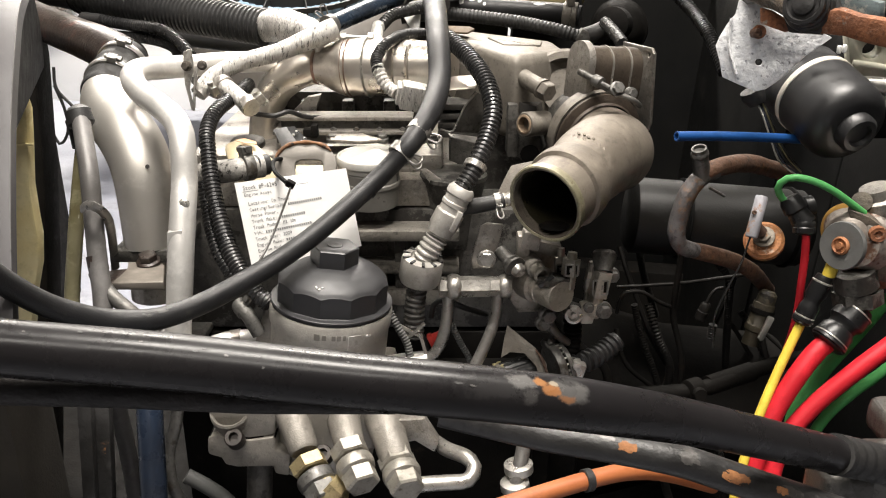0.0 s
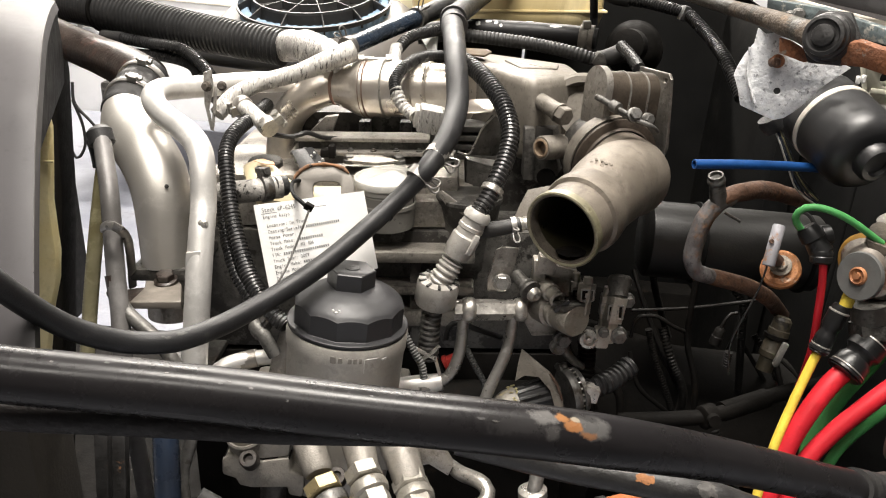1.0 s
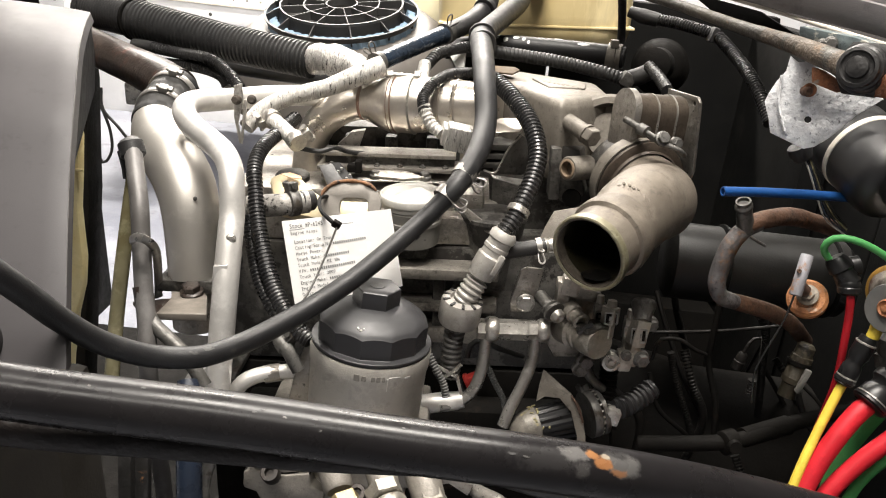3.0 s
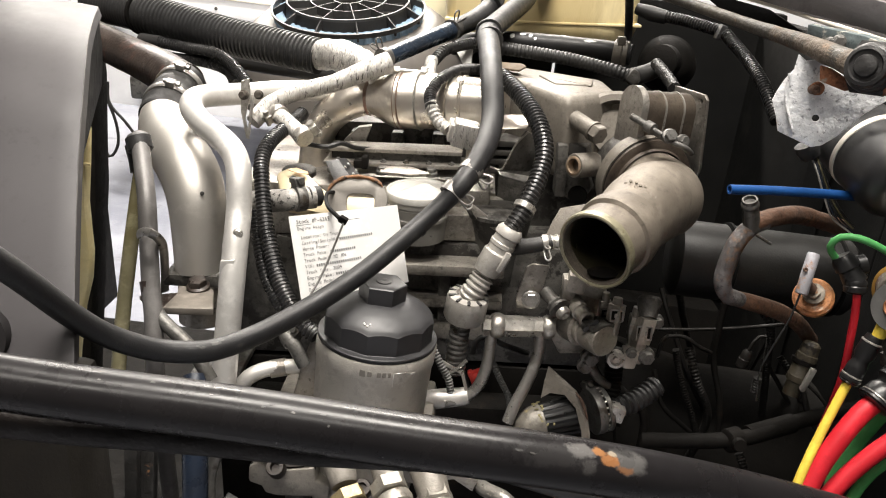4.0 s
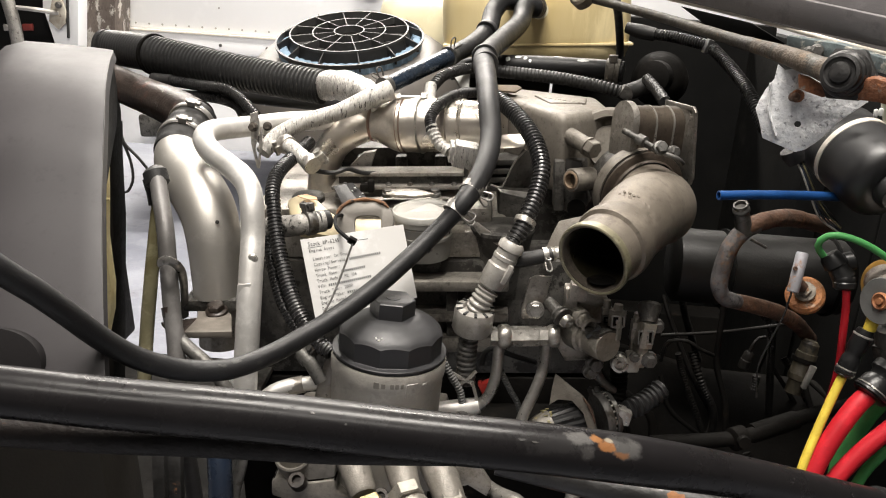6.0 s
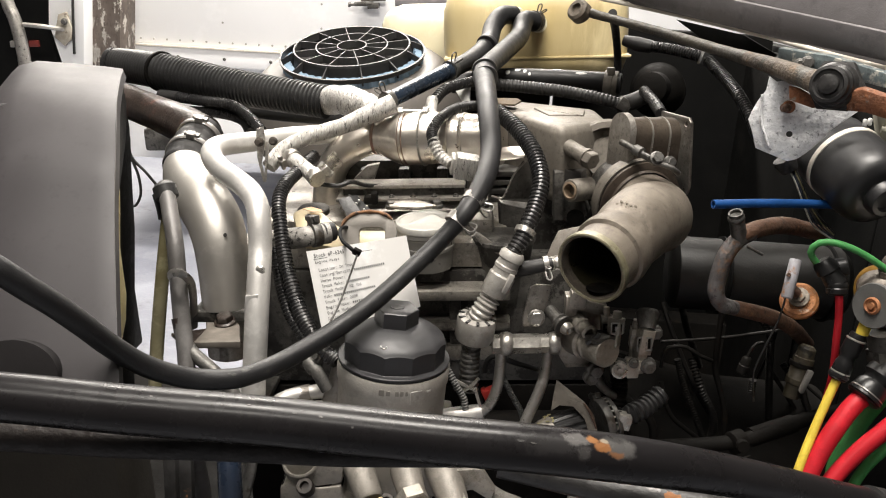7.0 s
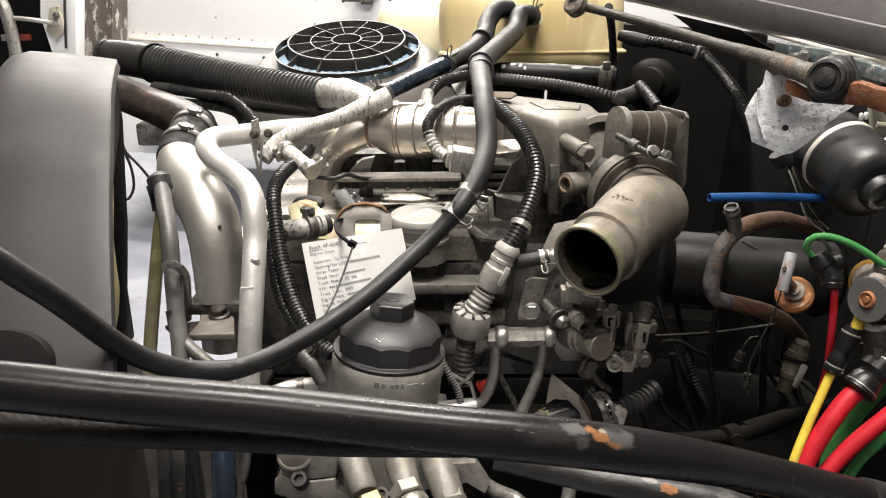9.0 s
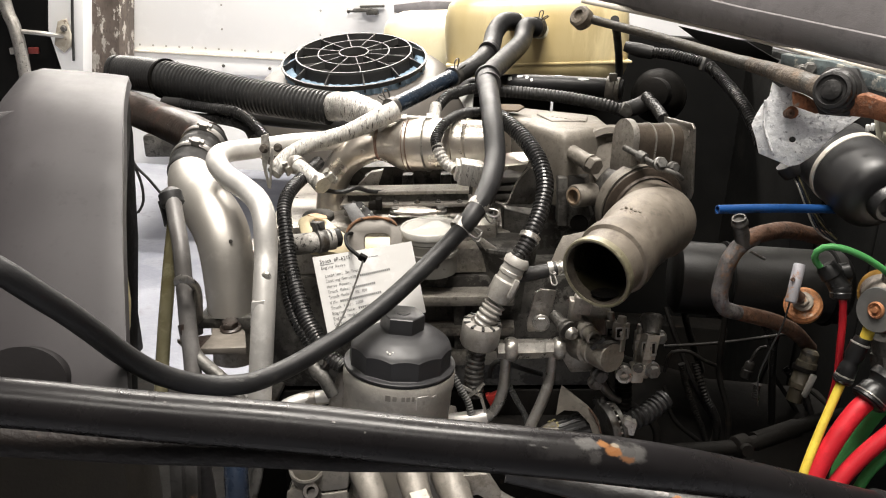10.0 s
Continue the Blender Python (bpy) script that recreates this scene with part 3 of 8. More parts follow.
part("mirror_bracket", slab([(-2.116, 4.170, 1.462), (-2.076, 4.170, 1.474), (-2.060, 4.170, 1.400), (-2.072, 4.170, 1.340), (-2.108, 4.170, 1.310), (-2.150, 4.170, 1.352), (-2.140, 4.170, 1.392)], 0.02), surface("chalky_bracket", (0.48, 0.45, 0.38), (0.26, 0.22, 0.17), 0.7, 0.0, 30, 0.5, 200, stain=(0.12, 0.085, 0.06), stain_at=0.6, stain_scale=24), tractor)
part("bracket_bolt", bolt_shape((-2.086, 4.160, 1.428), (-2.086, 3.0, 1.428), 0.013), STEEL_DARK, tractor)
part("rear_pillar", slab([(-1.952, 4.300, 2.052), (-1.776, 4.300, 2.048), (-1.899, 4.300, 1.161), (-2.088, 4.300, 1.164)], 0.2), surface("mud_streaked_pillar", (0.060, 0.045, 0.036), (0.15, 0.12, 0.10), 0.7, 0.0, 12, 0.5, 200, stain=(0.60, 0.56, 0.50), stain_at=0.54, stain_scale=16, soft=0.05, stretch=(1.3, 1, 0.7), speck=0.7), tractor, "dirty brown pillar")
REFLECT = surface("faded_red_reflector", (0.26, 0.045, 0.035), (0.17, 0.03, 0.025), 0.4, 0.0, 40, 0.2)
for x_, mt_ in ((-2.452, PALE_GREY_PLASTIC), (-2.352, REFLECT)):
    part("reflector", box_at((x_, 4.285, 1.300), (x_ + 0.052, 4.302, 1.333), 0.004), mt_, tractor)
cable = thing("floor_cable", "black cables hanging behind the radiator", "cable", (-0.720, 1.600, 1.196))
part("wire", tube([(-0.689, 1.500, 1.319), (-0.690, 1.500, 1.281), (-0.665, 1.500, 1.248), (-0.635, 1.500, 1.208), (-0.575, 1.450, 1.187)], 0.0028, 8), RUBBER, cable)
part("wire", tube([(-0.693, 1.500, 1.287), (-0.681, 1.500, 1.242), (-0.682, 1.500, 1.203), (-0.700, 1.500, 1.180), (-0.713, 1.500, 1.209)], 0.0028, 8), RUBBER, cable)

# ---- chassis, firewall, dark shell of the engine bay ----
BAY = Matrix.Identity(4)
# rails and tray are added to fill the dark under the engine
setting("frame_rail", merge(box_at((-1.3, 0.98, 0.62), (1.2, 1.05, 0.74), 0.006), box_at((-1.3, 0.94, 0.73), (1.2, 1.05, 0.742), 0.001), box_at((-1.3, 0.94, 0.62), (1.2, 1.05, 0.63), 0.001)), GRIME_SHADE, "chassis rail added under the engine, shade in its black", "chassis")
setting("frame_rail_far", box_at((-0.50, 1.75, 0.62), (1.2, 1.82, 0.86), 0.006), GRIME_SHADE, "chassis rail added beyond the engine, shade in its black", "chassis")
setting("undertray", box_at((-1.2, 0.55, 0.50), (1.2, 2.0, 0.53), 0.004), GRIME_SHADE, "black tray added below the engine to hold the dark", "chassis")
# firewall and inner panels carry the bay's shade in their near-black paint
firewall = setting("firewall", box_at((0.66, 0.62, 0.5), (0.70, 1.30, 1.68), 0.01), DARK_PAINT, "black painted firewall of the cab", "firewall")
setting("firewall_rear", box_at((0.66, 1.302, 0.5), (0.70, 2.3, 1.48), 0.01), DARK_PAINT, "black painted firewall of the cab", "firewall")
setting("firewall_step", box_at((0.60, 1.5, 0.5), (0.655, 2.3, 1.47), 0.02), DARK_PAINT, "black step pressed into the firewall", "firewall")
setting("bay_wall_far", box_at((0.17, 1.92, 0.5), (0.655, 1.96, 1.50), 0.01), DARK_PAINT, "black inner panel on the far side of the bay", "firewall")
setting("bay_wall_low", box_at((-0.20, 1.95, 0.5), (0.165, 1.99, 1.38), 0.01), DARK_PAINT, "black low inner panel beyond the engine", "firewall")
BAY = LEANING

# ---- radiator shroud at the engine's front ----
shroud = thing("truck_hood", "satin dark grey side of the tilted hood beside the radiator", "hood", (-0.55, 0.75, 0.8))
RIM = [(-0.462, 0.985, 1.495), (-0.4495, 0.955, 1.4945), (-0.4365, 0.915, 1.490), (-0.4115, 0.840, 1.473), (-0.3890, 0.775, 1.445), (-0.3765, 0.735, 1.420), (-0.369, 0.705, 1.390), (-0.3535, 0.655, 1.345), (-0.3395, 0.610, 1.300), (-0.3275, 0.570, 1.250)]
rim_pts, _, _ = spline(RIM, 0.02)
COLS = [(0.0, 0.0006, -0.0004), (0.0012, 0.0, 0.0), (0.02, -0.001, 0.003), (0.06, -0.004, 0.008), (0.105, -0.004, 0.012), (0.132, 0.0, 0.006), (0.158, 0.006, -0.016), (0.20, 0.02, -0.07), (0.32, 0.06, -0.16), (0.5, 0.10, -0.25)]
shell_v = [(p[0] - dx, p[1] + dy + back * 0.006, p[2] + dz * max(0.0, min(1.0, (p[2] - 1.30) / 0.19)) - back * 0.010) for back in (0, 1) for p in rim_pts for dx, dy, dz in COLS]
nc, nr = len(COLS), len(rim_pts)
shell_f = [(r * nc + k, r * nc + k + 1, r * nc + nc + k + 1, r * nc + nc + k) for r in range(nr - 1) for k in range(nc - 1)]
shell_f += [tuple(q + nc * nr for q in f[::-1]) for f in shell_f]
shell_f += [(r * nc, r * nc + nc, r * nc + nc + nc * nr, r * nc + nc * nr) for r in range(nr - 1)] + [(k + 1, k, k + nc * nr, k + 1 + nc * nr) for k in range(nc - 1)]
part("panel", (np.array(shell_v), shell_f), SHROUD, shroud, sharp=60)
BACK = [(-0.497, 1.060, 1.476), (-0.499, 1.063, 1.471), (-0.502, 1.070, 1.463), (-0.508, 1.085, 1.446), (-0.520, 1.110, 1.425), (-0.545, 1.160, 1.400), (-0.570, 1.210, 1.372)]
lining = [lerp(a, b, k) + Vector((0, 0.003, -0.003 - d)) for d in (0, 0.004) for a, b in zip(RIM[:7], BACK) for k in (0.02, 0.5, 1.0)]
lining_f = [(r * 3 + k, r * 3 + k + 1, r * 3 + k + 4, r * 3 + k + 3) for r in range(6) for k in range(2)]
part("inner_lining", (np.array([tuple(p) for p in lining]), lining_f + [tuple(q + 21 for q in f[::-1]) for f in lining_f]), GRIME_SHADE, shroud, "black inner lining", 60)
part("worn_edge", tube([tuple(p) for p in rim_pts[4:-3:2]], 0.0005, 8), surface("scuffed_edge", (0.085, 0.08, 0.078), (0.045, 0.042, 0.041), 0.45, 0, 60, 0.2), shroud, "pale scuffed edge")
# added dark panel that keeps the space below the hood black
part("lower_panel", box_at((-0.62, 0.53, 0.53), (-0.318, 0.60, 1.256), 0.012), surface("dark_brown_panel", (0.014, 0.012, 0.009), (0.008, 0.007, 0.006), 0.7, 0.0, 12, 0.4, 300, stain=(0.028, 0.022, 0.014), stain_at=0.6, stain_scale=10, soft=0.2, gloss=0.2), shroud, "dark panel added below the hood")
DENT, OUT = Vector((-0.517, 0.806, 1.463)), Vector((0.0, -0.48, 0.88))
part("recess", moved(lathe([(-0.006, 0.036), (0.001, 0.034), (0.003, 0.029), (0.0015, 0.024), (-0.001, 0.021)], 40, None, False), axis(DENT, DENT + OUT) @ Matrix.Diagonal((1.5, 0.75, 1, 1))), SHROUD, shroud, "raised lip of the moulded recess", 60)
# the dent's shade is a dark disc laid on the panel
part("recess_shade", moved(lathe([(-0.004, 0.026), (0.0008, 0.024), (0.0006, 0.0)], 36), axis(DENT, DENT + OUT) @ Matrix.Diagonal((1.5, 0.75, 1, 1))), PLASTIC, shroud, "dark disc for the recess's shade")
# a flat, darker oval disc on the lower hood panel
part("arch_patch", moved(lathe([(-0.012, 0.036), (0.0002, 0.036), (0.0006, 0.030), (0.0006, 0.0)], 40), axis(Vector((-0.4229, 0.577, 1.2743)), Vector((-0.4229, 0.577, 1.2743)) + Vector((0, -0.93, 0.36))) @ Matrix.Diagonal((1.15, 0.88, 1, 1))), surface("dull_dark_patch", (0.014, 0.0125, 0.013), (0.011, 0.010, 0.0105), 0.7, 0.0, 30, 0.2, 300, gloss=0.2), shroud, "dark rounded patch low on the hood")
side = thing("radiator", "black radiator side seal with a yellowed fibreglass tank behind the hood", "radiator", (-0.68, 1.3, 0.7))
part("seal", slab([(-0.75, 1.220, 1.415), (-0.587, 1.220, 1.415), (-0.586, 1.220, 1.374), (-0.596, 1.220, 1.265), (-0.601, 1.220, 1.203), (-0.610, 1.220, 1.139), (-0.658, 1.220, 0.80), (-0.70, 1.220, 0.54), (-0.88, 1.220, 0.54)], 0.05), GRIME_SHADE, side, "black rubber seal strip")
part("end_tank", slab([(-0.60, 1.000, 1.386), (-0.5095, 1.000, 1.386), (-0.5065, 1.000, 1.375), (-0.5035, 1.000, 1.363), (-0.5005, 1.000, 1.344), (-0.5055, 1.000, 1.305), (-0.5135, 1.000, 1.250), (-0.5145, 1.000, 1.209), (-0.5145, 1.000, 1.182), (-0.5205, 1.000, 1.144), (-0.5335, 1.000, 1.104), (-0.5485, 1.000, 1.038), (-0.5945, 1.000, 0.763), (-0.621, 1.000, 0.552), (-0.734, 1.000, 0.552)], 0.02, (), 0.004), BEIGE, side, "yellowed fibreglass end tank")
part("tank_seam", tube([(-0.56, 0.999, 1.304), (-0.499, 0.999, 1.303)], 0.0016, 8), BEIGE, side)
part("core", box_at((-1.30, 1.34, 0.53), (-1.08, 2.3, 1.27), 0.01), GRIME_SHADE, side)

# ---- the engine ----
engine = thing("engine_block", "grimy diesel engine block with grey cast head", "engine", (-0.1, 1.15, 0.8))
# the deep shade round the crankcase is put into its colour
part("crankcase", merge(box_at((-0.36, 0.98, 0.62), (0.15, 1.42, 1.06), 0.02), box_at((-0.30, 0.94, 0.80), (0.12, 1.0, 1.02), 0.012), turned((0.14, 1.22, 0.82), (0.60, 1.22, 0.80), [(0, 0.20), (0.05, 0.20), (0.06, 0.17), (0.22, 0.13), (0.40, 0.12), (0.40, 0)], 36)), GRIME_SHADE, engine, "dark oily crankcase with the bay's shade in its colour")
part("cylinder_head", box_at((-0.35, 0.985, 1.06), (0.14, 1.36, 1.225), 0.01), CAST_DARK, engine)
LEDGE = surface("oily_cast_ledge", (0.22, 0.205, 0.18), (0.13, 0.12, 0.105), 0.45, 0.3, 45, 0.7, 420, stain=(0.04, 0.035, 0.03), stain_at=0.56, stain_scale=30, speck=0.6, soft=0.12)
for z_, h_, d_ in ((1.150, 0.012, 0.955), (1.195, 0.014, 0.948), (1.105, 0.022, 0.960)):
    part("head_ledge", box_at((-0.12, d_, z_), (0.02, 0.992, z_ + h_), 0.003), LEDGE, engine)
part("head_rib", box_at((-0.06, 0.965, 1.08), (-0.045, 0.992, 1.195), 0.003), CAST_DARK, engine)
part("valve_cover", merge(box_at((-0.345, 0.99, 1.225), (0.02, 1.33, 1.262), 0.008), box_at((-0.32, 1.02, 1.262), (0.0, 1.30, 1.285), 0.008)), CAST, engine, "grey cast valve cover")
part("cover_rail", merge(box_at((-0.209, 1.045, 1.3215), (-0.038, 1.085, 1.3265), 0.0012), box_at((-0.214, 1.034, 1.3060), (-0.034, 1.085, 1.3110), 0.0015), box_at((-0.209, 1.02, 1.258), (-0.038, 1.10, 1.27), 0.003)), CAST, engine, "pale cast ledges")
# the shade between the ledges is a darker strip of metal
part("rail_recess", box_at((-0.206, 1.052, 1.3108), (-0.040, 1.084, 1.3218), 0.001), CAST_DARK, engine, "recess under the ledge, its shade in the dark metal")
for k in range(6):
    part("rail_stud", turned((-0.196 + 0.029 * k, 1.041, 1.3108), (-0.196 + 0.029 * k, 1.041, 2.0), [(0, 0.0042), (0.002, 0.0040), (0.0025, 0.0026), (0.004, 0.0024), (0.004, 0)], 12), STEEL_DARK, engine)
part("rocker_housing", merge(box_at((-0.227, 1.13, 1.26), (-0.035, 1.26, 1.345), 0.012), *[box_at((-0.190 + 0.055 * k, 1.11, 1.27), (-0.190 + 0.055 * k + 0.016, 1.15, 1.335), 0.004) for k in range(3)]), CAST_DARK, engine)
part("ledge_plate", slab([(-0.143, 1.030, 1.309), (-0.100, 1.030, 1.309), (-0.075, 1.020, 1.306), (-0.103, 1.020, 1.300), (-0.139, 1.020, 1.305)], 0.006), CAST, engine)
part("ledge_clip", merge(block(0.018, 0.014, 0.010, 0.002, Matrix.Translation((-0.165, 1.030, 1.311))), block(0.008, 0.016, 0.016, 0.002, Matrix.Translation((-0.160, 1.030, 1.313)))), GRIME_SHADE, engine, "dark clip")
part("oval_lid", turned((-0.238, 1.000, 1.313), toward((-0.238, 1.000, 1.313), (0, -0.1, 1), 1), [(-0.012, 0.021), (-0.006, 0.021), (-0.004, 0.019), (-0.003, 0.012), (-0.003, 0)], 32), CAST_DARK, engine)
lab = part("label_strip", slab([(-0.192, 0.990, 1.326), (-0.178, 0.990, 1.328), (-0.152, 0.955, 1.313), (-0.170, 0.955, 1.311)], 0.003), RUBBER, engine, "dark strip with pale marks")
for k in range(5):
    part("mark", block(0.0025, 0.0015, 0.006, 0.0003, Matrix.Translation(Vector((-0.187, 0.985, 1.326)).lerp(Vector((-0.158, 0.952, 1.315)), 0.08 + k * 0.2)) @ pose(0.0065 * (1 if k % 2 else -0.3), -0.004, 0.002, 60, 0, 0), 1), PALE_TUBE, lab)
for k in range(4):
    part("cover_bolt", bolt_shape(Vector((-0.200, 1.000, 1.302)) + Vector((0.062 * k, 0.03, 0.0)), Vector((-0.200, 1.000, 1.302)) + Vector((0.062 * k, -0.05, 1.0)), 0.0065), STEEL_DARK, engine)
part("harness_wire", tube([(-0.231, 1.000, 1.341), (-0.201, 0.990, 1.340), (-0.185, 1.000, 1.343), (-0.170, 1.040, 1.328), (-0.131, 1.080, 1.318)], 0.003, 8), RUBBER, engine)
part("breather_wedge", slab([(-0.198, 1.100, 1.323), (-0.179, 1.100, 1.341), (-0.161, 1.100, 1.344), (-0.172, 1.100, 1.313)], 0.015), CAST, engine)
LIDC = Vector((0.013, 1.010, 1.263))
part("round_lid", turned(LIDC - Vector((0, 0, 0.09)), LIDC + Vector((0, 0, 1)), [(0, 0.030), (0.05, 0.034), (0.082, 0.040), (0.086, 0.0425), (0.090, 0.042), (0.092, 0.038), (0.094, 0.0)], 44), CAST_DARK, engine, "dark round lid")
part("lid_strap", slab([(-0.028, 0.985, 1.275), (-0.021, 0.985, 1.277), (0.021, 0.965, 1.250), (0.017, 0.965, 1.245), (-0.016, 0.980, 1.260)], 0.004), CAST, engine)
part("lower_bracket", box_at((-0.36, 0.86, 1.06), (-0.30, 1.0, 1.07), 0.003), STEEL_DARK, engine)

beige_plate = thing("heat_shield", "cream enamelled shield with an orange scorch on the valve cover", "shield", (-0.231, 0.970, 1.296))
part("plate", slab([(-0.263, 0.980, 1.309), (-0.244, 0.990, 1.313), (-0.223, 0.980, 1.309), (-0.207, 0.970, 1.297), (-0.193, 0.960, 1.292), (-0.132, 0.955, 1.293), (-0.132, 0.940, 1.271), (-0.193, 0.940, 1.271), (-0.243, 0.950, 1.274), (-0.255, 0.960, 1.291)], 0.022, (), 0.006), surface("cream_enamel", (0.66, 0.58, 0.40), (0.60, 0.49, 0.28), 0.45, 0, 30, 0.2, 300, stain=(0.62, 0.25, 0.08), stain_at=0.64, stain_scale=22), beige_plate)
part("bolt", bolt_shape((-0.229, 0.955, 1.295), toward((-0.229, 0.955, 1.295), (0, -0.5, 0.8), 1), 0.007), STEEL, beige_plate)
part("scorch", slab([(-0.247, 0.974, 1.3145), (-0.236, 0.978, 1.316), (-0.222, 0.974, 1.313), (-0.220, 0.970, 1.311), (-0.233, 0.970, 1.3115)], 0.0015), surface("orange_scorch", (0.72, 0.30, 0.14), (0.80, 0.62, 0.42), 0.5, 0.0, 60, 0.2), beige_plate, "orange scorched corner")
cover_cap = thing("oil_filler_cap", "pale round filler cap with cross bar on slotted neck", "cap", (-0.083, 0.985, 1.256))
CAPC = Vector((-0.088, 0.985, 1.288))
up = CAPC + Vector((0, -0.06, 1))
part("neck", turned(CAPC - Vector((0, 0, 0.055)), up, [(0, 0.033), (0.026, 0.0345), (0.027, 0.0362), (0.031, 0.0362), (0.032, 0.0350), (0.043, 0.0350), (0.044, 0.0335), (0.054, 0.033)], 40), surface("grey_ribbed_neck", (0.20, 0.192, 0.175), (0.14, 0.134, 0.12), 0.45, 0.1, 40, 0.3, 400, stain=(0.06, 0.053, 0.045), stain_at=0.62, stain_scale=40), cover_cap)
part("lid", turned(CAPC, up, [(-0.009, 0.034), (-0.009, 0.0378), (-0.003, 0.0385), (-0.002, 0.0402), (0.0045, 0.0405), (0.0062, 0.0395), (0.0066, 0.0372), (0.0045, 0.0355), (0.0050, 0.02), (0.0052, 0)], 48), surface("pale_plastic_cap", (0.44, 0.43, 0.40), (0.38, 0.37, 0.345), 0.4, 0, 30, 0.1, 400), cover_cap)
part("wedge", moved((np.array([(-0.026, -0.004, 0), (0.026, -0.012, 0), (0.024, 0.014, 0), (-0.018, 0.008, 0), (0.006, 0.006, 0.006), (0.012, 0.004, 0.006)]), [(0, 1, 5, 4), (1, 2, 5), (2, 3, 4, 5), (3, 0, 4), (3, 2, 1, 0)]), axis(CAPC, up, 20) @ pose(0, 0, 0.0048)), bpy.data.materials["pale_plastic_cap"], cover_cap, sharp=20)
for k in range(7):
    a = radians(-150 + 20 * k)
    # near-black blocks paint the shade inside the neck's slots
    part("slot", block(0.009, 0.003, 0.010, 0.0008, axis(CAPC, up) @ pose(0.0346 * math.cos(a), 0.0346 * math.sin(a), -0.018, 0, 0, math.degrees(a) + 90)), GRIME_SHADE, cover_cap)

SCAB_ORANGE = surface("orange_scab", (0.24, 0.115, 0.05), (0.09, 0.048, 0.027), 0.75, 0.0, 140, 1.0, 300, stain=(0.03, 0.022, 0.017), stain_at=0.53, stain_scale=120, relief=0.001)
lift = thing("lifting_eye", "rust-edged steel lifting eye bolted to the engine", "bracket", (-0.149, 0.880, 1.304))
ring_pts = [Vector((-0.150, 0.885, 1.308)) + Vector((0.034 * math.copysign(abs(math.cos(a)) ** 0.8, math.cos(a)), 0.012 * math.sin(a), 0.0235 * math.sin(a))) for a in np.linspace(0, 2 * math.pi, 28, endpoint=False)]
part("plate", slab(ring_pts, 0.007, [((-0.146, 0.882, 1.305), (0.0155, 0.0105))]), surface("rusty_plate", (0.21, 0.195, 0.175), (0.16, 0.148, 0.132), 0.45, 0.3, 30, 0.25, 400, stain=(0.26, 0.12, 0.05), stain_at=0.66, stain_scale=45), lift)
part("rust_edge", tube([tuple(p - Vector((0, 0.001, 0.0006))) for p in ring_pts[3:14]], [0.0008, 0.0018, 0.0024, 0.0015, 0.0026, 0.0018, 0.0024, 0.0020, 0.0023, 0.0016, 0.0008], 10, 0.003, wob=0.5), SCAB_ORANGE, lift, "flaking rust along the upper edge")
part("tail", slab([(-0.197, 0.955, 1.332), (-0.181, 0.955, 1.335), (-0.154, 0.900, 1.321), (-0.174, 0.900, 1.317)], 0.006), RUBBER, lift)

# ---- the hanging tag ----
tag = thing("stock_tag", "white printed stock tag tied on with a black cable tie", "tag", (-0.155, 0.830, 1.266))
TL, TR, BR, BL = (Vector(p) for p in ((-0.207, 0.800, 1.313), (-0.103, 0.862, 1.311), (-0.088, 0.846, 1.229), (-0.192, 0.784, 1.221)))
def on_tag(u, v, lift_=0.0):
    p = TL.lerp(TR, u).lerp(BL.lerp(BR, u), v)
    n = (TR - TL).cross(BL - TL).normalized()
    n = -n if n.y > 0 else n
    return p + n * (lift_ + 0.004 * math.sin(u * 3.1) * (0.4 + v))
verts = [on_tag(i / 12, j / 8, k) for k in (0, -0.0006) for j in range(9) for i in range(13)]
faces = [((j * 13 + i), (j * 13 + i + 1), (j * 13 + i + 14), (j * 13 + i + 13)) for j in range(8) for i in range(12)]
faces += [tuple(x + 117 for x in f[::-1]) for f in faces]
rim = [i for i in range(13)] + [j * 13 + 12 for j in range(1, 9)] + [104 + i for i in range(11, -1, -1)] + [j * 13 for j in range(7, 0, -1)]
faces += [(b, a, a + 117, b + 117) for a, b in zip(rim, rim[1:] + rim[:1])]
card = part("card", (np.array([tuple(v) for v in verts]), faces), PAPER, tag)
LINES = [(0.055, 0.09, "Stock #P-6245", 0.062, ()), (0.055, 0.16, "Engine Assys", 0.046, ()), (0.075, 0.26, "Location: On Truck", 0.05, ()), (0.075, 0.325, "Casting/Serial#:", 0.05, ((0.36, 0.66),)),
         (0.075, 0.39, "Horse Power:", 0.05, ()), (0.075, 0.455, "Truck Make:", 0.05, ((0.31, 0.53),)), (0.075, 0.52, "Truck Model: M2 106", 0.05, ()), (0.075, 0.585, "VIN:", 0.05, ((0.15, 0.55),)),
         (0.075, 0.65, "Truck Year: 2009", 0.05, ()), (0.075, 0.715, "Engine Make:", 0.05, ((0.31, 0.50),)), (0.075, 0.78, "Engine Model:", 0.05, ((0.32, 0.42),)), (0.075, 0.845, "Description:", 0.05, ((0.30, 0.48),))]
TW, TH = (TR - TL).length, (BL - TL).length
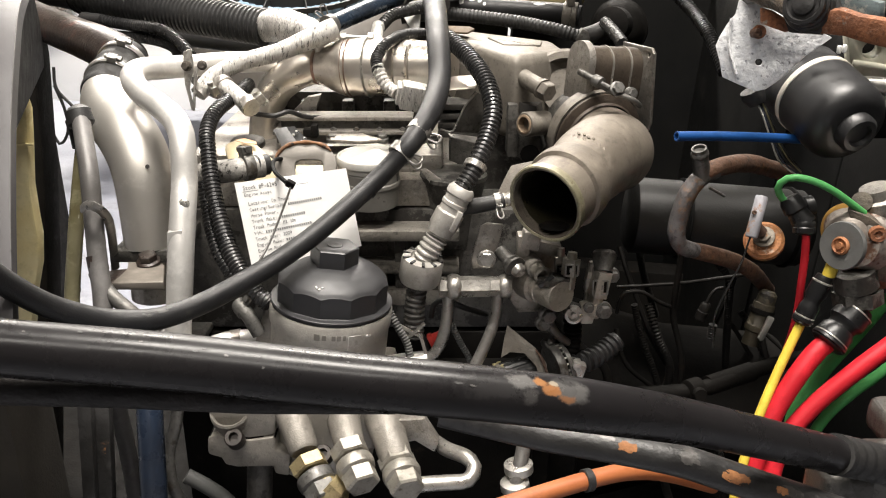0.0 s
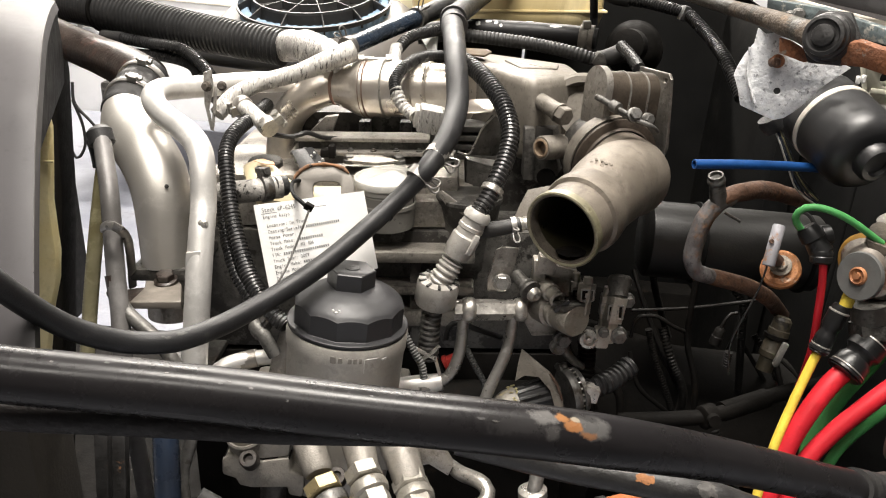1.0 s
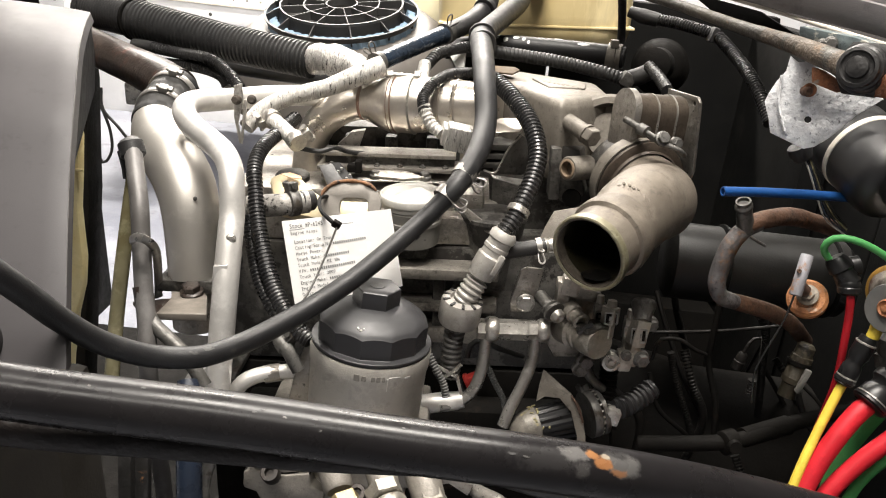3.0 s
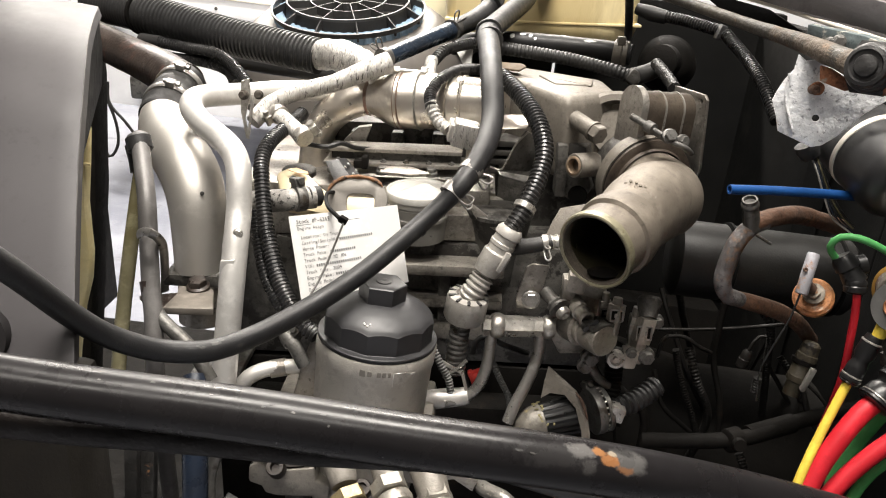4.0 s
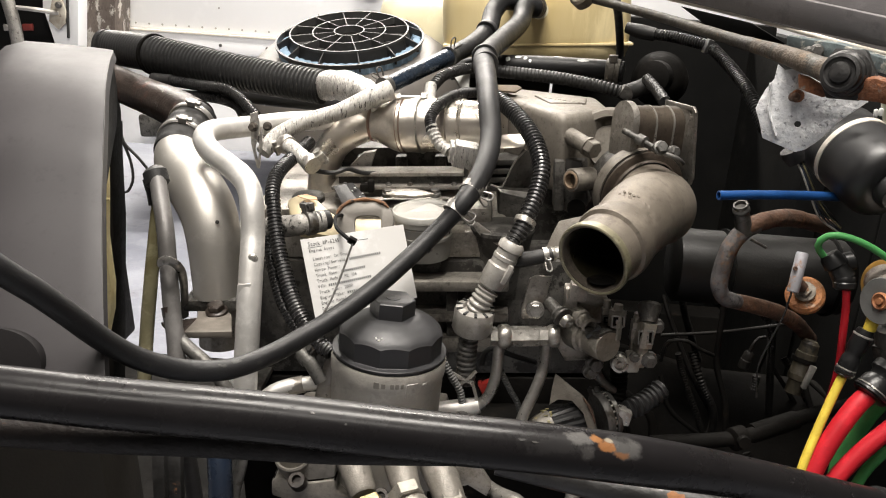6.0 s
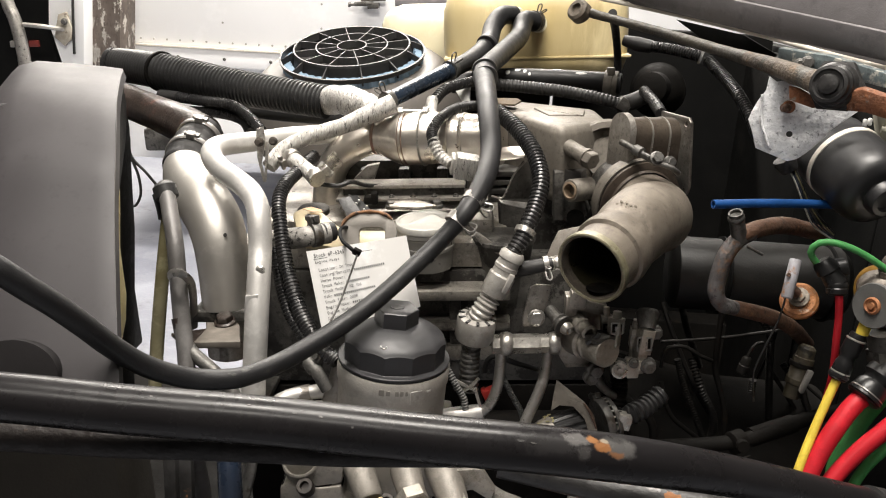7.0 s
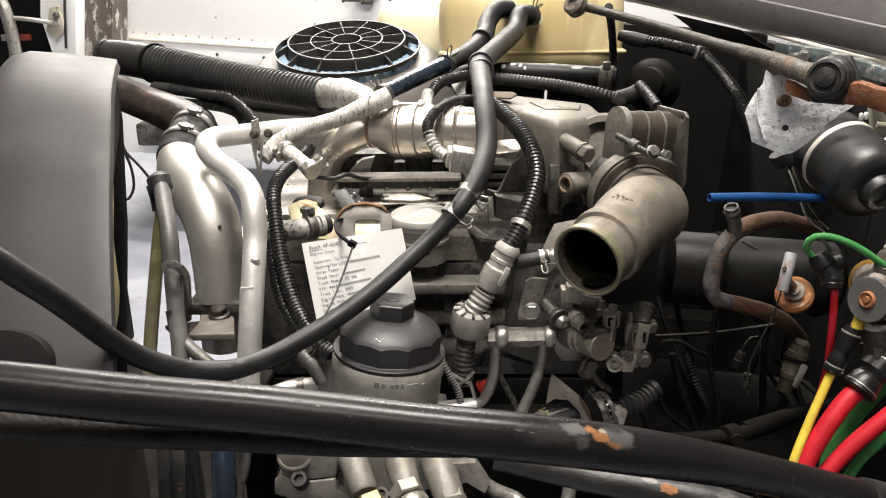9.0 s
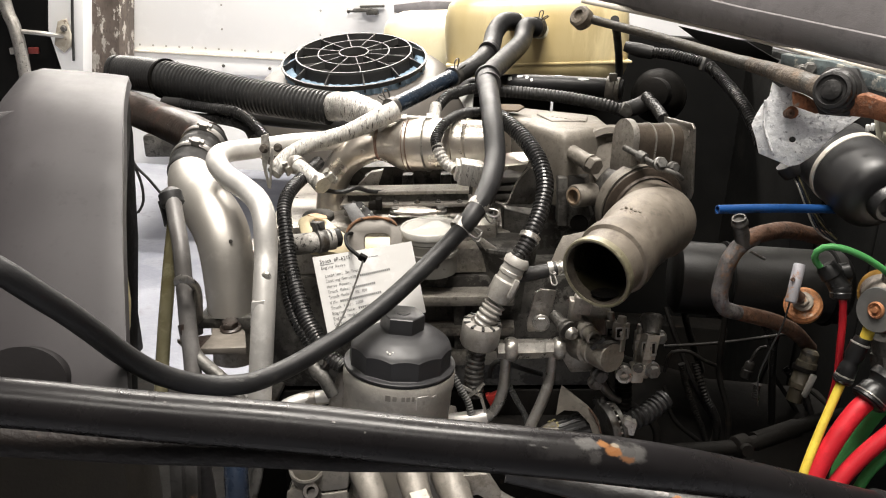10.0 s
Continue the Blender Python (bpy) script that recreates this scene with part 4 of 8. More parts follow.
def print_line(u, v, words, size, pitch):
    """Typewriter print: one glyph to each step of the pitch, laid on the card."""
    vs, fs = [], []
    for k, glyph in enumerate(words):
        if glyph == " ":
            continue
        c = bpy.data.curves.new("print", "FONT")
        c.body, c.size, c.fill_mode, c.resolution_u = glyph, size * TH * 1.12, "FRONT", 2
        o = new("print", c)
        flat = o.to_mesh()
        wide = max(p.co.x for p in flat.vertices)
        fit_ = min(0.95, pitch * TW * 0.9 / wide)
        n_ = len(vs)
        vs += [on_tag(u + k * pitch + (pitch * 0.5) + (p.co.x - wide / 2) * fit_ / TW, v - p.co.y / TH, 0.0004) for p in flat.vertices]
        fs += [tuple(q + n_ for q in p.vertices) for p in flat.polygons]
        o.to_mesh_clear()
        bpy.data.objects.remove(o)
    part("print_line", (np.array([tuple(q) for q in vs]), fs), INK, tag)
GREY_PRINT = surface("grey_print", (0.16, 0.16, 0.16), None, 0.6, 0, 100, 0)
for u, v, words, size, bars in LINES:
    pitch = 0.0225 if size > 0.055 else 0.0195
    print_line(u, v, words, size, pitch)
    for a, b in bars:
        cells = np.arange(u + (len(words) + 1) * pitch, u + (len(words) + 1) * pitch + (b - a), pitch)
        quads = [((x, v - 0.030), (x + pitch * 0.62, v - 0.030), (x + pitch * 0.62, v - 0.002), (x, v - 0.002)) for x in cells]
        part("print_bar", (np.array([tuple(on_tag(x, y, 0.0004)) for q in quads for x, y in q]), [tuple(range(4 * k, 4 * k + 4)) for k in range(len(quads))]), GREY_PRINT, tag)
part("rule", (np.array([tuple(on_tag(x, y, 0.0004)) for x, y in ((0.05, 0.105), (0.62, 0.105), (0.62, 0.110), (0.05, 0.110))]), [(0, 1, 2, 3)]), INK, tag)
tie = part("cable_tie", tube([(-0.174, 0.897, 1.312), (-0.180, 0.868, 1.318), (-0.172, 0.828, 1.317), (-0.156, 0.805, 1.312)], 0.0022, 8), DARK_PAINT, tag, "black cable tie")
part("tie_head", block(0.009, 0.006, 0.007, 0.001, Matrix.Translation((-0.152, 0.803, 1.311)) @ pose(0, 0, 0, 10, 30, 0)), GRIME_SHADE, tie)
part("tie_tail", tube([(-0.151, 0.802, 1.310), (-0.159, 0.788, 1.288), (-0.170, 0.765, 1.261), (-0.181, 0.745, 1.243)], 0.0011, 8), STEEL_DARK, tie)

# ---- oil filter ----
oil = thing("oil_filter_housing", "grey cast oil filter housing with a black screw cap", "filter", (-0.114, 0.800, 1.124))
OX, OY = -0.1164, 0.80
UPRIGHT = Matrix.Translation((OX, OY, 1.186)) @ pose(0, 0, 0, 0, 6, 0) @ pose(0, 0, -0.186)
part("canister", moved(lathe([(0.0, 0.0570), (0.03, 0.0590), (0.160, 0.0618), (0.166, 0.0634), (0.1822, 0.0638), (0.1842, 0.0628), (0.1842, 0.056)], 72), UPRIGHT), CANISTER, oil, sharp=60)
part("gasket", moved(lathe([(0.1838, 0.0600), (0.1846, 0.0622), (0.1864, 0.0622), (0.1868, 0.0600)], 72), UPRIGHT), RUBBER, oil)
def dome_z(r):
    return float(np.interp(r, [0.0, 0.026, 0.032, 0.040, 0.048, 0.053, 0.0560, 0.0600], [0.2305, 0.2295, 0.2278, 0.2245, 0.2200, 0.2163, 0.2130, 0.2085]))
def faceted_cap(flats=12, apothem=0.0556, seg=144, turn=0.09):
    """A screw cap: upright flats cut into a shallow dome, which leaves a scalloped edge; a flange below."""
    ang = np.linspace(0, 2 * math.pi, seg, endpoint=False)
    edge = apothem / np.cos(((ang + turn) % (2 * math.pi / flats)) - math.pi / flats)
    rows = [[(0.0628, 0.1868)] * seg, [(0.0632, 0.1888)] * seg, [(0.0624, 0.1896)] * seg, [(e + 0.0006, 0.1899) for e in edge], [(e, 0.1905) for e in edge], [(e, dome_z(e) - 0.0005) for e in edge], [(e - 0.0006, dome_z(e) + 0.0001) for e in edge]]
    rows += [[(e + (0.0265 - e) * k, dome_z(e + (0.0265 - e) * k)) for e in edge] for k in np.linspace(0.05, 1, 14)]
    verts = [(r * math.cos(a), r * math.sin(a), z) for row in rows for (r, z), a in zip(row, ang)]
    faces = [(k * seg + i, k * seg + (i + 1) % seg, (k + 1) * seg + (i + 1) % seg, (k + 1) * seg + i) for k in range(len(rows) - 1) for i in range(seg)]
    return np.array(verts), faces + [tuple(range((len(rows) - 1) * seg, len(rows) * seg))]
cap = part("cap", moved(faceted_cap(), UPRIGHT), surface("smooth_black_cap", (0.019, 0.019, 0.021), (0.025, 0.0245, 0.026), 0.48, 0.0, 40, 0.16, 1400, stain=(0.05, 0.048, 0.046), stain_at=0.70, stain_scale=55, speck=0.15, dents=0.08, gloss=0.6), oil, "black faceted plastic cap", 24)
part("crumb", block(0.003, 0.0025, 0.0015, 0.0006, UPRIGHT @ pose(-0.008, -0.0495, 0.2186, 30, 0, 15), 1), PALE_GREY_PLASTIC, cap)
part("crumb", block(0.002, 0.003, 0.0016, 0.0006, UPRIGHT @ pose(-0.011, -0.0480, 0.2200, 30, 0, 40), 1), PALE_TUBE, cap)
part("crumb", block(0.002, 0.002, 0.0016, 0.0006, UPRIGHT @ pose(-0.005, -0.0480, 0.2200, 30, 0, 70), 1), PALE_TUBE, cap)
part("hexagon", moved(hexagon((0, 0, 0.2285), (0, 0, 1), 0.0248, 0.0190, 0.05), UPRIGHT), bpy.data.materials["smooth_black_cap"], cap)
part("hub_mark", moved(lathe([(0.2475, 0.008), (0.2483, 0.0075), (0.2485, 0.004), (0.2477, 0.0)], 20), UPRIGHT), PLASTIC, cap)
part("ear", slab([(-0.1855, 0.800, 1.1814), (-0.1792, 0.800, 1.1849), (-0.1740, 0.800, 1.1547), (-0.1740, 0.800, 1.094), (-0.2125, 0.800, 1.093), (-0.1985, 0.800, 1.1442)], 0.016, (), 0.002), CAST, oil)
CAST_GREY_MARK = surface("raised_cast_mark", (0.24, 0.225, 0.20), (0.18, 0.168, 0.148), 0.5, 0.3, 60, 0.3)
for k, (dx, w_) in enumerate(((-0.0060, 0.0060), (0.0010, 0.0045), (0.0100, 0.0040), (0.0150, 0.0040), (0.0200, 0.0030))):
    part("cast_mark", block(w_, 0.0012, 0.006 if k else 0.0075, 0.0004, UPRIGHT @ pose(0, 0, 0, 0, 0, math.degrees(math.asin(dx / 0.0612))) @ pose(0, -0.0633, 0.1735), 1), CAST_GREY_MARK, oil)
for dx, dz, w_, h_ in ((0.0300, 0.1640, 0.0130, 0.0007), (0.0240, 0.1560, 0.0007, 0.0150), (0.0420, 0.1610, 0.0060, 0.0025)):
    part("scored_mark", block(w_, 0.0012, h_, 0.0003, UPRIGHT @ pose(0, 0, 0, 0, 0, math.degrees(math.asin(dx / 0.0616))) @ pose(0, -0.0634, dz + 0.011), 1), ALU, oil)
random.seed(17)
RUN = surface("dried_oil_run", (0.10, 0.088, 0.072), (0.17, 0.15, 0.125), 0.4, 0.2, 60, 0.2)
for k in range(7):
    dz = 0.163 - 0.009 * k
    part("oil_run", block(random.uniform(0.0010, 0.0028), 0.0009, random.uniform(0.006, 0.012), 0.0003, UPRIGHT @ pose(0, 0, 0, 0, 0, random.uniform(-4.2, -2.6)) @ pose(0, -0.0570 - 0.026 * dz, dz), 1), RUN, oil, "dried oil run")

# ---- the painted bar across the front ----
bar = thing("support_bar", "scuffed glossy black tubular bar with a rust scar", "bar", (-0.001, 0.410, 1.308))
BARPATH = [(-0.487, 0.390, 1.368), (-0.321, 0.395, 1.352), (-0.236, 0.398, 1.341), (-0.148, 0.401, 1.331), (-0.057, 0.406, 1.317), (0.021, 0.412, 1.305), (0.088, 0.425, 1.288), (0.172, 0.470, 1.246), (0.272, 0.530, 1.187), (0.329, 0.560, 1.156), (0.470, 0.620, 1.087)]
BR_ = 0.0157
part("tube", tube(BARPATH, [BR_, BR_, BR_, BR_, BR_, BR_, BR_ * 1.0, BR_ * 0.93, BR_ * 0.92, BR_ * 0.92, BR_ * 0.92], 48, 0.01), BAR, bar, sharp=60)
part("lower_tube", tube([(-0.538, 0.420, 1.321), (-0.349, 0.420, 1.311), (-0.254, 0.420, 1.305), (-0.190, 0.421, 1.302), (-0.110, 0.424, 1.295), (-0.028, 0.430, 1.287)], [BR_ * 0.70, BR_ * 0.70, BR_ * 0.70, BR_ * 0.68, BR_ * 0.62, BR_ * 0.4], 32, 0.01), surface("gritty_black_underside", (0.009, 0.0085, 0.0085), (0.015, 0.012, 0.011), 0.55, 0.0, 50, 0.9, 240, stain=(0.07, 0.04, 0.026), stain_at=0.66, stain_scale=110, relief=0.001, gloss=0.25), bar, "gritty rust-specked lower tube")
RUBBED = surface("rubbed_grey_primer", (0.105, 0.099, 0.094), (0.045, 0.043, 0.041), 0.36, 0.2, 120, 0.4, 300, stain=(0.18, 0.12, 0.08), stain_at=0.64, stain_scale=70)
SCUFF = surface("chalky_scuff", (0.062, 0.060, 0.058), (0.018, 0.0175, 0.0175), 0.5, 0.0, 120, 0.3, 300)
ORANGE_RUST = surface("orange_rust_scar", (0.34, 0.15, 0.055), (0.20, 0.085, 0.035), 0.8, 0.0, 90, 0.6, 300)
wear(BAR, [
    ((0.046, 0.402, 1.318), (0.0300, 0.0070, 0.0070), (0.026, 0.025, 0.025), 0.8, 0.6),
    ((-0.061, 0.400, 1.330), (0.0900, 0.0060, 0.0060), (0.018, 0.017, 0.017), 1.0, 0.6),
    ((0.0625, 0.408, 1.3190), (0.0100, 0.0045, 0.0045), (0.100, 0.097, 0.094), 0.7, 0.85),
    ((0.0670, 0.403, 1.3125), (0.0050, 0.0048, 0.0048), (0.045, 0.043, 0.042), 0.6, 0.75),
    ((0.0905, 0.411, 1.3140), (0.0125, 0.0078, 0.0078), (0.070, 0.068, 0.066), 0.4, 0.9),
    ((0.0880, 0.415, 1.3165), (0.0070, 0.0030, 0.0030), (0.016, 0.0155, 0.0155), 0.5, 0.7),
    ((0.0725, 0.410, 1.3180), (0.0045, 0.0028, 0.0028), (0.22, 0.102, 0.040), 0.8, 0.95),
    ((0.0785, 0.407, 1.3150), (0.0060, 0.0034, 0.0034), (0.20, 0.090, 0.036), 0.8, 0.95),
    ((0.0880, 0.406, 1.3105), (0.0065, 0.0020, 0.0020), (0.15, 0.072, 0.034), 0.9, 0.85),
    ((0.0805, 0.411, 1.3170), (0.0030, 0.0016, 0.0016), (0.28, 0.24, 0.18), 0.5, 0.7)])
# paint chips; the bright glints on them are put into the pale colour
CHIPS = [(-0.220, 0.62, 0.0030, 0.0020), (-0.193, 0.74, 0.0042, 0.0026), (-0.176, 0.50, 0.0024, 0.0018), (-0.159, 0.60, 0.0034, 0.0012), (-0.133, 0.45, 0.0042, 0.0018), (-0.128, 0.56, 0.0036, 0.0012), (-0.117, 0.42, 0.0040, 0.0020), (-0.100, 0.50, 0.0050, 0.0022), (-0.097, 0.16, 0.0022, 0.0020), (-0.058, 0.82, 0.0037, 0.0018), (-0.054, 0.64, 0.0030, 0.0015), (0.005, 0.30, 0.0070, 0.0022), (0.012, 0.26, 0.0060, 0.0016)]
for k, (x_, hi_, la_, lc_) in enumerate(CHIPS):
    part("chip_glint", skin_patch(BARPATH, BR_, x_, hi_, la_ * 0.7, lc_ * 0.7, 70 + k, 0.00035, 0.6), SCUFF if k % 3 else RUBBED, bar)
part("sleeve", tube([(0.301, 0.545, 1.172), (0.323, 0.557, 1.160), (0.397, 0.590, 1.123)], BR_ * 1.03, 28, ridge=(0.014, 0.0012)), RUBBER, bar)
part("end_post", box_at((0.44, 0.56, 0.52), (0.50, 0.72, 1.30), 0.01), GRIME_SHADE, bar)
part("front_post", box_at((-0.62, 0.36, 0.52), (-0.56, 0.60, 1.42), 0.01), GRIME_SHADE, bar)

lowpipe = thing("cross_pipe", "dark grey rusted cross pipe under the bar", "pipe", (0.195, 0.520, 1.171))
LOW = [(-0.002, 0.560, 1.201), (0.076, 0.550, 1.186), (0.118, 0.540, 1.184), (0.176, 0.530, 1.177), (0.219, 0.525, 1.164), (0.283, 0.520, 1.143), (0.369, 0.510, 1.115)]
LR = 0.0123
part("tube", tube(LOW, LR, 28, 0.012), GREY_PIPE, lowpipe)
for k, (x_, hi_, la_, lc_, mt_) in enumerate(((0.136, 0.25, 0.014, 0.009, ORANGE_RUST), (0.180, 0.45, 0.018, 0.014, RUBBED), (0.215, 0.1, 0.022, 0.009, ORANGE_RUST), (0.256, 0.3, 0.018, 0.009, RUBBED), (0.248, 0.2, 0.010, 0.006, ORANGE_RUST), (0.123, 0.55, 0.014, 0.006, RUBBED))):
    part("rust_patch" if mt_ is ORANGE_RUST else "bare_patch", skin_patch(LOW, LR, x_, hi_, la_, lc_, 40 + k), mt_, lowpipe)

# ---- hoses over the engine ----
main = thing("coolant_hose", "long black rubber coolant hose with spring clamps", "hose", (-0.007, 0.900, 1.414))
MAIN = [(0.087, 1.520, 1.513), (0.063, 1.500, 1.516), (0.051, 1.450, 1.492), (0.018, 1.330, 1.474), (-0.010, 1.200, 1.461), (-0.009, 1.100, 1.448), (-0.006, 1.02, 1.424), (-0.004, 0.955, 1.389), (-0.014, 0.9, 1.363), (-0.034, 0.86, 1.339), (-0.053, 0.85, 1.319), (-0.075, 0.835, 1.3), (-0.112, 0.8, 1.274), (-0.14, 0.775, 1.257), (-0.168, 0.75, 1.244), (-0.194, 0.725, 1.235), (-0.218, 0.7, 1.229), (-0.241, 0.675, 1.228), (-0.258, 0.658, 1.231), (-0.285, 0.642, 1.239), (-0.304, 0.625, 1.253), (-0.321, 0.607, 1.272), (-0.334, 0.585, 1.299), (-0.342, 0.56, 1.329), (-0.349, 0.535, 1.357), (-0.357, 0.515, 1.379), (-0.367, 0.5, 1.399), (-0.383, 0.49, 1.417)]
part("tube", tube(MAIN, [0.0165, 0.0168, 0.0168, 0.0162, 0.0154, 0.0142, 0.0136, 0.0130, 0.0124, 0.0112] + [0.0100] * 18, 22, 0.005), HOSE, main)
for a, b, spin in (((-0.026, 0.875, 1.3474), (-0.0314, 0.865, 1.3418), 330), ((-0.0434, 0.857, 1.3297), (-0.0478, 0.853, 1.3251), 330)):
    part("spring_clamp", spring_clamp(a, b, 0.0118, 0.011, spin), PIPE_STEEL, main)
for x_, hi_, la_, lc_, sd_ in ((-0.250, 0.42, 0.012, 0.004, 50), (-0.257, 0.30, 0.007, 0.003, 51), (-0.243, 0.50, 0.005, 0.002, 52), (-0.262, 0.45, 0.004, 0.002, 53)):
    part("scuff", skin_patch(MAIN, 0.0100, x_, hi_, la_, lc_, sd_, 0.0003, 0.7), SCUFF, main)
part("joint_ring", tube([(-0.0771, 0.834, 1.2973), (-0.0803, 0.832, 1.2945)], 0.0106, 18), HOSE, main)
part("spring_clamp", spring_clamp((0.083, 1.520, 1.514), (0.068, 1.500, 1.516), 0.0172, 0.012, 60), STEEL_DARK, main)
part("cable_tie", band((-0.010, 1.200, 1.461), (-0.009, 1.130, 1.451), 0.0170, 0.005), PLASTIC, main)
part("cable_tie", band((-0.009, 1.160, 1.455), (-0.009, 1.130, 1.451), 0.0165, 0.004), PLASTIC, main)

second = thing("heater_hose", "black heater hose running into a blue-black sleeve", "hose", (-0.077, 1.200, 1.456))
part("tube", tube([(0.046, 1.520, 1.525), (0.023, 1.500, 1.526), (0.006, 1.470, 1.509), (-0.003, 1.420, 1.485), (-0.027, 1.340, 1.468), (-0.061, 1.240, 1.459)], [0.0165, 0.0168, 0.0165, 0.0160, 0.0148, 0.0132], 18), HOSE, second)
part("sleeve", tube([(-0.057, 1.250, 1.460), (-0.101, 1.170, 1.447), (-0.144, 1.100, 1.433)], [0.0128, 0.012, 0.0115], 18), BLUE_HOSE, second, "glossy blue-black sleeve")
part("spring_clamp", spring_clamp((-0.061, 1.240, 1.459), (-0.078, 1.210, 1.454), 0.0136, 0.012, 60), STEEL_DARK, second)
part("spring_clamp", spring_clamp((-0.144, 1.100, 1.433), (-0.137, 1.110, 1.435), 0.0125, 0.010, 60), STEEL_DARK, second)
part("strap", band((-0.005, 1.400, 1.483), (-0.018, 1.370, 1.474), 0.0166, 0.010), PLASTIC, second)

wrapped = thing("wrapped_hose", "hose in ragged silver-grey heat wrap", "hose", (-0.210, 1.060, 1.401))
part("tube", tube([(-0.137, 1.090, 1.430), (-0.165, 1.075, 1.420), (-0.202, 1.060, 1.406), (-0.246, 1.045, 1.395), (-0.278, 1.030, 1.381), (-0.295, 1.010, 1.362)], [0.0140, 0.0132, 0.0112, 0.0104, 0.0106, 0.0102], 18, 0.003, wob=0.05), FOIL, wrapped)
part("torn_end", tube([(-0.254, 1.210, 1.419), (-0.218, 1.170, 1.426), (-0.178, 1.120, 1.424), (-0.156, 1.080, 1.420)], [0.021, 0.022, 0.019, 0.013], 18, 0.003, wob=0.14), FOIL, wrapped, "ragged foil end")
part("branch", tube([(-0.276, 1.030, 1.375), (-0.250, 1.000, 1.366), (-0.224, 0.975, 1.352)], 0.0098, 16, 0.003, wob=0.03), FOIL, wrapped)
part("clamp", band((-0.227, 0.978, 1.355), (-0.220, 0.970, 1.351), 0.0103, 0.012, 0.010, 40), STEEL, wrapped)
part("clamp", band((-0.265, 1.017, 1.372), (-0.255, 1.005, 1.368), 0.0103, 0.010, 0.008, 200), STEEL, wrapped)

SLEEVE = surface("dusty_ribbed_hose", (0.014, 0.014, 0.0145), (0.022, 0.0215, 0.021), 0.42, 0.0, 40, 0.3, 700, stain=(0.045, 0.042, 0.038), stain_at=0.64, stain_scale=40, gloss=0.42)
big = thing("air_intake_hose", "wide black corrugated air hose", "hose", (-0.417, 1.250, 1.433))
part("tube", tube([(-0.631, 1.340, 1.469), (-0.580, 1.320, 1.465), (-0.531, 1.300, 1.459)], [0.027, 0.0285, 0.029], 28, ridge=(0.0052, 0.0005)), SLEEVE, big)
part("corrugated_tube", tube([(-0.533, 1.300, 1.459), (-0.470, 1.280, 1.448), (-0.390, 1.250, 1.436), (-0.312, 1.220, 1.427), (-0.247, 1.200, 1.419)], [0.0298, 0.0298, 0.0280, 0.0265, 0.0255], 28, ridge=(0.0068, 0.0022)), SLEEVE, big)
part("collar", band((-0.533, 1.300, 1.459), (-0.518, 1.290, 1.458), 0.0306, 0.005), GRIME_SHADE, big)
part("end_cap", turned((-0.624, 1.335, 1.469), (-0.735, 1.360, 1.480), [(0, 0.0275), (0.006, 0.026), (0.012, 0.02), (0.013, 0)], 28), HOSE, big)

def loom(label, pts, r, pitch=0.0042, depth=0.0012, material=None, at_=None):
    t = thing("wiring_loom", label, "loom", at_ or pts[len(pts) // 2], "wiring looms")
    part("conduit", tube(pts, r, 14, ridge=(pitch, depth)), material or LOOM, t)
    return t

a = loom("black corrugated loom under the air hose", [(-0.488, 1.240, 1.425), (-0.448, 1.230, 1.420), (-0.395, 1.200, 1.417), (-0.362, 1.170, 1.405), (-0.333, 1.130, 1.389)], 0.0085)
part("tape", tube([(-0.524, 1.260, 1.426), (-0.487, 1.240, 1.425)], 0.0092, 12), PLASTIC, a)
loom("thin black corrugated loom behind the pipes", [(-0.480, 1.240, 1.404), (-0.420, 1.220, 1.402), (-0.380, 1.200, 1.394), (-0.360, 1.170, 1.380)], 0.0080)
solo("vacuum_hose", tube([(-0.422, 1.320, 1.396), (-0.342, 1.300, 1.389), (-0.246, 1.280, 1.384), (-0.153, 1.260, 1.382)], 0.014, 16), RUBBER, "dull black rubber hose behind the heat wrap", "hose")
b = loom("black corrugated loom dropping beside the silver pipe", [(-0.261, 0.910, 1.330), (-0.254, 0.885, 1.296), (-0.243, 0.860, 1.262), (-0.224, 0.830, 1.224), (-0.196, 0.800, 1.196), (-0.179, 0.790, 1.186)], [0.0088, 0.0090, 0.0092, 0.0098, 0.0098, 0.0098], 0.0045)
part("sheath", tube([(-0.245, 1.060, 1.365), (-0.252, 1.000, 1.360), (-0.261, 0.955, 1.352), (-0.264, 0.928, 1.340), (-0.261, 0.905, 1.322)], 0.0090, 16, ridge=(0.0044, 0.0012)), LOOM, b)

loom("second black loom with silver tape flecks", [(-0.267, 0.900, 1.284), (-0.260, 0.880, 1.255), (-0.245, 0.850, 1.223), (-0.224, 0.830, 1.195)], 0.0075, 0.0045)
loom("dusty ribbed loom beside the oil filter", [(-0.0590, 0.845, 1.1500), (-0.0500, 0.840, 1.1340), (-0.0405, 0.838, 1.1160), (-0.0370, 0.836, 1.1000)], 0.0046, 0.0034, 0.0009, GREY_RUBBER)
loom("thin dusty ribbed loom by the steel pipe", [(0.0050, 0.905, 1.1250), (0.0115, 0.900, 1.1055), (0.0210, 0.900, 1.0840), (0.0325, 0.900, 1.0600), (0.0363, 0.900, 1.0295)], 0.0040, 0.0034, 0.0008, GREY_RUBBER)
loom("thin ribbed loom in the dark bay", [(0.2383, 0.950, 1.111), (0.2452, 0.950, 1.0843), (0.2550, 0.945, 1.0555), (0.2659, 0.940, 1.0285), (0.2782, 0.940, 0.9935)], 0.0044, 0.0034, 0.0009, GRIME_SHADE)
loom("ribbed loom along the firewall", [(0.321, 1.220, 1.467), (0.335, 1.160, 1.443), (0.342, 1.100, 1.419), (0.350, 1.050, 1.382)], 0.0088, 0.0044)
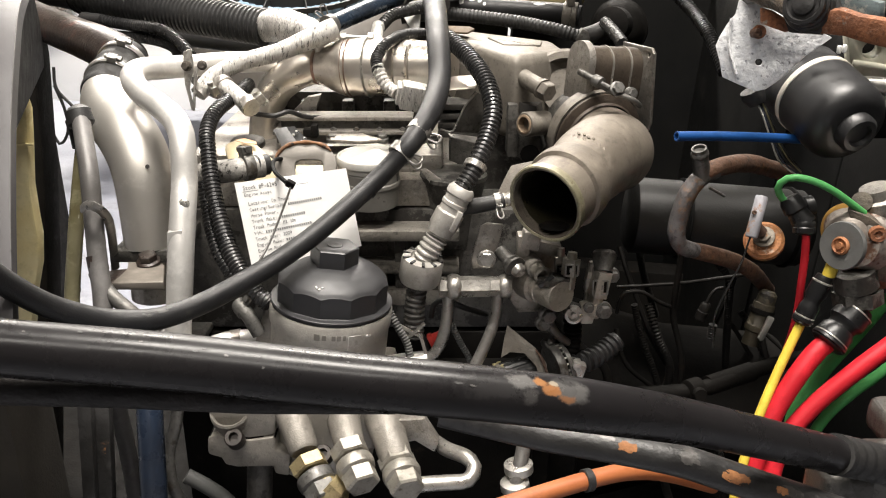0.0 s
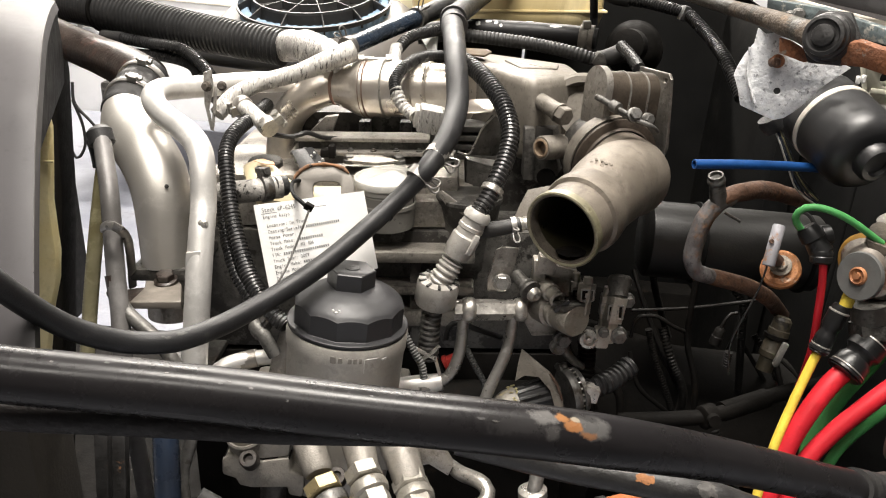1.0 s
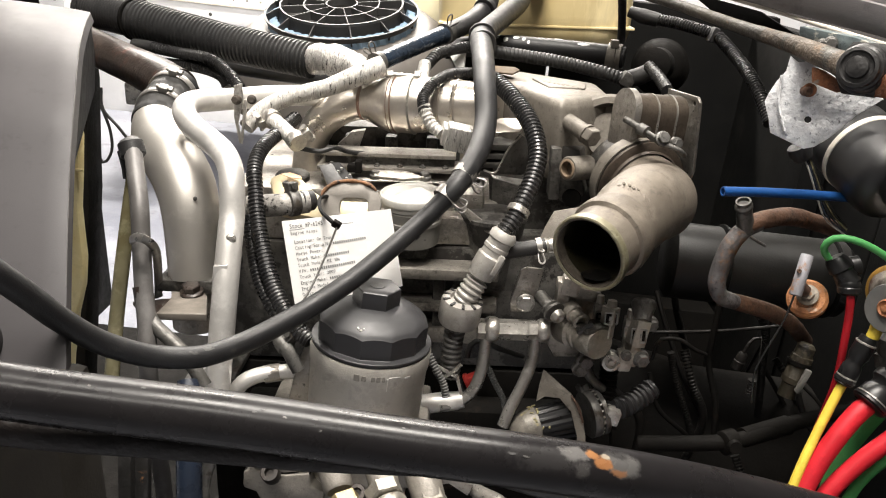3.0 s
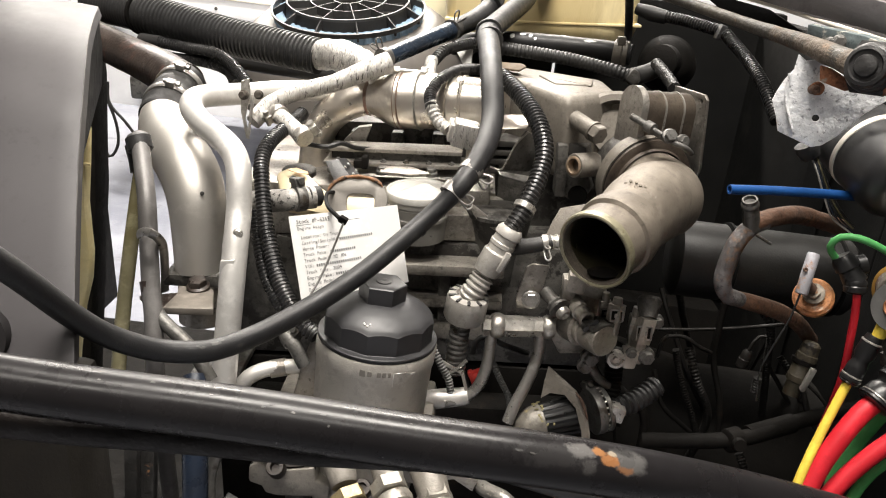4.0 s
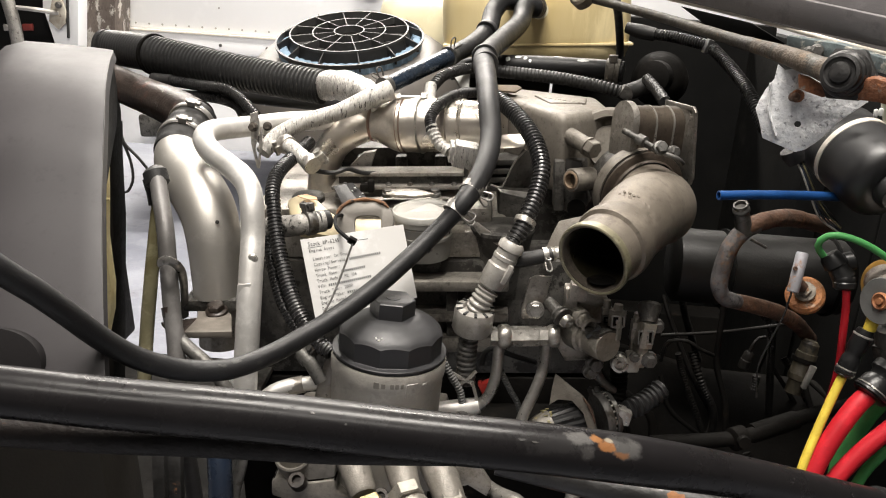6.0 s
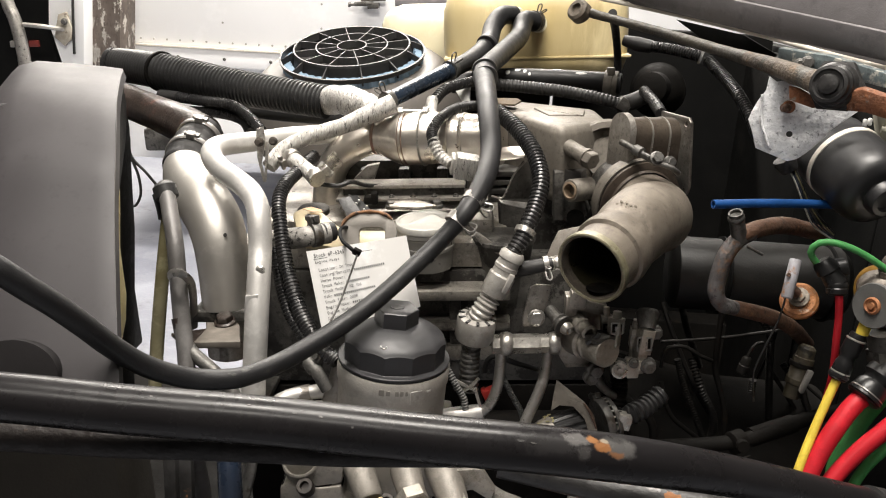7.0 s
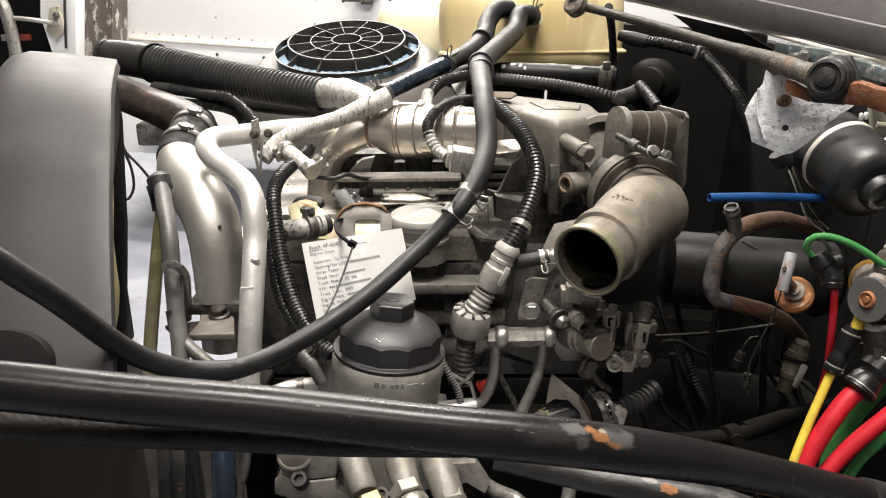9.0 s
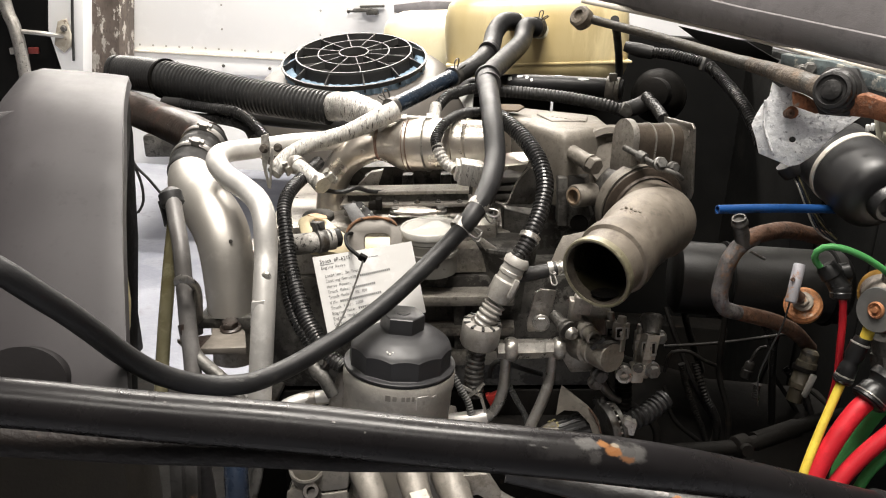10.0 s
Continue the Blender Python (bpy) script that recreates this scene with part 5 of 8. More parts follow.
c = loom("ribbed loom under the hinge rod", [(0.256, 1.340, 1.480), (0.288, 1.320, 1.476), (0.328, 1.280, 1.467)], 0.0090, 0.0046)
part("boot", tube([(0.218, 1.360, 1.489), (0.239, 1.350, 1.483), (0.260, 1.340, 1.479)], [0.0085, 0.0118, 0.0105], 16), RUBBER, c)
part("clip", block(0.010, 0.02, 0.022, 0.003, Matrix.Translation((0.326, 1.270, 1.466)) @ pose(0, 0, 0, 0, 20, 0)), PLASTIC, c)
d = loom("black corrugated loom running along the tank rail", [(0.008, 1.280, 1.431), (0.062, 1.280, 1.425), (0.114, 1.270, 1.419), (0.167, 1.250, 1.410), (0.196, 1.245, 1.402)], 0.0100, 0.0058, 0.0011, SLEEVE)
e = loom("small looped black loom ending in a plug", [(-0.014, 1.160, 1.416), (-0.046, 1.100, 1.422), (-0.067, 1.050, 1.418), (-0.079, 1.020, 1.405), (-0.077, 1.000, 1.392)], 0.0075)
part("plug_neck", tube([(-0.078, 1.005, 1.396), (-0.069, 0.995, 1.378), (-0.055, 0.985, 1.368)], 0.0078, 14, ridge=(0.006, 0.0012)), FOIL, e)
part("plug", merge(block(0.030, 0.024, 0.030, 0.003, Matrix.Translation((-0.035, 0.980, 1.365)) @ pose(0, 0, 0, 10, 12, 8)), block(0.010, 0.026, 0.022, 0.002, Matrix.Translation((-0.050, 0.985, 1.368)) @ pose(0, 0, 0, 10, 12, 8))), FOIL, e, "silvery connector plug")
part("plug_latch", merge(*[block(0.0016, 0.002, 0.026, 0.0004, Matrix.Translation((-0.019, 0.965, 1.366)) @ pose(0.006 * k, 0, 0, 0, 8, 0), 1) for k in (0, 1)], *[block(0.008, 0.002, 0.0016, 0.0004, Matrix.Translation((-0.019, 0.965, 1.366)) @ pose(0.003, 0, z, 0, 8, 0), 1) for z in (-0.012, 0, 0.012)]), STEEL, e)
f = loom("short black loom above the manifold", [(-0.017, 1.200, 1.447), (-0.043, 1.180, 1.445), (-0.067, 1.150, 1.441), (-0.082, 1.130, 1.428)], 0.008)
part("tail", tube([(-0.084, 1.130, 1.430), (-0.086, 1.110, 1.415), (-0.084, 1.080, 1.403)], 0.0085, 12), FOIL, f)

inj = thing("injector_loom", "black corrugated loom with a grey quick connector and white collar", "loom", (0.017, 0.870, 1.279))
part("conduit", tube([(0.006, 1.060, 1.422), (0.027, 1.020, 1.409), (0.048, 0.970, 1.387), (0.056, 0.935, 1.361), (0.050, 0.910, 1.336), (0.039, 0.890, 1.315), (0.031, 0.880, 1.300), (0.019, 0.870, 1.284)], [0.0108, 0.0112, 0.0112, 0.0110, 0.0108, 0.0105, 0.0105, 0.0105], 18, ridge=(0.0052, 0.0016)), LOOM, inj)
part("ring", band((0.035, 0.885, 1.307), (0.031, 0.880, 1.300), 0.0110, 0.007), STEEL, inj, "bright crimped ring")
Q0, Q1 = (0.022, 0.870, 1.288), (-0.007, 0.865, 1.231)
conn = part("connector", turned(Q0, Q1, [(0, 0.0120), (0.004, 0.0150), (0.010, 0.0152), (0.012, 0.0132), (0.018, 0.0136), (0.019, 0.0145), (0.023, 0.0145), (0.024, 0.0136), (0.03, 0.0138), (0.032, 0.0158), (0.048, 0.0160), (0.052, 0.0148), (0.058, 0.0142)], 28), PALE_GREY_PLASTIC, inj, "grey plastic connector")
part("latch", merge(block(0.008, 0.006, 0.024, 0.0015, axis(lerp(Q0, Q1, 0.55), Q1) @ pose(0.0148, -0.006, 0)), block(0.012, 0.004, 0.016, 0.001, axis(lerp(Q0, Q1, 0.55), Q1) @ pose(-0.004, -0.0148, 0.004))), PALE_GREY_PLASTIC, conn)
part("bellows", tube([Vector(Q1), (-0.016, 0.862, 1.216), (-0.023, 0.862, 1.202)], [0.0135, 0.0140, 0.0135], 20, ridge=(0.0062, 0.0018)), PALE_GREY_PLASTIC, inj)
K0, K1 = Vector((-0.022, 0.862, 1.209)), Vector((-0.028, 0.866, 1.172))
collar = part("collar", turned(K0, K1, [(0.002, 0.013), (-0.002, 0.0145), (0.0, 0.0225), (0.004, 0.0238), (0.026, 0.0236), (0.030, 0.0215), (0.030, 0)], 40), PALE_GREY_PLASTIC, inj, "pale ribbed plastic collar")
for k in range(10):
    w = axis(K0, K1) @ pose(0, 0, 0, 0, 0, 36 * k) @ pose(0.0188, 0, -0.0008)
    part("notch", block(0.0085, 0.0034, 0.0024, 0.0004, w, 1), PLASTIC, collar)
part("lower_conduit", tube([(-0.028, 0.866, 1.180), (-0.032, 0.868, 1.149), (-0.034, 0.868, 1.110)], [0.0118, 0.0122, 0.0122], 18, ridge=(0.0068, 0.0022)), STEEL_DARK, inj)
part("tee_hose", tube([(0.017, 0.878, 1.263), (0.038, 0.882, 1.263), (0.067, 0.888, 1.267)], [0.0105, 0.0088, 0.0082], 18), RUBBER, inj)
part("clamp", spring_clamp((0.060, 0.887, 1.266), (0.068, 0.888, 1.267), 0.0086, 0.006, 200), PIPE_STEEL, inj)
part("nipple", tube([(0.067, 0.888, 1.267), (0.085, 0.892, 1.270)], [0.0085, 0.0075], 18, ridge=(0.006, 0.0010)), STEEL, inj)

# ---- pipes at the engine's front ----
silver = thing("coolant_pipe", "bent bare aluminium coolant pipe", "pipe", (-0.267, 0.830, 1.280))
part("tube", tube([(-0.225, 1.120, 1.385), (-0.278, 1.080, 1.389), (-0.310, 1.050, 1.390), (-0.336, 1.020, 1.392), (-0.350, 0.988, 1.395), (-0.353, 0.963, 1.393), (-0.346, 0.944, 1.386), (-0.330, 0.925, 1.377), (-0.305, 0.900, 1.369), (-0.286, 0.880, 1.361), (-0.274, 0.862, 1.349), (-0.270, 0.850, 1.331), (-0.269, 0.840, 1.303), (-0.269, 0.820, 1.269), (-0.271, 0.800, 1.220), (-0.280, 0.778, 1.113)],
     0.0135, 28, 0.005), ALU, silver)
part("clip_plate", slab([(-0.305, 1.000, 1.414), (-0.295, 1.000, 1.417), (-0.294, 1.000, 1.398), (-0.301, 1.000, 1.370), (-0.296, 0.990, 1.345), (-0.300, 0.990, 1.346), (-0.306, 1.000, 1.377)], 0.004), STEEL, silver)
part("clip_strap", slab([(-0.295, 1.005, 1.397), (-0.290, 1.005, 1.397), (-0.294, 1.000, 1.370), (-0.296, 0.995, 1.348), (-0.299, 0.995, 1.348)], 0.003), STEEL, silver)
part("clip_bolt", bolt_shape((-0.284, 1.000, 1.398), toward((-0.284, 1.000, 1.398), (0.1, -1, 0.2), 1), 0.0045), RUST_ROD, silver)
part("clip_nut", bolt_shape((-0.301, 0.995, 1.398), toward((-0.301, 0.995, 1.398), (-0.3, -1, 0.1), 1), 0.0048), RUST_ROD, silver)
part("weld_tab", slab([(-0.280, 0.800, 1.261), (-0.265, 0.800, 1.263), (-0.269, 0.800, 1.232), (-0.284, 0.800, 1.232)], 0.008), ALU, silver)
part("tab_screw", bolt_shape((-0.270, 0.800, 1.232), toward((-0.270, 0.800, 1.232), (0.3, -1, 0.1), 1), 0.004), STEEL_DARK, silver)
part("stud", turned((-0.265, 0.817, 1.286), toward((-0.265, 0.817, 1.286), (0, -1, 0.2), 1), [(0, 0.006), (0.002, 0.005), (0.003, 0.003), (0.003, 0)], 12), STEEL, silver)

charge = thing("charge_air_pipe", "pale aluminium charge air pipe on a rubber coupling", "pipe", (-0.348, 0.960, 1.273))
part("pipe", tube([(-0.4167, 1.040, 1.3560), (-0.4100, 1.020, 1.3510), (-0.4003, 1.000, 1.3458), (-0.3809, 0.970, 1.3362), (-0.3619, 0.948, 1.3237), (-0.3482, 0.932, 1.3066), (-0.3408, 0.920, 1.2849), (-0.3385, 0.912, 1.2516), (-0.3370, 0.905, 1.2060)], [0.0295, 0.0305, 0.0318, 0.0335, 0.0345, 0.0342, 0.0330, 0.0305, 0.0290], 40, 0.005), CHARGE_ALU, charge, sharp=60)
part("lower_casting", tube([(-0.338, 0.912, 1.222), (-0.338, 0.908, 1.190), (-0.340, 0.908, 1.142)], [0.0270, 0.0272, 0.0275], 32), CAST, charge, "dull lower casting")
part("shoulder_lug", block(0.020, 0.022, 0.016, 0.004, Matrix.Translation((-0.417, 1.005, 1.328)) @ pose(0, 0, 0, 0, 25, 0), 3), CAST, charge)
part("casting_flange", box_at((-0.374, 0.88, 1.195), (-0.301, 1.0, 1.198 + 0.012), 0.004), CAST_DARK, charge)
part("pin_hole", turned((-0.3255, 0.8945, 1.304), toward((-0.3255, 0.8945, 1.304), (0.1, -1, 0.3), 1), [(0, 0.0025), (0.001, 0.002), (0.001, 0)], 10), CAST_DARK, charge)
coup = part("coupling", tube([(-0.4130, 1.118, 1.3879), (-0.4166, 1.095, 1.3802), (-0.4178, 1.058, 1.3652), (-0.4176, 1.036, 1.3545)], [0.0305, 0.0308, 0.0312, 0.0308], 32, ridge=(0.016, 0.0008)), RUBBER, charge, "black rubber coupling")
part("clamp", band((-0.4155, 1.102, 1.3825), (-0.4166, 1.092, 1.3790), 0.0312, 0.010, 0.008, 75), PIPE_STEEL, coup)
part("clamp", band((-0.4177, 1.063, 1.3670), (-0.4178, 1.053, 1.3632), 0.0318, 0.010, 0.008, 75), PIPE_STEEL, coup)
foot = thing("pipe_bracket", "rust-stained steel bracket under the charge air pipe", "bracket", (-0.341, 0.880, 1.181))
TANNED = surface("rust_stained_plate", (0.25, 0.225, 0.195), (0.18, 0.16, 0.138), 0.5, 0.3, 30, 0.3, 400, stain=(0.20, 0.085, 0.05), stain_at=0.62, stain_scale=18, soft=0.15)
part("plate", prism([(-0.3517, 0.815, 1.1985), (-0.2953, 0.815, 1.2000), (-0.3119, 0.870, 1.1970), (-0.3312, 0.900, 1.1955), (-0.3633, 0.905, 1.1950), (-0.3501, 0.860, 1.1970), (-0.3682, 0.855, 1.1965)], 1.1905, 0.0012), TANNED, foot)
part("rusty_tongue", prism([(-0.3900, 0.850, 1.1955), (-0.3650, 0.818, 1.1985), (-0.3500, 0.816, 1.1990), (-0.3490, 0.858, 1.1975)], 1.1900, 0.0012), RUST_PIPE, foot, "rust-brown tongue")
part("bolt", bolt_shape((-0.3299, 0.872, 1.2000), toward((-0.3299, 0.872, 1.2000), (0, -0.2, 1), 1), 0.0105), RUST_PIPE, foot)

rustpipe = thing("exhaust_crossover", "brown rust-stained pipe end behind the shroud", "pipe", (-0.508, 1.220, 1.408))
part("tube", tube([(-0.6638, 1.31, 1.4387), (-0.6155, 1.28, 1.4279), (-0.5643, 1.245, 1.4159), (-0.5069, 1.2, 1.4053), (-0.4584, 1.155, 1.3975), (-0.4145, 1.112, 1.3850)], [0.0275, 0.0268, 0.0262, 0.0265, 0.0285, 0.0315], 36, wob=0.012), RUST_PIPE, rustpipe)

strut = thing("drain_pipe", "grey metal pipe with a clamp and rust band", "pipe", (-0.364, 0.820, 1.283))
part("tube", tube([(-0.393, 0.900, 1.366), (-0.380, 0.870, 1.339), (-0.367, 0.840, 1.311), (-0.361, 0.820, 1.270), (-0.355, 0.800, 1.223), (-0.351, 0.790, 1.199), (-0.348, 0.775, 1.157), (-0.355, 0.790, 1.076), (-0.364, 0.820, 0.986), (-0.380, 0.860, 0.807)], 0.0097, 16), surface("dull_grey_pipe", (0.15, 0.144, 0.14), (0.085, 0.080, 0.076), 0.5, 0.3, 40, 0.4, 300, stain=(0.30, 0.17, 0.10), stain_at=0.65, stain_scale=20), strut)
part("elbow", turned((-0.392, 0.895, 1.359), (-0.396, 0.900, 1.370), [(-0.012, 0.010), (-0.008, 0.014), (0.006, 0.014), (0.010, 0.010), (0.012, 0)], 16), RUBBER, strut)
part("branch", tube([(-0.355, 0.800, 1.209), (-0.342, 0.790, 1.196), (-0.306, 0.770, 1.174), (-0.284, 0.760, 1.144)], 0.0075, 14), STEEL_DARK, strut)
part("clamp", tube([(-0.367, 0.810, 1.283), (-0.356, 0.800, 1.290), (-0.345, 0.800, 1.286), (-0.350, 0.830, 1.263), (-0.366, 0.870, 1.219), (-0.380, 0.900, 1.180)], 0.0050, 10, flat=0.4), PIPE_STEEL, strut)
part("rust_band", tube([(-0.358, 0.805, 1.234), (-0.355, 0.800, 1.219)], 0.0102, 16), RUST_PIPE, strut)
glass = thing("overflow_tube", "yellowed translucent plastic tube", "tube", (-0.401, 0.860, 1.241))
part("tube", tube([(-0.393, 0.900, 1.333), (-0.396, 0.880, 1.291), (-0.400, 0.860, 1.241), (-0.406, 0.840, 1.176), (-0.406, 0.800, 1.092)], 0.0081, 14), CLEAR_TUBE, glass)
part("boot", tube([(-0.406, 0.910, 1.353), (-0.401, 0.905, 1.337), (-0.398, 0.900, 1.324)], 0.0088, 12), RUBBER, glass)
strip = thing("radiator_strip", "dusty dark flat strut beside the radiator", "strut", (-0.352, 0.720, 1.053))
part("strip", slab([(-0.372, 0.740, 1.107), (-0.358, 0.740, 1.107), (-0.353, 0.700, 0.999), (-0.365, 0.700, 0.999)], 0.012), GREY_PIPE, strip)
part("rail", slab([(-0.362, 0.750, 1.101), (-0.344, 0.750, 1.101), (-0.340, 0.710, 0.992), (-0.356, 0.710, 0.992)], 0.012), GREY_PIPE, strip)
lower = thing("lower_radiator_hose", "dark lower hose, its blue sheen put into the colour", "hose", (-0.289, 0.700, 1.067))
part("tube", tube([(-0.300, 0.760, 1.148), (-0.291, 0.720, 1.106), (-0.287, 0.700, 1.067), (-0.284, 0.680, 1.015)], 0.0127, 20), DARK_BLUE, lower)
part("pipe", tube([(-0.280, 0.790, 1.119), (-0.284, 0.770, 1.061), (-0.293, 0.760, 1.026), (-0.291, 0.750, 0.997), (-0.285, 0.750, 0.971)], 0.0066, 14), STEEL_DARK, lower)
short = thing("bypass_hose", "short braided grey hose with a worm clamp", "hose", (-0.230, 0.910, 1.299))
part("tube", tube([(-0.275, 0.930, 1.286), (-0.250, 0.920, 1.291), (-0.226, 0.910, 1.297), (-0.204, 0.920, 1.298)], 0.0132, 20, wob=0.04), surface("grimy_braid", (0.36, 0.345, 0.32), (0.22, 0.21, 0.195), 0.5, 0.3, 120, 0.9, 500, stain=(0.03, 0.027, 0.024), stain_at=0.55, stain_scale=110, speck=0.7, soft=0.04), short)
part("clamp", band((-0.219, 0.910, 1.299), (-0.212, 0.915, 1.299), 0.0138, 0.011, 0.010, 80), STEEL_DARK, short)
part("hose_end", tube([(-0.212, 0.914, 1.299), (-0.200, 0.925, 1.298)], [0.0125, 0.0118], 20), RUBBER, short)
spigot = thing("drain_fitting", "small bright steel fitting with a hose clamp", "fitting", (-0.204, 0.800, 1.174))
part("body", tube([(-0.214, 0.800, 1.181), (-0.204, 0.790, 1.175), (-0.192, 0.785, 1.153)], [0.0085, 0.0075, 0.0070], 16), STEEL_DARK, spigot)
part("clamp", band((-0.208, 0.796, 1.177), (-0.202, 0.790, 1.173), 0.0082, 0.010, 0.009, 60), STEEL_DARK, spigot)
tubew = thing("return_pipe", "bright aluminium return pipe with a rubber joint", "pipe", (-0.220, 0.800, 1.137))
part("tube", tube([(-0.267, 0.800, 1.114), (-0.256, 0.800, 1.128), (-0.239, 0.805, 1.135), (-0.216, 0.810, 1.137), (-0.186, 0.815, 1.137)], 0.0085, 16), ALU, tubew)
part("joint", tube([(-0.234, 0.808, 1.134), (-0.217, 0.810, 1.137)], 0.0100, 16), CAST, tubew)

# ---- intake manifold ----
intake = thing("intake_pipe", "polished steel intake elbow with brown-tinted welds", "pipe", (-0.137, 1.100, 1.386))
part("elbow", tube([(-0.243, 1.122, 1.275), (-0.240, 1.120, 1.297), (-0.235, 1.120, 1.323), (-0.223, 1.115, 1.348), (-0.201, 1.110, 1.367), (-0.178, 1.110, 1.377), (-0.162, 1.110, 1.3795)], 0.0222, 36, 0.005), STEEL_PIPE, intake, sharp=60)
M0, M1 = (-0.164, 1.110, 1.380), (-0.009, 1.070, 1.385)
part("muff", turned(M0, M1, [(-0.001, 0.0225), (0.004, 0.0235), (0.014, 0.0270), (0.030, 0.0345), (0.040, 0.0378), (0.046, 0.0385), (0.049, 0.0375), (0.072, 0.0380), (0.073, 0.0368), (0.092, 0.0360), (0.094, 0.0350), (0.108, 0.0345), (0.109, 0.0372), (0.113, 0.0375), (0.114, 0.0345), (0.128, 0.0335), (0.129, 0.0350), (0.132, 0.0350), (0.133, 0.0330), (0.165, 0.0325), (0.166, 0.0365), (0.182, 0.0365), (0.182, 0.0)], 44), STEEL_PIPE, intake, sharp=60)
for s in (0.0445, 0.0495, 0.073):
    part("weld", turned(M0, M1, [(s - 0.002, 0.0365), (s, 0.0393), (s + 0.002, 0.0365)], 44), HEAT_TINT if s < 0.06 else STEEL, intake)
part("clamp_screw", merge(turned((-0.123, 1.090, 1.420), (-0.085, 1.090, 1.418), [(0, 0.003), (0.03, 0.003)], 10), hexagon((-0.123, 1.090, 1.420), (-0.135, 1.090, 1.420), 0.006, 0.008), hexagon((-0.095, 1.090, 1.420), (-0.081, 1.090, 1.420), 0.006, 0.008)), STEEL, intake)
part("joint", turned(M0, M1, [(-0.003, 0.0215), (-0.001, 0.0234), (0.002, 0.0240), (0.004, 0.0230)], 36), HEAT_TINT, intake, "brown weld seam")
part("stem", tube([(-0.159, 1.100, 1.410), (-0.159, 1.100, 1.395)], 0.006, 12), STEEL, intake)
under = thing("egr_pipe", "dark lower pipe beneath the intake elbow", "pipe", (-0.193, 1.140, 1.329))
part("tube", tube([(-0.232, 1.160, 1.299), (-0.195, 1.150, 1.322), (-0.153, 1.150, 1.326), (-0.094, 1.150, 1.321)], 0.018, 18), CAST_DARK, under)

EGR = surface("dusty_recirculation_casting", (0.185, 0.167, 0.142), (0.13, 0.117, 0.099), 0.52, 0.25, 40, 0.7, 520, stain=(0.10, 0.082, 0.065), stain_at=0.60, stain_scale=26, speck=0.5, soft=0.16)
housing = thing("egr_housing", "grey cast aluminium gas recirculation housing", "housing", (0.093, 1.100, 1.319))
part("body", prism([(0.087, 1.020, 1.4057), (0.162, 1.090, 1.4028), (0.160, 1.220, 1.398), (0.026, 1.240, 1.4125), (0.011, 1.130, 1.4147), (0.052, 1.080, 1.4095)], 1.300, 0.013), EGR, housing, sharp=60)
part("left_body", prism([(0.012, 1.140, 1.418), (0.054, 1.130, 1.410), (0.064, 1.240, 1.400), (0.017, 1.240, 1.417)], 1.25, 0.004), EGR, housing)
part("cover_pad", prism([(0.060, 1.160, 1.4120), (0.078, 1.105, 1.4095), (0.128, 1.120, 1.4065), (0.135, 1.165, 1.4055), (0.080, 1.185, 1.4110)], 1.396, 0.002), EGR, housing)
part("gasket_scrap", slab([(0.0054, 1.155, 1.4272), (0.0364, 1.16, 1.4258), (0.0422, 1.15, 1.4233), (0.032, 1.13, 1.4211), (0.0091, 1.13, 1.4229)], 0.003), surface("brown_gasket_paper", (0.16, 0.12, 0.075), (0.09, 0.065, 0.042), 0.8, 0, 60, 0.6, 300), housing, "torn brown gasket scrap")

for k in range(9):
    part("cast_letter", block(0.0046, 0.0070 if k % 3 else 0.0050, 0.0022, 0.0007, Matrix.Translation((0.075 + 0.0062 * k, 1.142 - 0.0030 * k, 1.4098 - 0.0005 * k)) @ pose(0, 0, 0, 0, 0, -18), 1), EGR, housing)
part("side_ledge", box_at((0.083 - 0.004, 1.012, 1.283), (0.092, 1.045, 1.349), 0.003), CAST_DARK, housing)
# shade below the housing is put into this dark mass
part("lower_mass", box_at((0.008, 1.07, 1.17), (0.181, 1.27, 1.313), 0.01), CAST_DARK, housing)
part("front_boss", turned((0.156, 1.080, 1.351), toward((0.156, 1.080, 1.351), (-0.1, -1, 0.3), 1), [(0, 0.052), (0.026, 0.052), (0.030, 0.048), (0.030, 0.040), (0.012, 0.037), (0.012, 0.030), (0.022, 0.028), (0.022, 0)], 40), EGR, housing)
part("stub", turned((0.087, 1.050, 1.383), (0.132, 0.985, 1.364), [(-0.01, 0.0135), (0.008, 0.0125), (0.012, 0.0105), (0.055, 0.0105), (0.056, 0.0125), (0.060, 0.0125), (0.060, 0)], 24), EGR, housing)
part("stub_bolt", hexagon(lerp((0.087, 1.050, 1.383), (0.132, 0.985, 1.364), 0.72), (0.132, 0.985, 1.364), 0.0118, 0.013), EGR, housing)
part("lug_block", slab([(0.086, 1.030, 1.351), (0.114, 1.020, 1.345), (0.124, 1.020, 1.291), (0.109, 1.020, 1.272), (0.084, 1.030, 1.285)], 0.06), CAST_DARK, housing)
LB0, LB1 = (0.125, 1.015, 1.326), (0.089, 0.985, 1.330)
part("lug_sleeve", turned(LB0, LB1, [(0, 0.0150), (0.034, 0.0150), (0.036, 0.0138), (0.036, 0.0108), (0.028, 0.010)], 28), EGR, housing)
part("bushing", turned(LB0, LB1, [(0.02, 0.0110), (0.0370, 0.0118), (0.0375, 0.0110), (0.0375, 0.0090), (0.028, 0.0085), (0.028, 0)], 24), surface("cream_bushing", (0.26, 0.20, 0.14), (0.14, 0.09, 0.055), 0.6, 0, 70, 0.3, 300), housing, "rusty cream bushing")
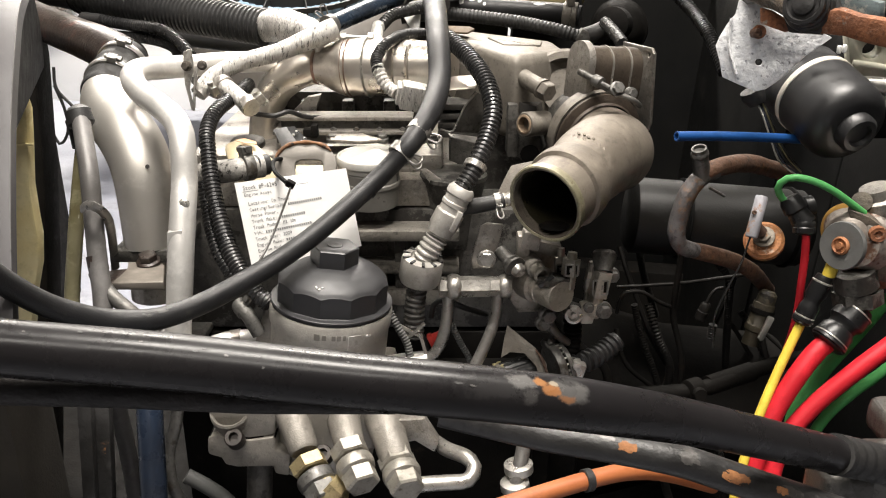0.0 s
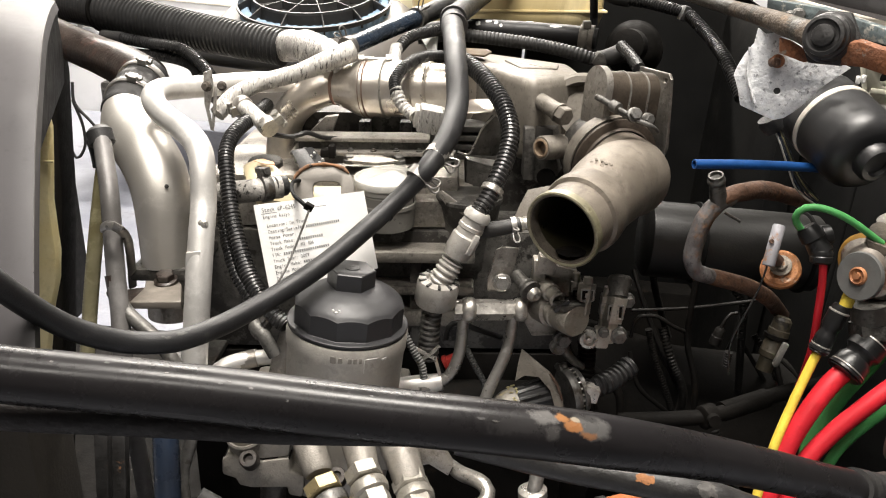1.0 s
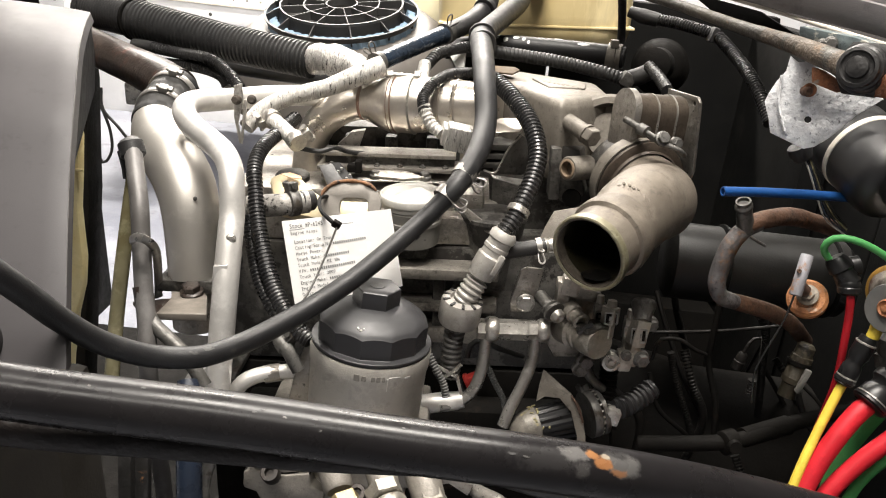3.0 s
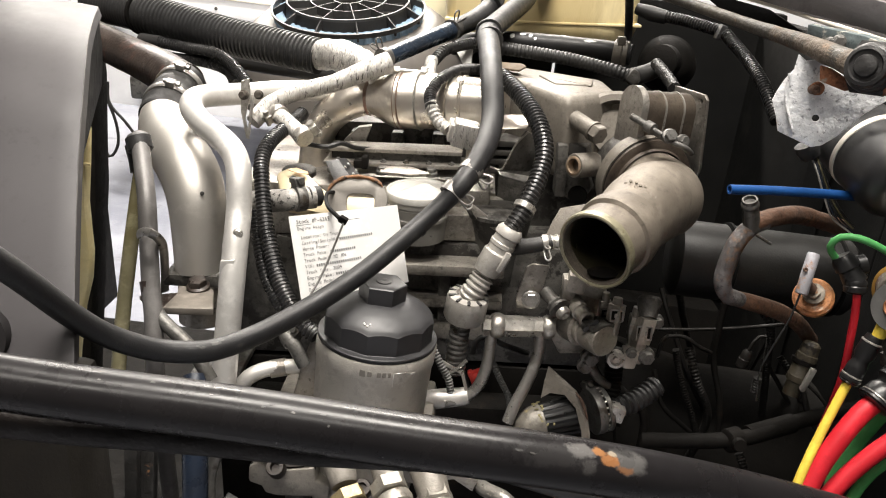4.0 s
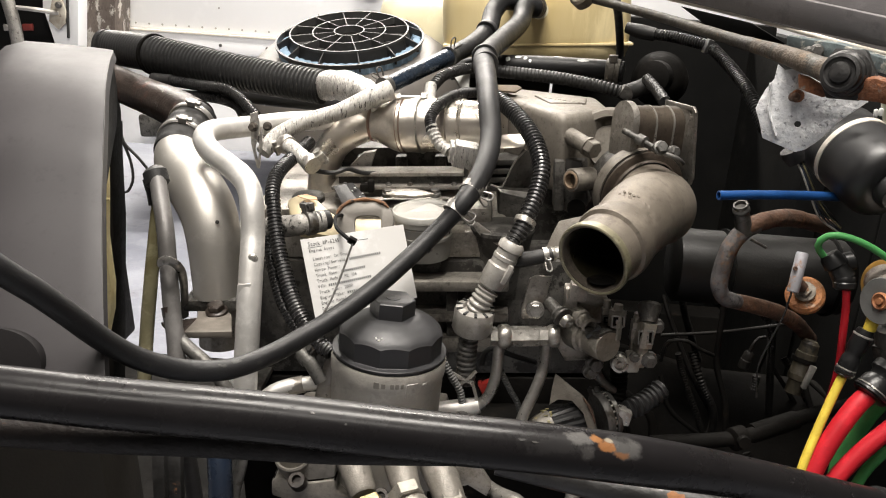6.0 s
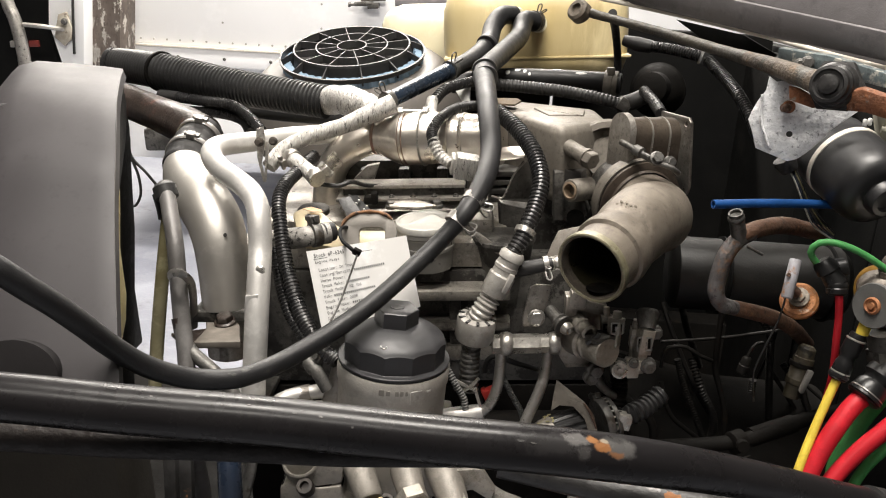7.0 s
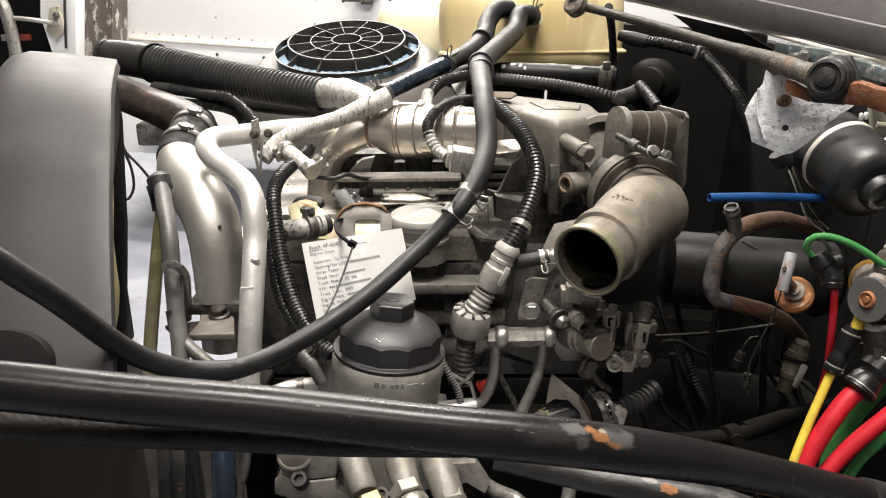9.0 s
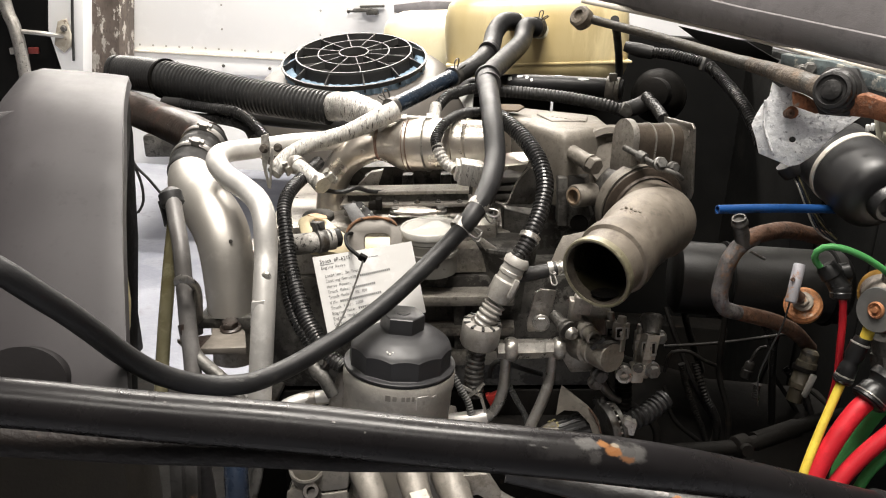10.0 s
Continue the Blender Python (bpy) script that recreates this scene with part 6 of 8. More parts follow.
# a near-black disc paints the shade of the hole
part("lug_hole_shade", turned((0.107, 1.005, 1.289), toward((0.107, 1.005, 1.289), (-0.2, -1, 0), 1), [(0, 0.012), (0.002, 0.011), (0.002, 0)], 18), GRIME_SHADE, housing)
part("foil_flap", slab([(-0.013, 1.000, 1.377), (0.014, 1.020, 1.381), (0.034, 1.020, 1.383), (0.041, 1.000, 1.377), (0.037, 0.990, 1.373), (-0.010, 0.985, 1.370)], 0.0015), STEEL_PIPE, housing, "bright bent foil flap")
part("foil_sheet", slab([(0.041, 1.000, 1.366), (0.027, 1.000, 1.351), (0.019, 1.000, 1.334), (0.011, 1.000, 1.319), (0.045, 1.020, 1.311), (0.063, 1.030, 1.317), (0.063, 1.030, 1.350)], 0.0015), STEEL_DARK, housing)
part("foil_edge", tube([(0.041, 0.999, 1.367), (0.027, 0.999, 1.351), (0.019, 0.999, 1.334), (0.011, 0.999, 1.319), (-0.003, 0.999, 1.322)], 0.0013, 8, 0.004), STEEL, housing)
part("foil_foot", slab([(0.006, 0.998, 1.318), (0.049, 1.010, 1.309), (0.041, 1.000, 1.304), (0.010, 0.995, 1.313)], 0.002), PIPE_STEEL, housing)
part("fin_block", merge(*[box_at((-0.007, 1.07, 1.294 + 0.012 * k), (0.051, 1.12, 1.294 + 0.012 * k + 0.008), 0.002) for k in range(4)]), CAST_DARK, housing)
act = thing("valve_actuator", "dull bronze-grey ribbed actuator canister on a steel plate", "actuator", (0.206, 1.030, 1.387))
R0, R1 = (0.158, 1.000, 1.3855), (0.259, 1.045, 1.3755)
AM = axis(R0, R1)
CAN = surface("bronze_grey_can", (0.115, 0.094, 0.074), (0.075, 0.060, 0.048), 0.36, 0.55, 40, 0.4, 400, speck=0.5)
def oblong(s, half, round_, long_):
    """Stations along the axis of the canister: a rounded oblong section."""
    ring = [(math.copysign(1, math.cos(a)) * 0 + round_ * math.cos(a), round_ * math.sin(a) + math.copysign(half, math.sin(a) + 1e-9)) for a in np.linspace(0, 2 * math.pi, 32, endpoint=False)]
    v = [AM @ Vector((x_, y_, s_)) for s_ in (s, s + long_) for x_, y_ in ring]
    return np.array([tuple(q) for q in v]), [(i_, (i_ + 1) % 32, 32 + (i_ + 1) % 32, 32 + i_) for i_ in range(32)] + [tuple(range(32))[::-1], tuple(range(32, 64))]
part("body", oblong(0.008, 0.014, 0.022, 0.070), CAN, act)
for s_ in (0.034, 0.060):
    part("crimp", oblong(s_, 0.014, 0.0232, 0.0022), STEEL, act)
part("end_cap", oblong(0.0, 0.018, 0.0235, 0.009), CAST, act, "pale cast end plate")
part("plate", slab([(0.225, 1.115, 1.412), (0.230, 1.110, 1.413), (0.251, 1.035, 1.413), (0.255, 1.030, 1.407), (0.256, 1.030, 1.394), (0.257, 1.030, 1.322), (0.254, 1.035, 1.311), (0.248, 1.060, 1.305), (0.230, 1.115, 1.314)], 0.004, [((0.251, 1.040, 1.404), 0.003)]), CAST, act, "pale steel mounting plate")
part("pin", turned((0.159, 0.985, 1.393), (0.178, 0.960, 1.385), [(0, 0.004), (0.024, 0.004), (0.025, 0.007), (0.036, 0.007), (0.037, 0.003), (0.05, 0.003), (0.05, 0)], 14), STEEL_DARK, act)

elbow = thing("turbo_elbow", "sand-cast metal turbo elbow with an open mouth", "pipe", (0.168, 0.900, 1.310))
mouth, inward = Vector((0.102, 0.800, 1.291)), Vector((0.135, 0.842, 1.301))
FL = Vector((0.185, 0.985, 1.313))
FN = FL + Vector((0.32, -0.92, -0.14))
ELB = [mouth, inward, (0.157, 0.875, 1.310), (0.177, 0.906, 1.313), lerp(FL, FN, 0.042), lerp(FL, FN, 0.004)]
part("pipe", tube(ELB, [0.0390, 0.0396, 0.0434, 0.0450, 0.0445, 0.0430], 56, 0.004, wall=0.0022), TURBO, elbow, sharp=50)
part("lip", moved(lathe([(0.004, 0.0372), (-0.001, 0.0384), (-0.002, 0.0400), (-0.001, 0.0416), (0.003, 0.0420), (0.008, 0.0415), (0.010, 0.0392)], 48, None, False), axis(mouth, inward)), TURBO_LIP, elbow, "bright worn lip")
part("bore", tube([lerp(mouth, inward, 0.22), lerp(mouth, inward, 0.9), *ELB[2:5]], [0.0362, 0.0366, 0.0394, 0.0410, 0.0408], 40, 0.005, cap=False), surface("oily_bore", (0.030, 0.027, 0.014), (0.014, 0.012, 0.007), 0.35, 0.0, 40, 0.4, 300, stain=(0.075, 0.068, 0.030), stain_at=0.60, stain_scale=22, soft=0.12), elbow, "black oily bore")
part("bead", turned(mouth, inward, [(0.033, 0.0393), (0.0335, 0.0400), (0.0355, 0.0432), (0.038, 0.0440), (0.046, 0.0442), (0.050, 0.0438), (0.056, 0.0428), (0.064, 0.0415)], 56, caps=False), TURBO, elbow, sharp=30)
part("cast_pad", block(0.024, 0.012, 0.0035, 0.0012, Matrix.Translation((0.1427, 0.8385, 1.3352)) @ pose(0, 0, 0, 40, 6, 12)), TURBO, elbow)
part("flange", turned(FL, FN, [(0.0, 0.0555), (0.001, 0.0565), (0.004, 0.0562), (0.006, 0.052), (0.007, 0.0475), (0.010, 0.0455)], 60, caps=False), surface("heat_browned_iron", (0.060, 0.046, 0.035), (0.030, 0.023, 0.018), 0.5, 0.4, 60, 0.6, 400, stain=(0.14, 0.07, 0.035), stain_at=0.62, stain_scale=40, speck=0.6), elbow, "heat-browned flange face")
part("groove", turned(FL, FN, [(-0.004, 0.0555), (0.0005, 0.0555)], 60, caps=False), GRIME_SHADE, elbow)
part("v_band", turned(FL, FN, [(-0.024, 0.052), (-0.022, 0.0565), (-0.006, 0.0580), (-0.003, 0.0572), (-0.003, 0.055)], 60, caps=False), EGR, elbow, "pale clamp band")
part("neck", turned(FL, FN, [(-0.055, 0.046), (-0.030, 0.048), (-0.022, 0.052)], 60), CAST_DARK, elbow)
part("band_bolt", bolt_shape((0.214, 0.955, 1.373), toward((0.214, 0.955, 1.373), (0.5, -1, 0.2), 1), 0.006), STEEL_DARK, elbow)
for k, (x_, y_, z_) in enumerate(((0.137, 0.858, 1.347), (0.141, 0.852, 1.346), (0.146, 0.847, 1.346), (0.150, 0.844, 1.344), (0.155, 0.843, 1.343), (0.160, 0.841, 1.341), (0.165, 0.840, 1.338))):
    part("cast_letter", block(0.0036, 0.0066 if k % 3 else 0.0045, 0.0020, 0.0007, Matrix.Translation((x_, y_ + 0.0004, z_ - 0.0007)) @ pose(0, 0, 0, 42, 5 * k - 22, 0), 1), TURBO, elbow)
    part("cast_letter", block(0.0030, 0.0040, 0.0018, 0.0005, Matrix.Translation((x_ + 0.0005, y_ + 0.0062, z_ + 0.0036)) @ pose(0, 0, 0, 36, 5 * k - 22, 0), 1), TURBO, elbow) if 0 < k < 5 else None
part("oil_pool", turned(lerp(mouth, inward, 0.4) - Vector((0, 0, 0.033)), lerp(mouth, inward, 0.4) + Vector((0, 0, 1)), [(0, 0.016), (0.0016, 0.013), (0.0016, 0)], 20), GRIME_SHADE, elbow)
part("linkage", tube([(0.172, 0.985, 1.387), (0.187, 0.950, 1.378), (0.213, 0.940, 1.369), (0.224, 0.950, 1.360)], 0.0032, 12), STEEL_DARK, elbow)
part("band_bolt", bolt_shape((0.196, 0.945, 1.380), toward((0.196, 0.945, 1.380), (0.2, -1, 0.5), 1), 0.007), STEEL_DARK, elbow)

# ---- brackets, unions and the pump under the elbow ----
brk = thing("pump_bracket", "grey steel bracket plate with a hex bolt", "bracket", (0.042, 0.890, 1.214))
part("plate", slab([(0.042, 0.885, 1.237), (0.049, 0.885, 1.241), (0.068, 0.887, 1.239), (0.064, 0.885, 1.221), (0.057, 0.885, 1.190), (0.052, 0.885, 1.186), (0.033, 0.885, 1.186), (0.032, 0.885, 1.199)], 0.005, (), 0.0015), CAST, brk)
part("strap", slab([(0.1066, 0.900, 1.3109), (0.0758, 0.905, 1.3023), (0.0676, 0.900, 1.2869), (0.0568, 0.890, 1.2647), (0.0607, 0.885, 1.2634), (0.078, 0.885, 1.267), (0.0929, 0.890, 1.2779)], 0.003, (), 0.001), EGR, brk, "pale bent heat shield")
part("bolt", bolt_shape((0.049, 0.880, 1.200), toward((0.049, 0.880, 1.200), (0, -1, 0.2), 1), 0.0085), PIPE_STEEL, brk)
union = thing("banjo_union", "zinc-plated hexagon union joining two steel pipes", "fitting", (0.036, 0.870, 1.173))
U0, U1 = (-0.0045, 0.868, 1.171), (0.0754, 0.873, 1.170)
part("left_nut", hexagon(U0, U1, 0.0118, 0.012), STEEL, union)
part("hex_bar", merge(hexagon(lerp(U0, U1, 0.30), U1, 0.0122, 0.034, 0.05), hexagon(lerp(U0, U1, 0.70), U1, 0.0115, 0.012, 0.06)), STEEL, union)
part("ring", turned(lerp(U0, U1, 0.10), U1, [(0, 0.010), (0.002, 0.0132), (0.006, 0.0148), (0.011, 0.0148), (0.015, 0.0132), (0.018, 0.0095)], 30), STEEL, union)
part("right_nut", turned(lerp(U0, U1, 0.84), U1, [(0, 0.010), (0.002, 0.0125), (0.006, 0.0140), (0.011, 0.0138), (0.014, 0.0120), (0.015, 0)], 30), STEEL, union)
part("left_pipe", tube([(0.0066, 0.868, 1.167), (0.0052, 0.868, 1.1443), (0.0022, 0.866, 1.1185), (-0.0068, 0.862, 1.0941), (-0.0218, 0.858, 1.0823), (-0.0449, 0.852, 1.0780)], 0.0068, 16), PIPE_STEEL, union)
part("right_pipe", tube([(0.0630, 0.872, 1.1670), (0.0619, 0.872, 1.1509), (0.0592, 0.870, 1.1291), (0.0502, 0.862, 1.1047), (0.0372, 0.852, 1.0796), (0.0296, 0.846, 1.0592)], 0.0068, 16), PIPE_STEEL, union)
part("wrap", tube([(-0.0744, 0.856, 1.0750), (-0.0490, 0.858, 1.0790), (-0.0270, 0.860, 1.0815), (-0.0170, 0.860, 1.0835)], [0.0115, 0.0115, 0.0110, 0.0095], 24), ALU, union, "bright aluminium elbow")
solo("red_clip", merge(block(0.015, 0.012, 0.013, 0.003, Matrix.Translation((-0.006, 0.880, 1.1005)) @ pose(0, 0, 0, 0, -24, 0)), block(0.006, 0.010, 0.020, 0.002, Matrix.Translation((-0.013, 0.880, 1.0960)) @ pose(0, 0, 0, 0, -24, 0))), RED_CLIP, "red plastic retaining clip behind the steel pipe", "clip")
strap_b = thing("clip_strap", "thin bent steel straps beside the red clip", "bracket", (-0.035, 0.850, 1.125))
part("strap", tube([(-0.0547, 0.85, 1.135), (-0.0394, 0.85, 1.1258), (-0.024, 0.85, 1.1176)], 0.0022, 8, flat=0.5), STEEL, strap_b)
part("strap", tube([(-0.0433, 0.85, 1.1151), (-0.0305, 0.85, 1.1241), (-0.0207, 0.85, 1.1343)], 0.0022, 8, flat=0.5), STEEL, strap_b)
part("strap", tube([(-0.0257, 0.848, 1.1217), (-0.0196, 0.848, 1.0971)], 0.0022, 8, flat=0.5), STEEL, strap_b)
pump = thing("fuel_pump_module", "grimy aluminium pump module with plug connectors", "pump", (0.127, 0.880, 1.164))
part("backplate", slab([(0.0863, 0.888, 1.2062), (0.1276, 0.888, 1.2089), (0.1332, 0.888, 1.1904), (0.1178, 0.888, 1.1606), (0.1165, 0.888, 1.1306), (0.0872, 0.888, 1.1289), (0.0767, 0.888, 1.1477), (0.0812, 0.888, 1.1665)], 0.03, (), 0.002), PUMP, pump)
P0, P1 = Vector((0.104, 0.880, 1.171)), Vector((0.129, 0.838, 1.173))
part("barrel", turned(P0, P1, [(-0.012, 0.0215), (0.010, 0.0215), (0.012, 0.0180), (0.016, 0.0180), (0.017, 0.0195), (0.021, 0.0195), (0.022, 0.0180), (0.026, 0.0180), (0.027, 0.0190), (0.048, 0.0185), (0.050, 0.0170), (0.050, 0)], 36), PUMP, pump)
part("barrel_cut", block(0.036, 0.005, 0.026, 0.001, axis(lerp(P0, P1, 0.55), P1) @ pose(0, 0.0165, 0.010)), CAST_DARK, pump)
NP0, NP1 = Vector((0.099, 0.872, 1.198)), Vector((0.110, 0.845, 1.193))
part("port", turned(NP0, NP1, [(-0.006, 0.0105), (0.012, 0.0105), (0.013, 0.0085), (0.022, 0.0085), (0.026, 0.0095), (0.028, 0.0070), (0.022, 0.0050), (0.022, 0)], 22), PUMP, pump)
part("clip", block(0.020, 0.006, 0.004, 0.001, Matrix.Translation((0.112, 0.838, 1.191)) @ pose(0, 0, 0, 0, -40, 0)), PLASTIC, pump)
S0, S1 = Vector((0.065, 0.888, 1.207)), Vector((0.083, 0.858, 1.196))
part("spacer", turned(S0, S1, [(0, 0.0075), (0.020, 0.0075), (0.021, 0.010), (0.024, 0.0105), (0.026, 0.0085), (0.028, 0.0085), (0.029, 0.0125), (0.032, 0.0125), (0.033, 0.009), (0.033, 0)], 24), STEEL_DARK, pump)
part("bolt", turned(lerp(S0, S1, 0.98), toward(lerp(S0, S1, 0.98), S1 - S0, 1), [(0, 0.0085), (0.004, 0.0080), (0.007, 0.0055), (0.007, 0.003), (0.004, 0)], 18), STEEL, pump, "bright domed bolt")
def plug_unit(p, q, w_, name):
    """A small electrical plug: a body, a framed socket with a latch window and its cable neck."""
    m_ = axis(p, q)
    n_ = (Vector(q) - Vector(p)).length
    u_ = part(name, merge(block(w_, w_ * 0.8, n_ * 0.55, 0.0015, m_ @ pose(0, 0, n_ * 0.28)), block(w_ * 0.7, w_ * 0.6, n_ * 0.5, 0.0015, m_ @ pose(0, 0, n_ * 0.75)), turned(lerp(p, q, 0.02), lerp(p, q, -1), [(0, w_ * 0.36), (n_ * 0.22, w_ * 0.30), (n_ * 0.22, 0)], 14)), PUMP, pump, "grimy plug connector")
    f_ = Matrix.Translation(lerp(p, q, 0.30)) @ pose(0, -w_ * 0.46, 0)
    part("latch_frame", merge(*[block(a, 0.002, b, 0.0004, f_ @ pose(x, 0, z), 1) for a, b, x, z in ((w_ * 0.8, 0.0016, 0, w_ * 0.4), (w_ * 0.8, 0.0016, 0, -w_ * 0.4), (0.0016, w_ * 0.8, w_ * 0.4, 0), (0.0016, w_ * 0.8, -w_ * 0.4, 0), (w_ * 0.3, w_ * 0.3, 0, 0))]), PIPE_STEEL, u_)
    part("latch_window", block(w_ * 0.66, 0.0012, w_ * 0.62, 0.0003, f_ @ pose(0, 0.0004, 0), 1), GRIME_SHADE, u_)
plug_unit((0.141, 0.852, 1.212), (0.138, 0.848, 1.177), 0.0165, "plug")
plug_unit((0.131, 0.868, 1.209), (0.131, 0.865, 1.164), 0.0130, "plug")
plug_unit((0.180, 0.875, 1.189), (0.170, 0.872, 1.132), 0.0210, "plug")
plug_unit((0.170, 0.885, 1.185), (0.167, 0.885, 1.137), 0.0150, "plug")
part("foot_plate", slab([(0.157, 0.862, 1.148), (0.175, 0.862, 1.151), (0.171, 0.862, 1.127), (0.157, 0.862, 1.127)], 0.02, (), 0.002), PUMP, pump)
part("bolt_plate", slab([(0.140, 0.866, 1.151), (0.159, 0.864, 1.146), (0.157, 0.864, 1.126), (0.138, 0.866, 1.131)], 0.014, (), 0.002), CAST_DARK, pump)
part("socket_bolt", turned((0.148, 0.866, 1.139), toward((0.148, 0.866, 1.139), (0, -1, 0.1), 1), [(0, 0.0105), (0.008, 0.0100), (0.009, 0.0068), (0.004, 0.0060), (0.004, 0.003), (0.008, 0.0026), (0.008, 0)], 24), STEEL, pump, "bright socket bolt")
part("round_head", turned((0.183, 0.885, 1.203), (0.181, 0.875, 1.189), [(-0.004, 0.012), (0.0, 0.0145), (0.012, 0.0115), (0.014, 0.0105), (0.020, 0.0105)], 24), CAST_DARK, pump)
for p_, r_ in (((0.183, 0.868, 1.142), 0.008), ((0.120, 0.868, 1.137), 0.0085), ((0.115, 0.868, 1.126), 0.0075), ((0.192, 0.878, 1.181), 0.007), ((0.165, 0.862, 1.148), 0.005)):
    part("small_bolt", bolt_shape(p_, toward(p_, (0.2, -1, -0.1), 1), r_), STEEL_DARK, pump)
part("drain", tube([(0.118, 0.875, 1.140), (0.122, 0.872, 1.125), (0.132, 0.875, 1.108), (0.147, 0.885, 1.092)], [0.008, 0.006, 0.005, 0.005], 14), STEEL_DARK, pump)
part("top_block", merge(block(0.040, 0.03, 0.014, 0.002, Matrix.Translation((0.112, 0.890, 1.215)) @ pose(0, 0, 0, 0, 14, 0)), block(0.014, 0.02, 0.026, 0.002, Matrix.Translation((0.090, 0.880, 1.218))), block(0.020, 0.018, 0.020, 0.002, Matrix.Translation((0.097, 0.872, 1.227)) @ pose(0, 0, 0, 0, 10, 0))), PUMP, pump)
part("base_hose", tube([(0.152, 0.898, 1.140), (0.154, 0.894, 1.102), (0.152, 0.890, 1.079), (0.145, 0.885, 1.062)], 0.011, 18, ridge=(0.006, 0.0015)), GRIME_SHADE, pump)

strain = thing("fuel_strainer", "oily knurled strainer with a steel band clamp", "filter", (0.099, 0.860, 1.064))
part("body", turned((0.050, 0.850, 1.053), (0.154, 0.880, 1.068), [(0.014, 0.0210), (0.064, 0.0250), (0.070, 0.024)], 96, (20, 0.06)), GLOSS_BLACK, strain, sharp=30)
part("nose", turned((0.050, 0.850, 1.053), (0.154, 0.880, 1.068), [(-0.014, 0.0), (-0.010, 0.009), (-0.002, 0.0165), (0.008, 0.0205), (0.020, 0.0222), (0.022, 0.0190)], 40), surface("sludgy_grey_nose", (0.20, 0.185, 0.16), (0.11, 0.10, 0.085), 0.4, 0.3, 60, 0.5, 400, stain=(0.33, 0.28, 0.13), stain_at=0.60, stain_scale=70, speck=0.5), strain)
part("band", merge(band((0.132, 0.872, 1.065), (0.154, 0.880, 1.068), 0.0262, 0.010, 0.009, 60), band((0.143, 0.876, 1.066), (0.154, 0.880, 1.068), 0.0255, 0.006)), STEEL_DARK, strain)
SLUDGE = surface("yellow_sludge", (0.30, 0.27, 0.14), (0.20, 0.17, 0.08), 0.5, 0, 90, 0.6, 300)
random.seed(3)
SN0, SN1 = Vector((0.050, 0.850, 1.053)), Vector((0.154, 0.880, 1.068))
for k in range(34):
    far = random.random()
    w_ = axis(SN0, SN1, random.uniform(0, 360)) @ pose(0.0222 + 0.001 * far, 0, random.uniform(0.012, 0.024) + 0.014 * far ** 4)
    part("sludge_fleck", block(random.uniform(0.001, 0.002), random.uniform(0.001, 0.005), random.uniform(0.001, 0.004), 0.0006, w_ @ pose(0, 0, 0, random.uniform(0, 90), 0, 0), 1), SLUDGE, strain)
for k in range(22):
    part("band_slot", block(0.0015, 0.0024, 0.0070, 0.0004, axis(SN0, SN1, 360 / 22 * k) @ pose(0.0264, 0, 0.092), 1), STEEL, strain)
part("clamp_box", merge(block(0.016, 0.013, 0.018, 0.002, Matrix.Translation((0.1559, 0.858, 1.0713)) @ pose(0, 0, 0, 0, 14, 0)), block(0.010, 0.015, 0.006, 0.001, Matrix.Translation((0.1539, 0.856, 1.081)) @ pose(0, 0, 0, 0, 14, 0))), STEEL, strain, "bright clamp box")
part("outlet", tube([(0.147, 0.876, 1.065), (0.172, 0.885, 1.068), (0.194, 0.900, 1.073), (0.212, 0.910, 1.083)], 0.0135, 20, ridge=(0.0078, 0.0022)), RUBBER, strain)
gusset = thing("gusset_plate", "bent pale steel gusset with a rusty edge round the strainer", "bracket", (0.0986, 0.850, 1.0867))
part("plate", slab([(0.0736, 0.870, 1.1219), (0.1060, 0.855, 1.1003), (0.1160, 0.840, 1.0884), (0.1225, 0.830, 1.0586), (0.1240, 0.828, 1.035), (0.1140, 0.828, 1.035), (0.1125, 0.830, 1.0593), (0.1045, 0.840, 1.0842), (0.0925, 0.852, 1.0948), (0.0773, 0.860, 1.0925), (0.0686, 0.865, 1.0832), (0.0712, 0.870, 1.103)], 0.003, (), 0.0006), EGR, gusset)
part("rust_edge", tube([(0.1051, 0.8510, 1.1005), (0.1115, 0.8440, 1.0938), (0.1160, 0.8390, 1.0840), (0.1190, 0.8350, 1.0750)], [0.0008, 0.0018, 0.0016, 0.0010], 10, 0.003, wob=0.3), SCAB, gusset, "flaking rust along one edge")

# ---- castings and fittings below the bar ----
base_c = thing("filter_base", "grey cast filter base with socket screws", "housing", (-0.196, 0.740, 1.046))
BASE = surface("matt_cast_alloy", (0.25, 0.232, 0.205), (0.18, 0.166, 0.146), 0.50, 0.35, 45, 0.6, 520, stain=(0.17, 0.15, 0.125), stain_at=0.58, stain_scale=30, soft=0.15, speck=0.4)
part("casting", slab([(-0.2397, 0.742, 1.0914), (-0.2401, 0.742, 1.0734), (-0.2335, 0.741, 1.0688), (-0.2290, 0.740, 1.0600), (-0.2240, 0.740, 1.0562), (-0.2014, 0.740, 1.0553), (-0.1740, 0.740, 1.0591), (-0.1685, 0.742, 1.0908)], 0.06, (), 0.004), BASE, base_c)
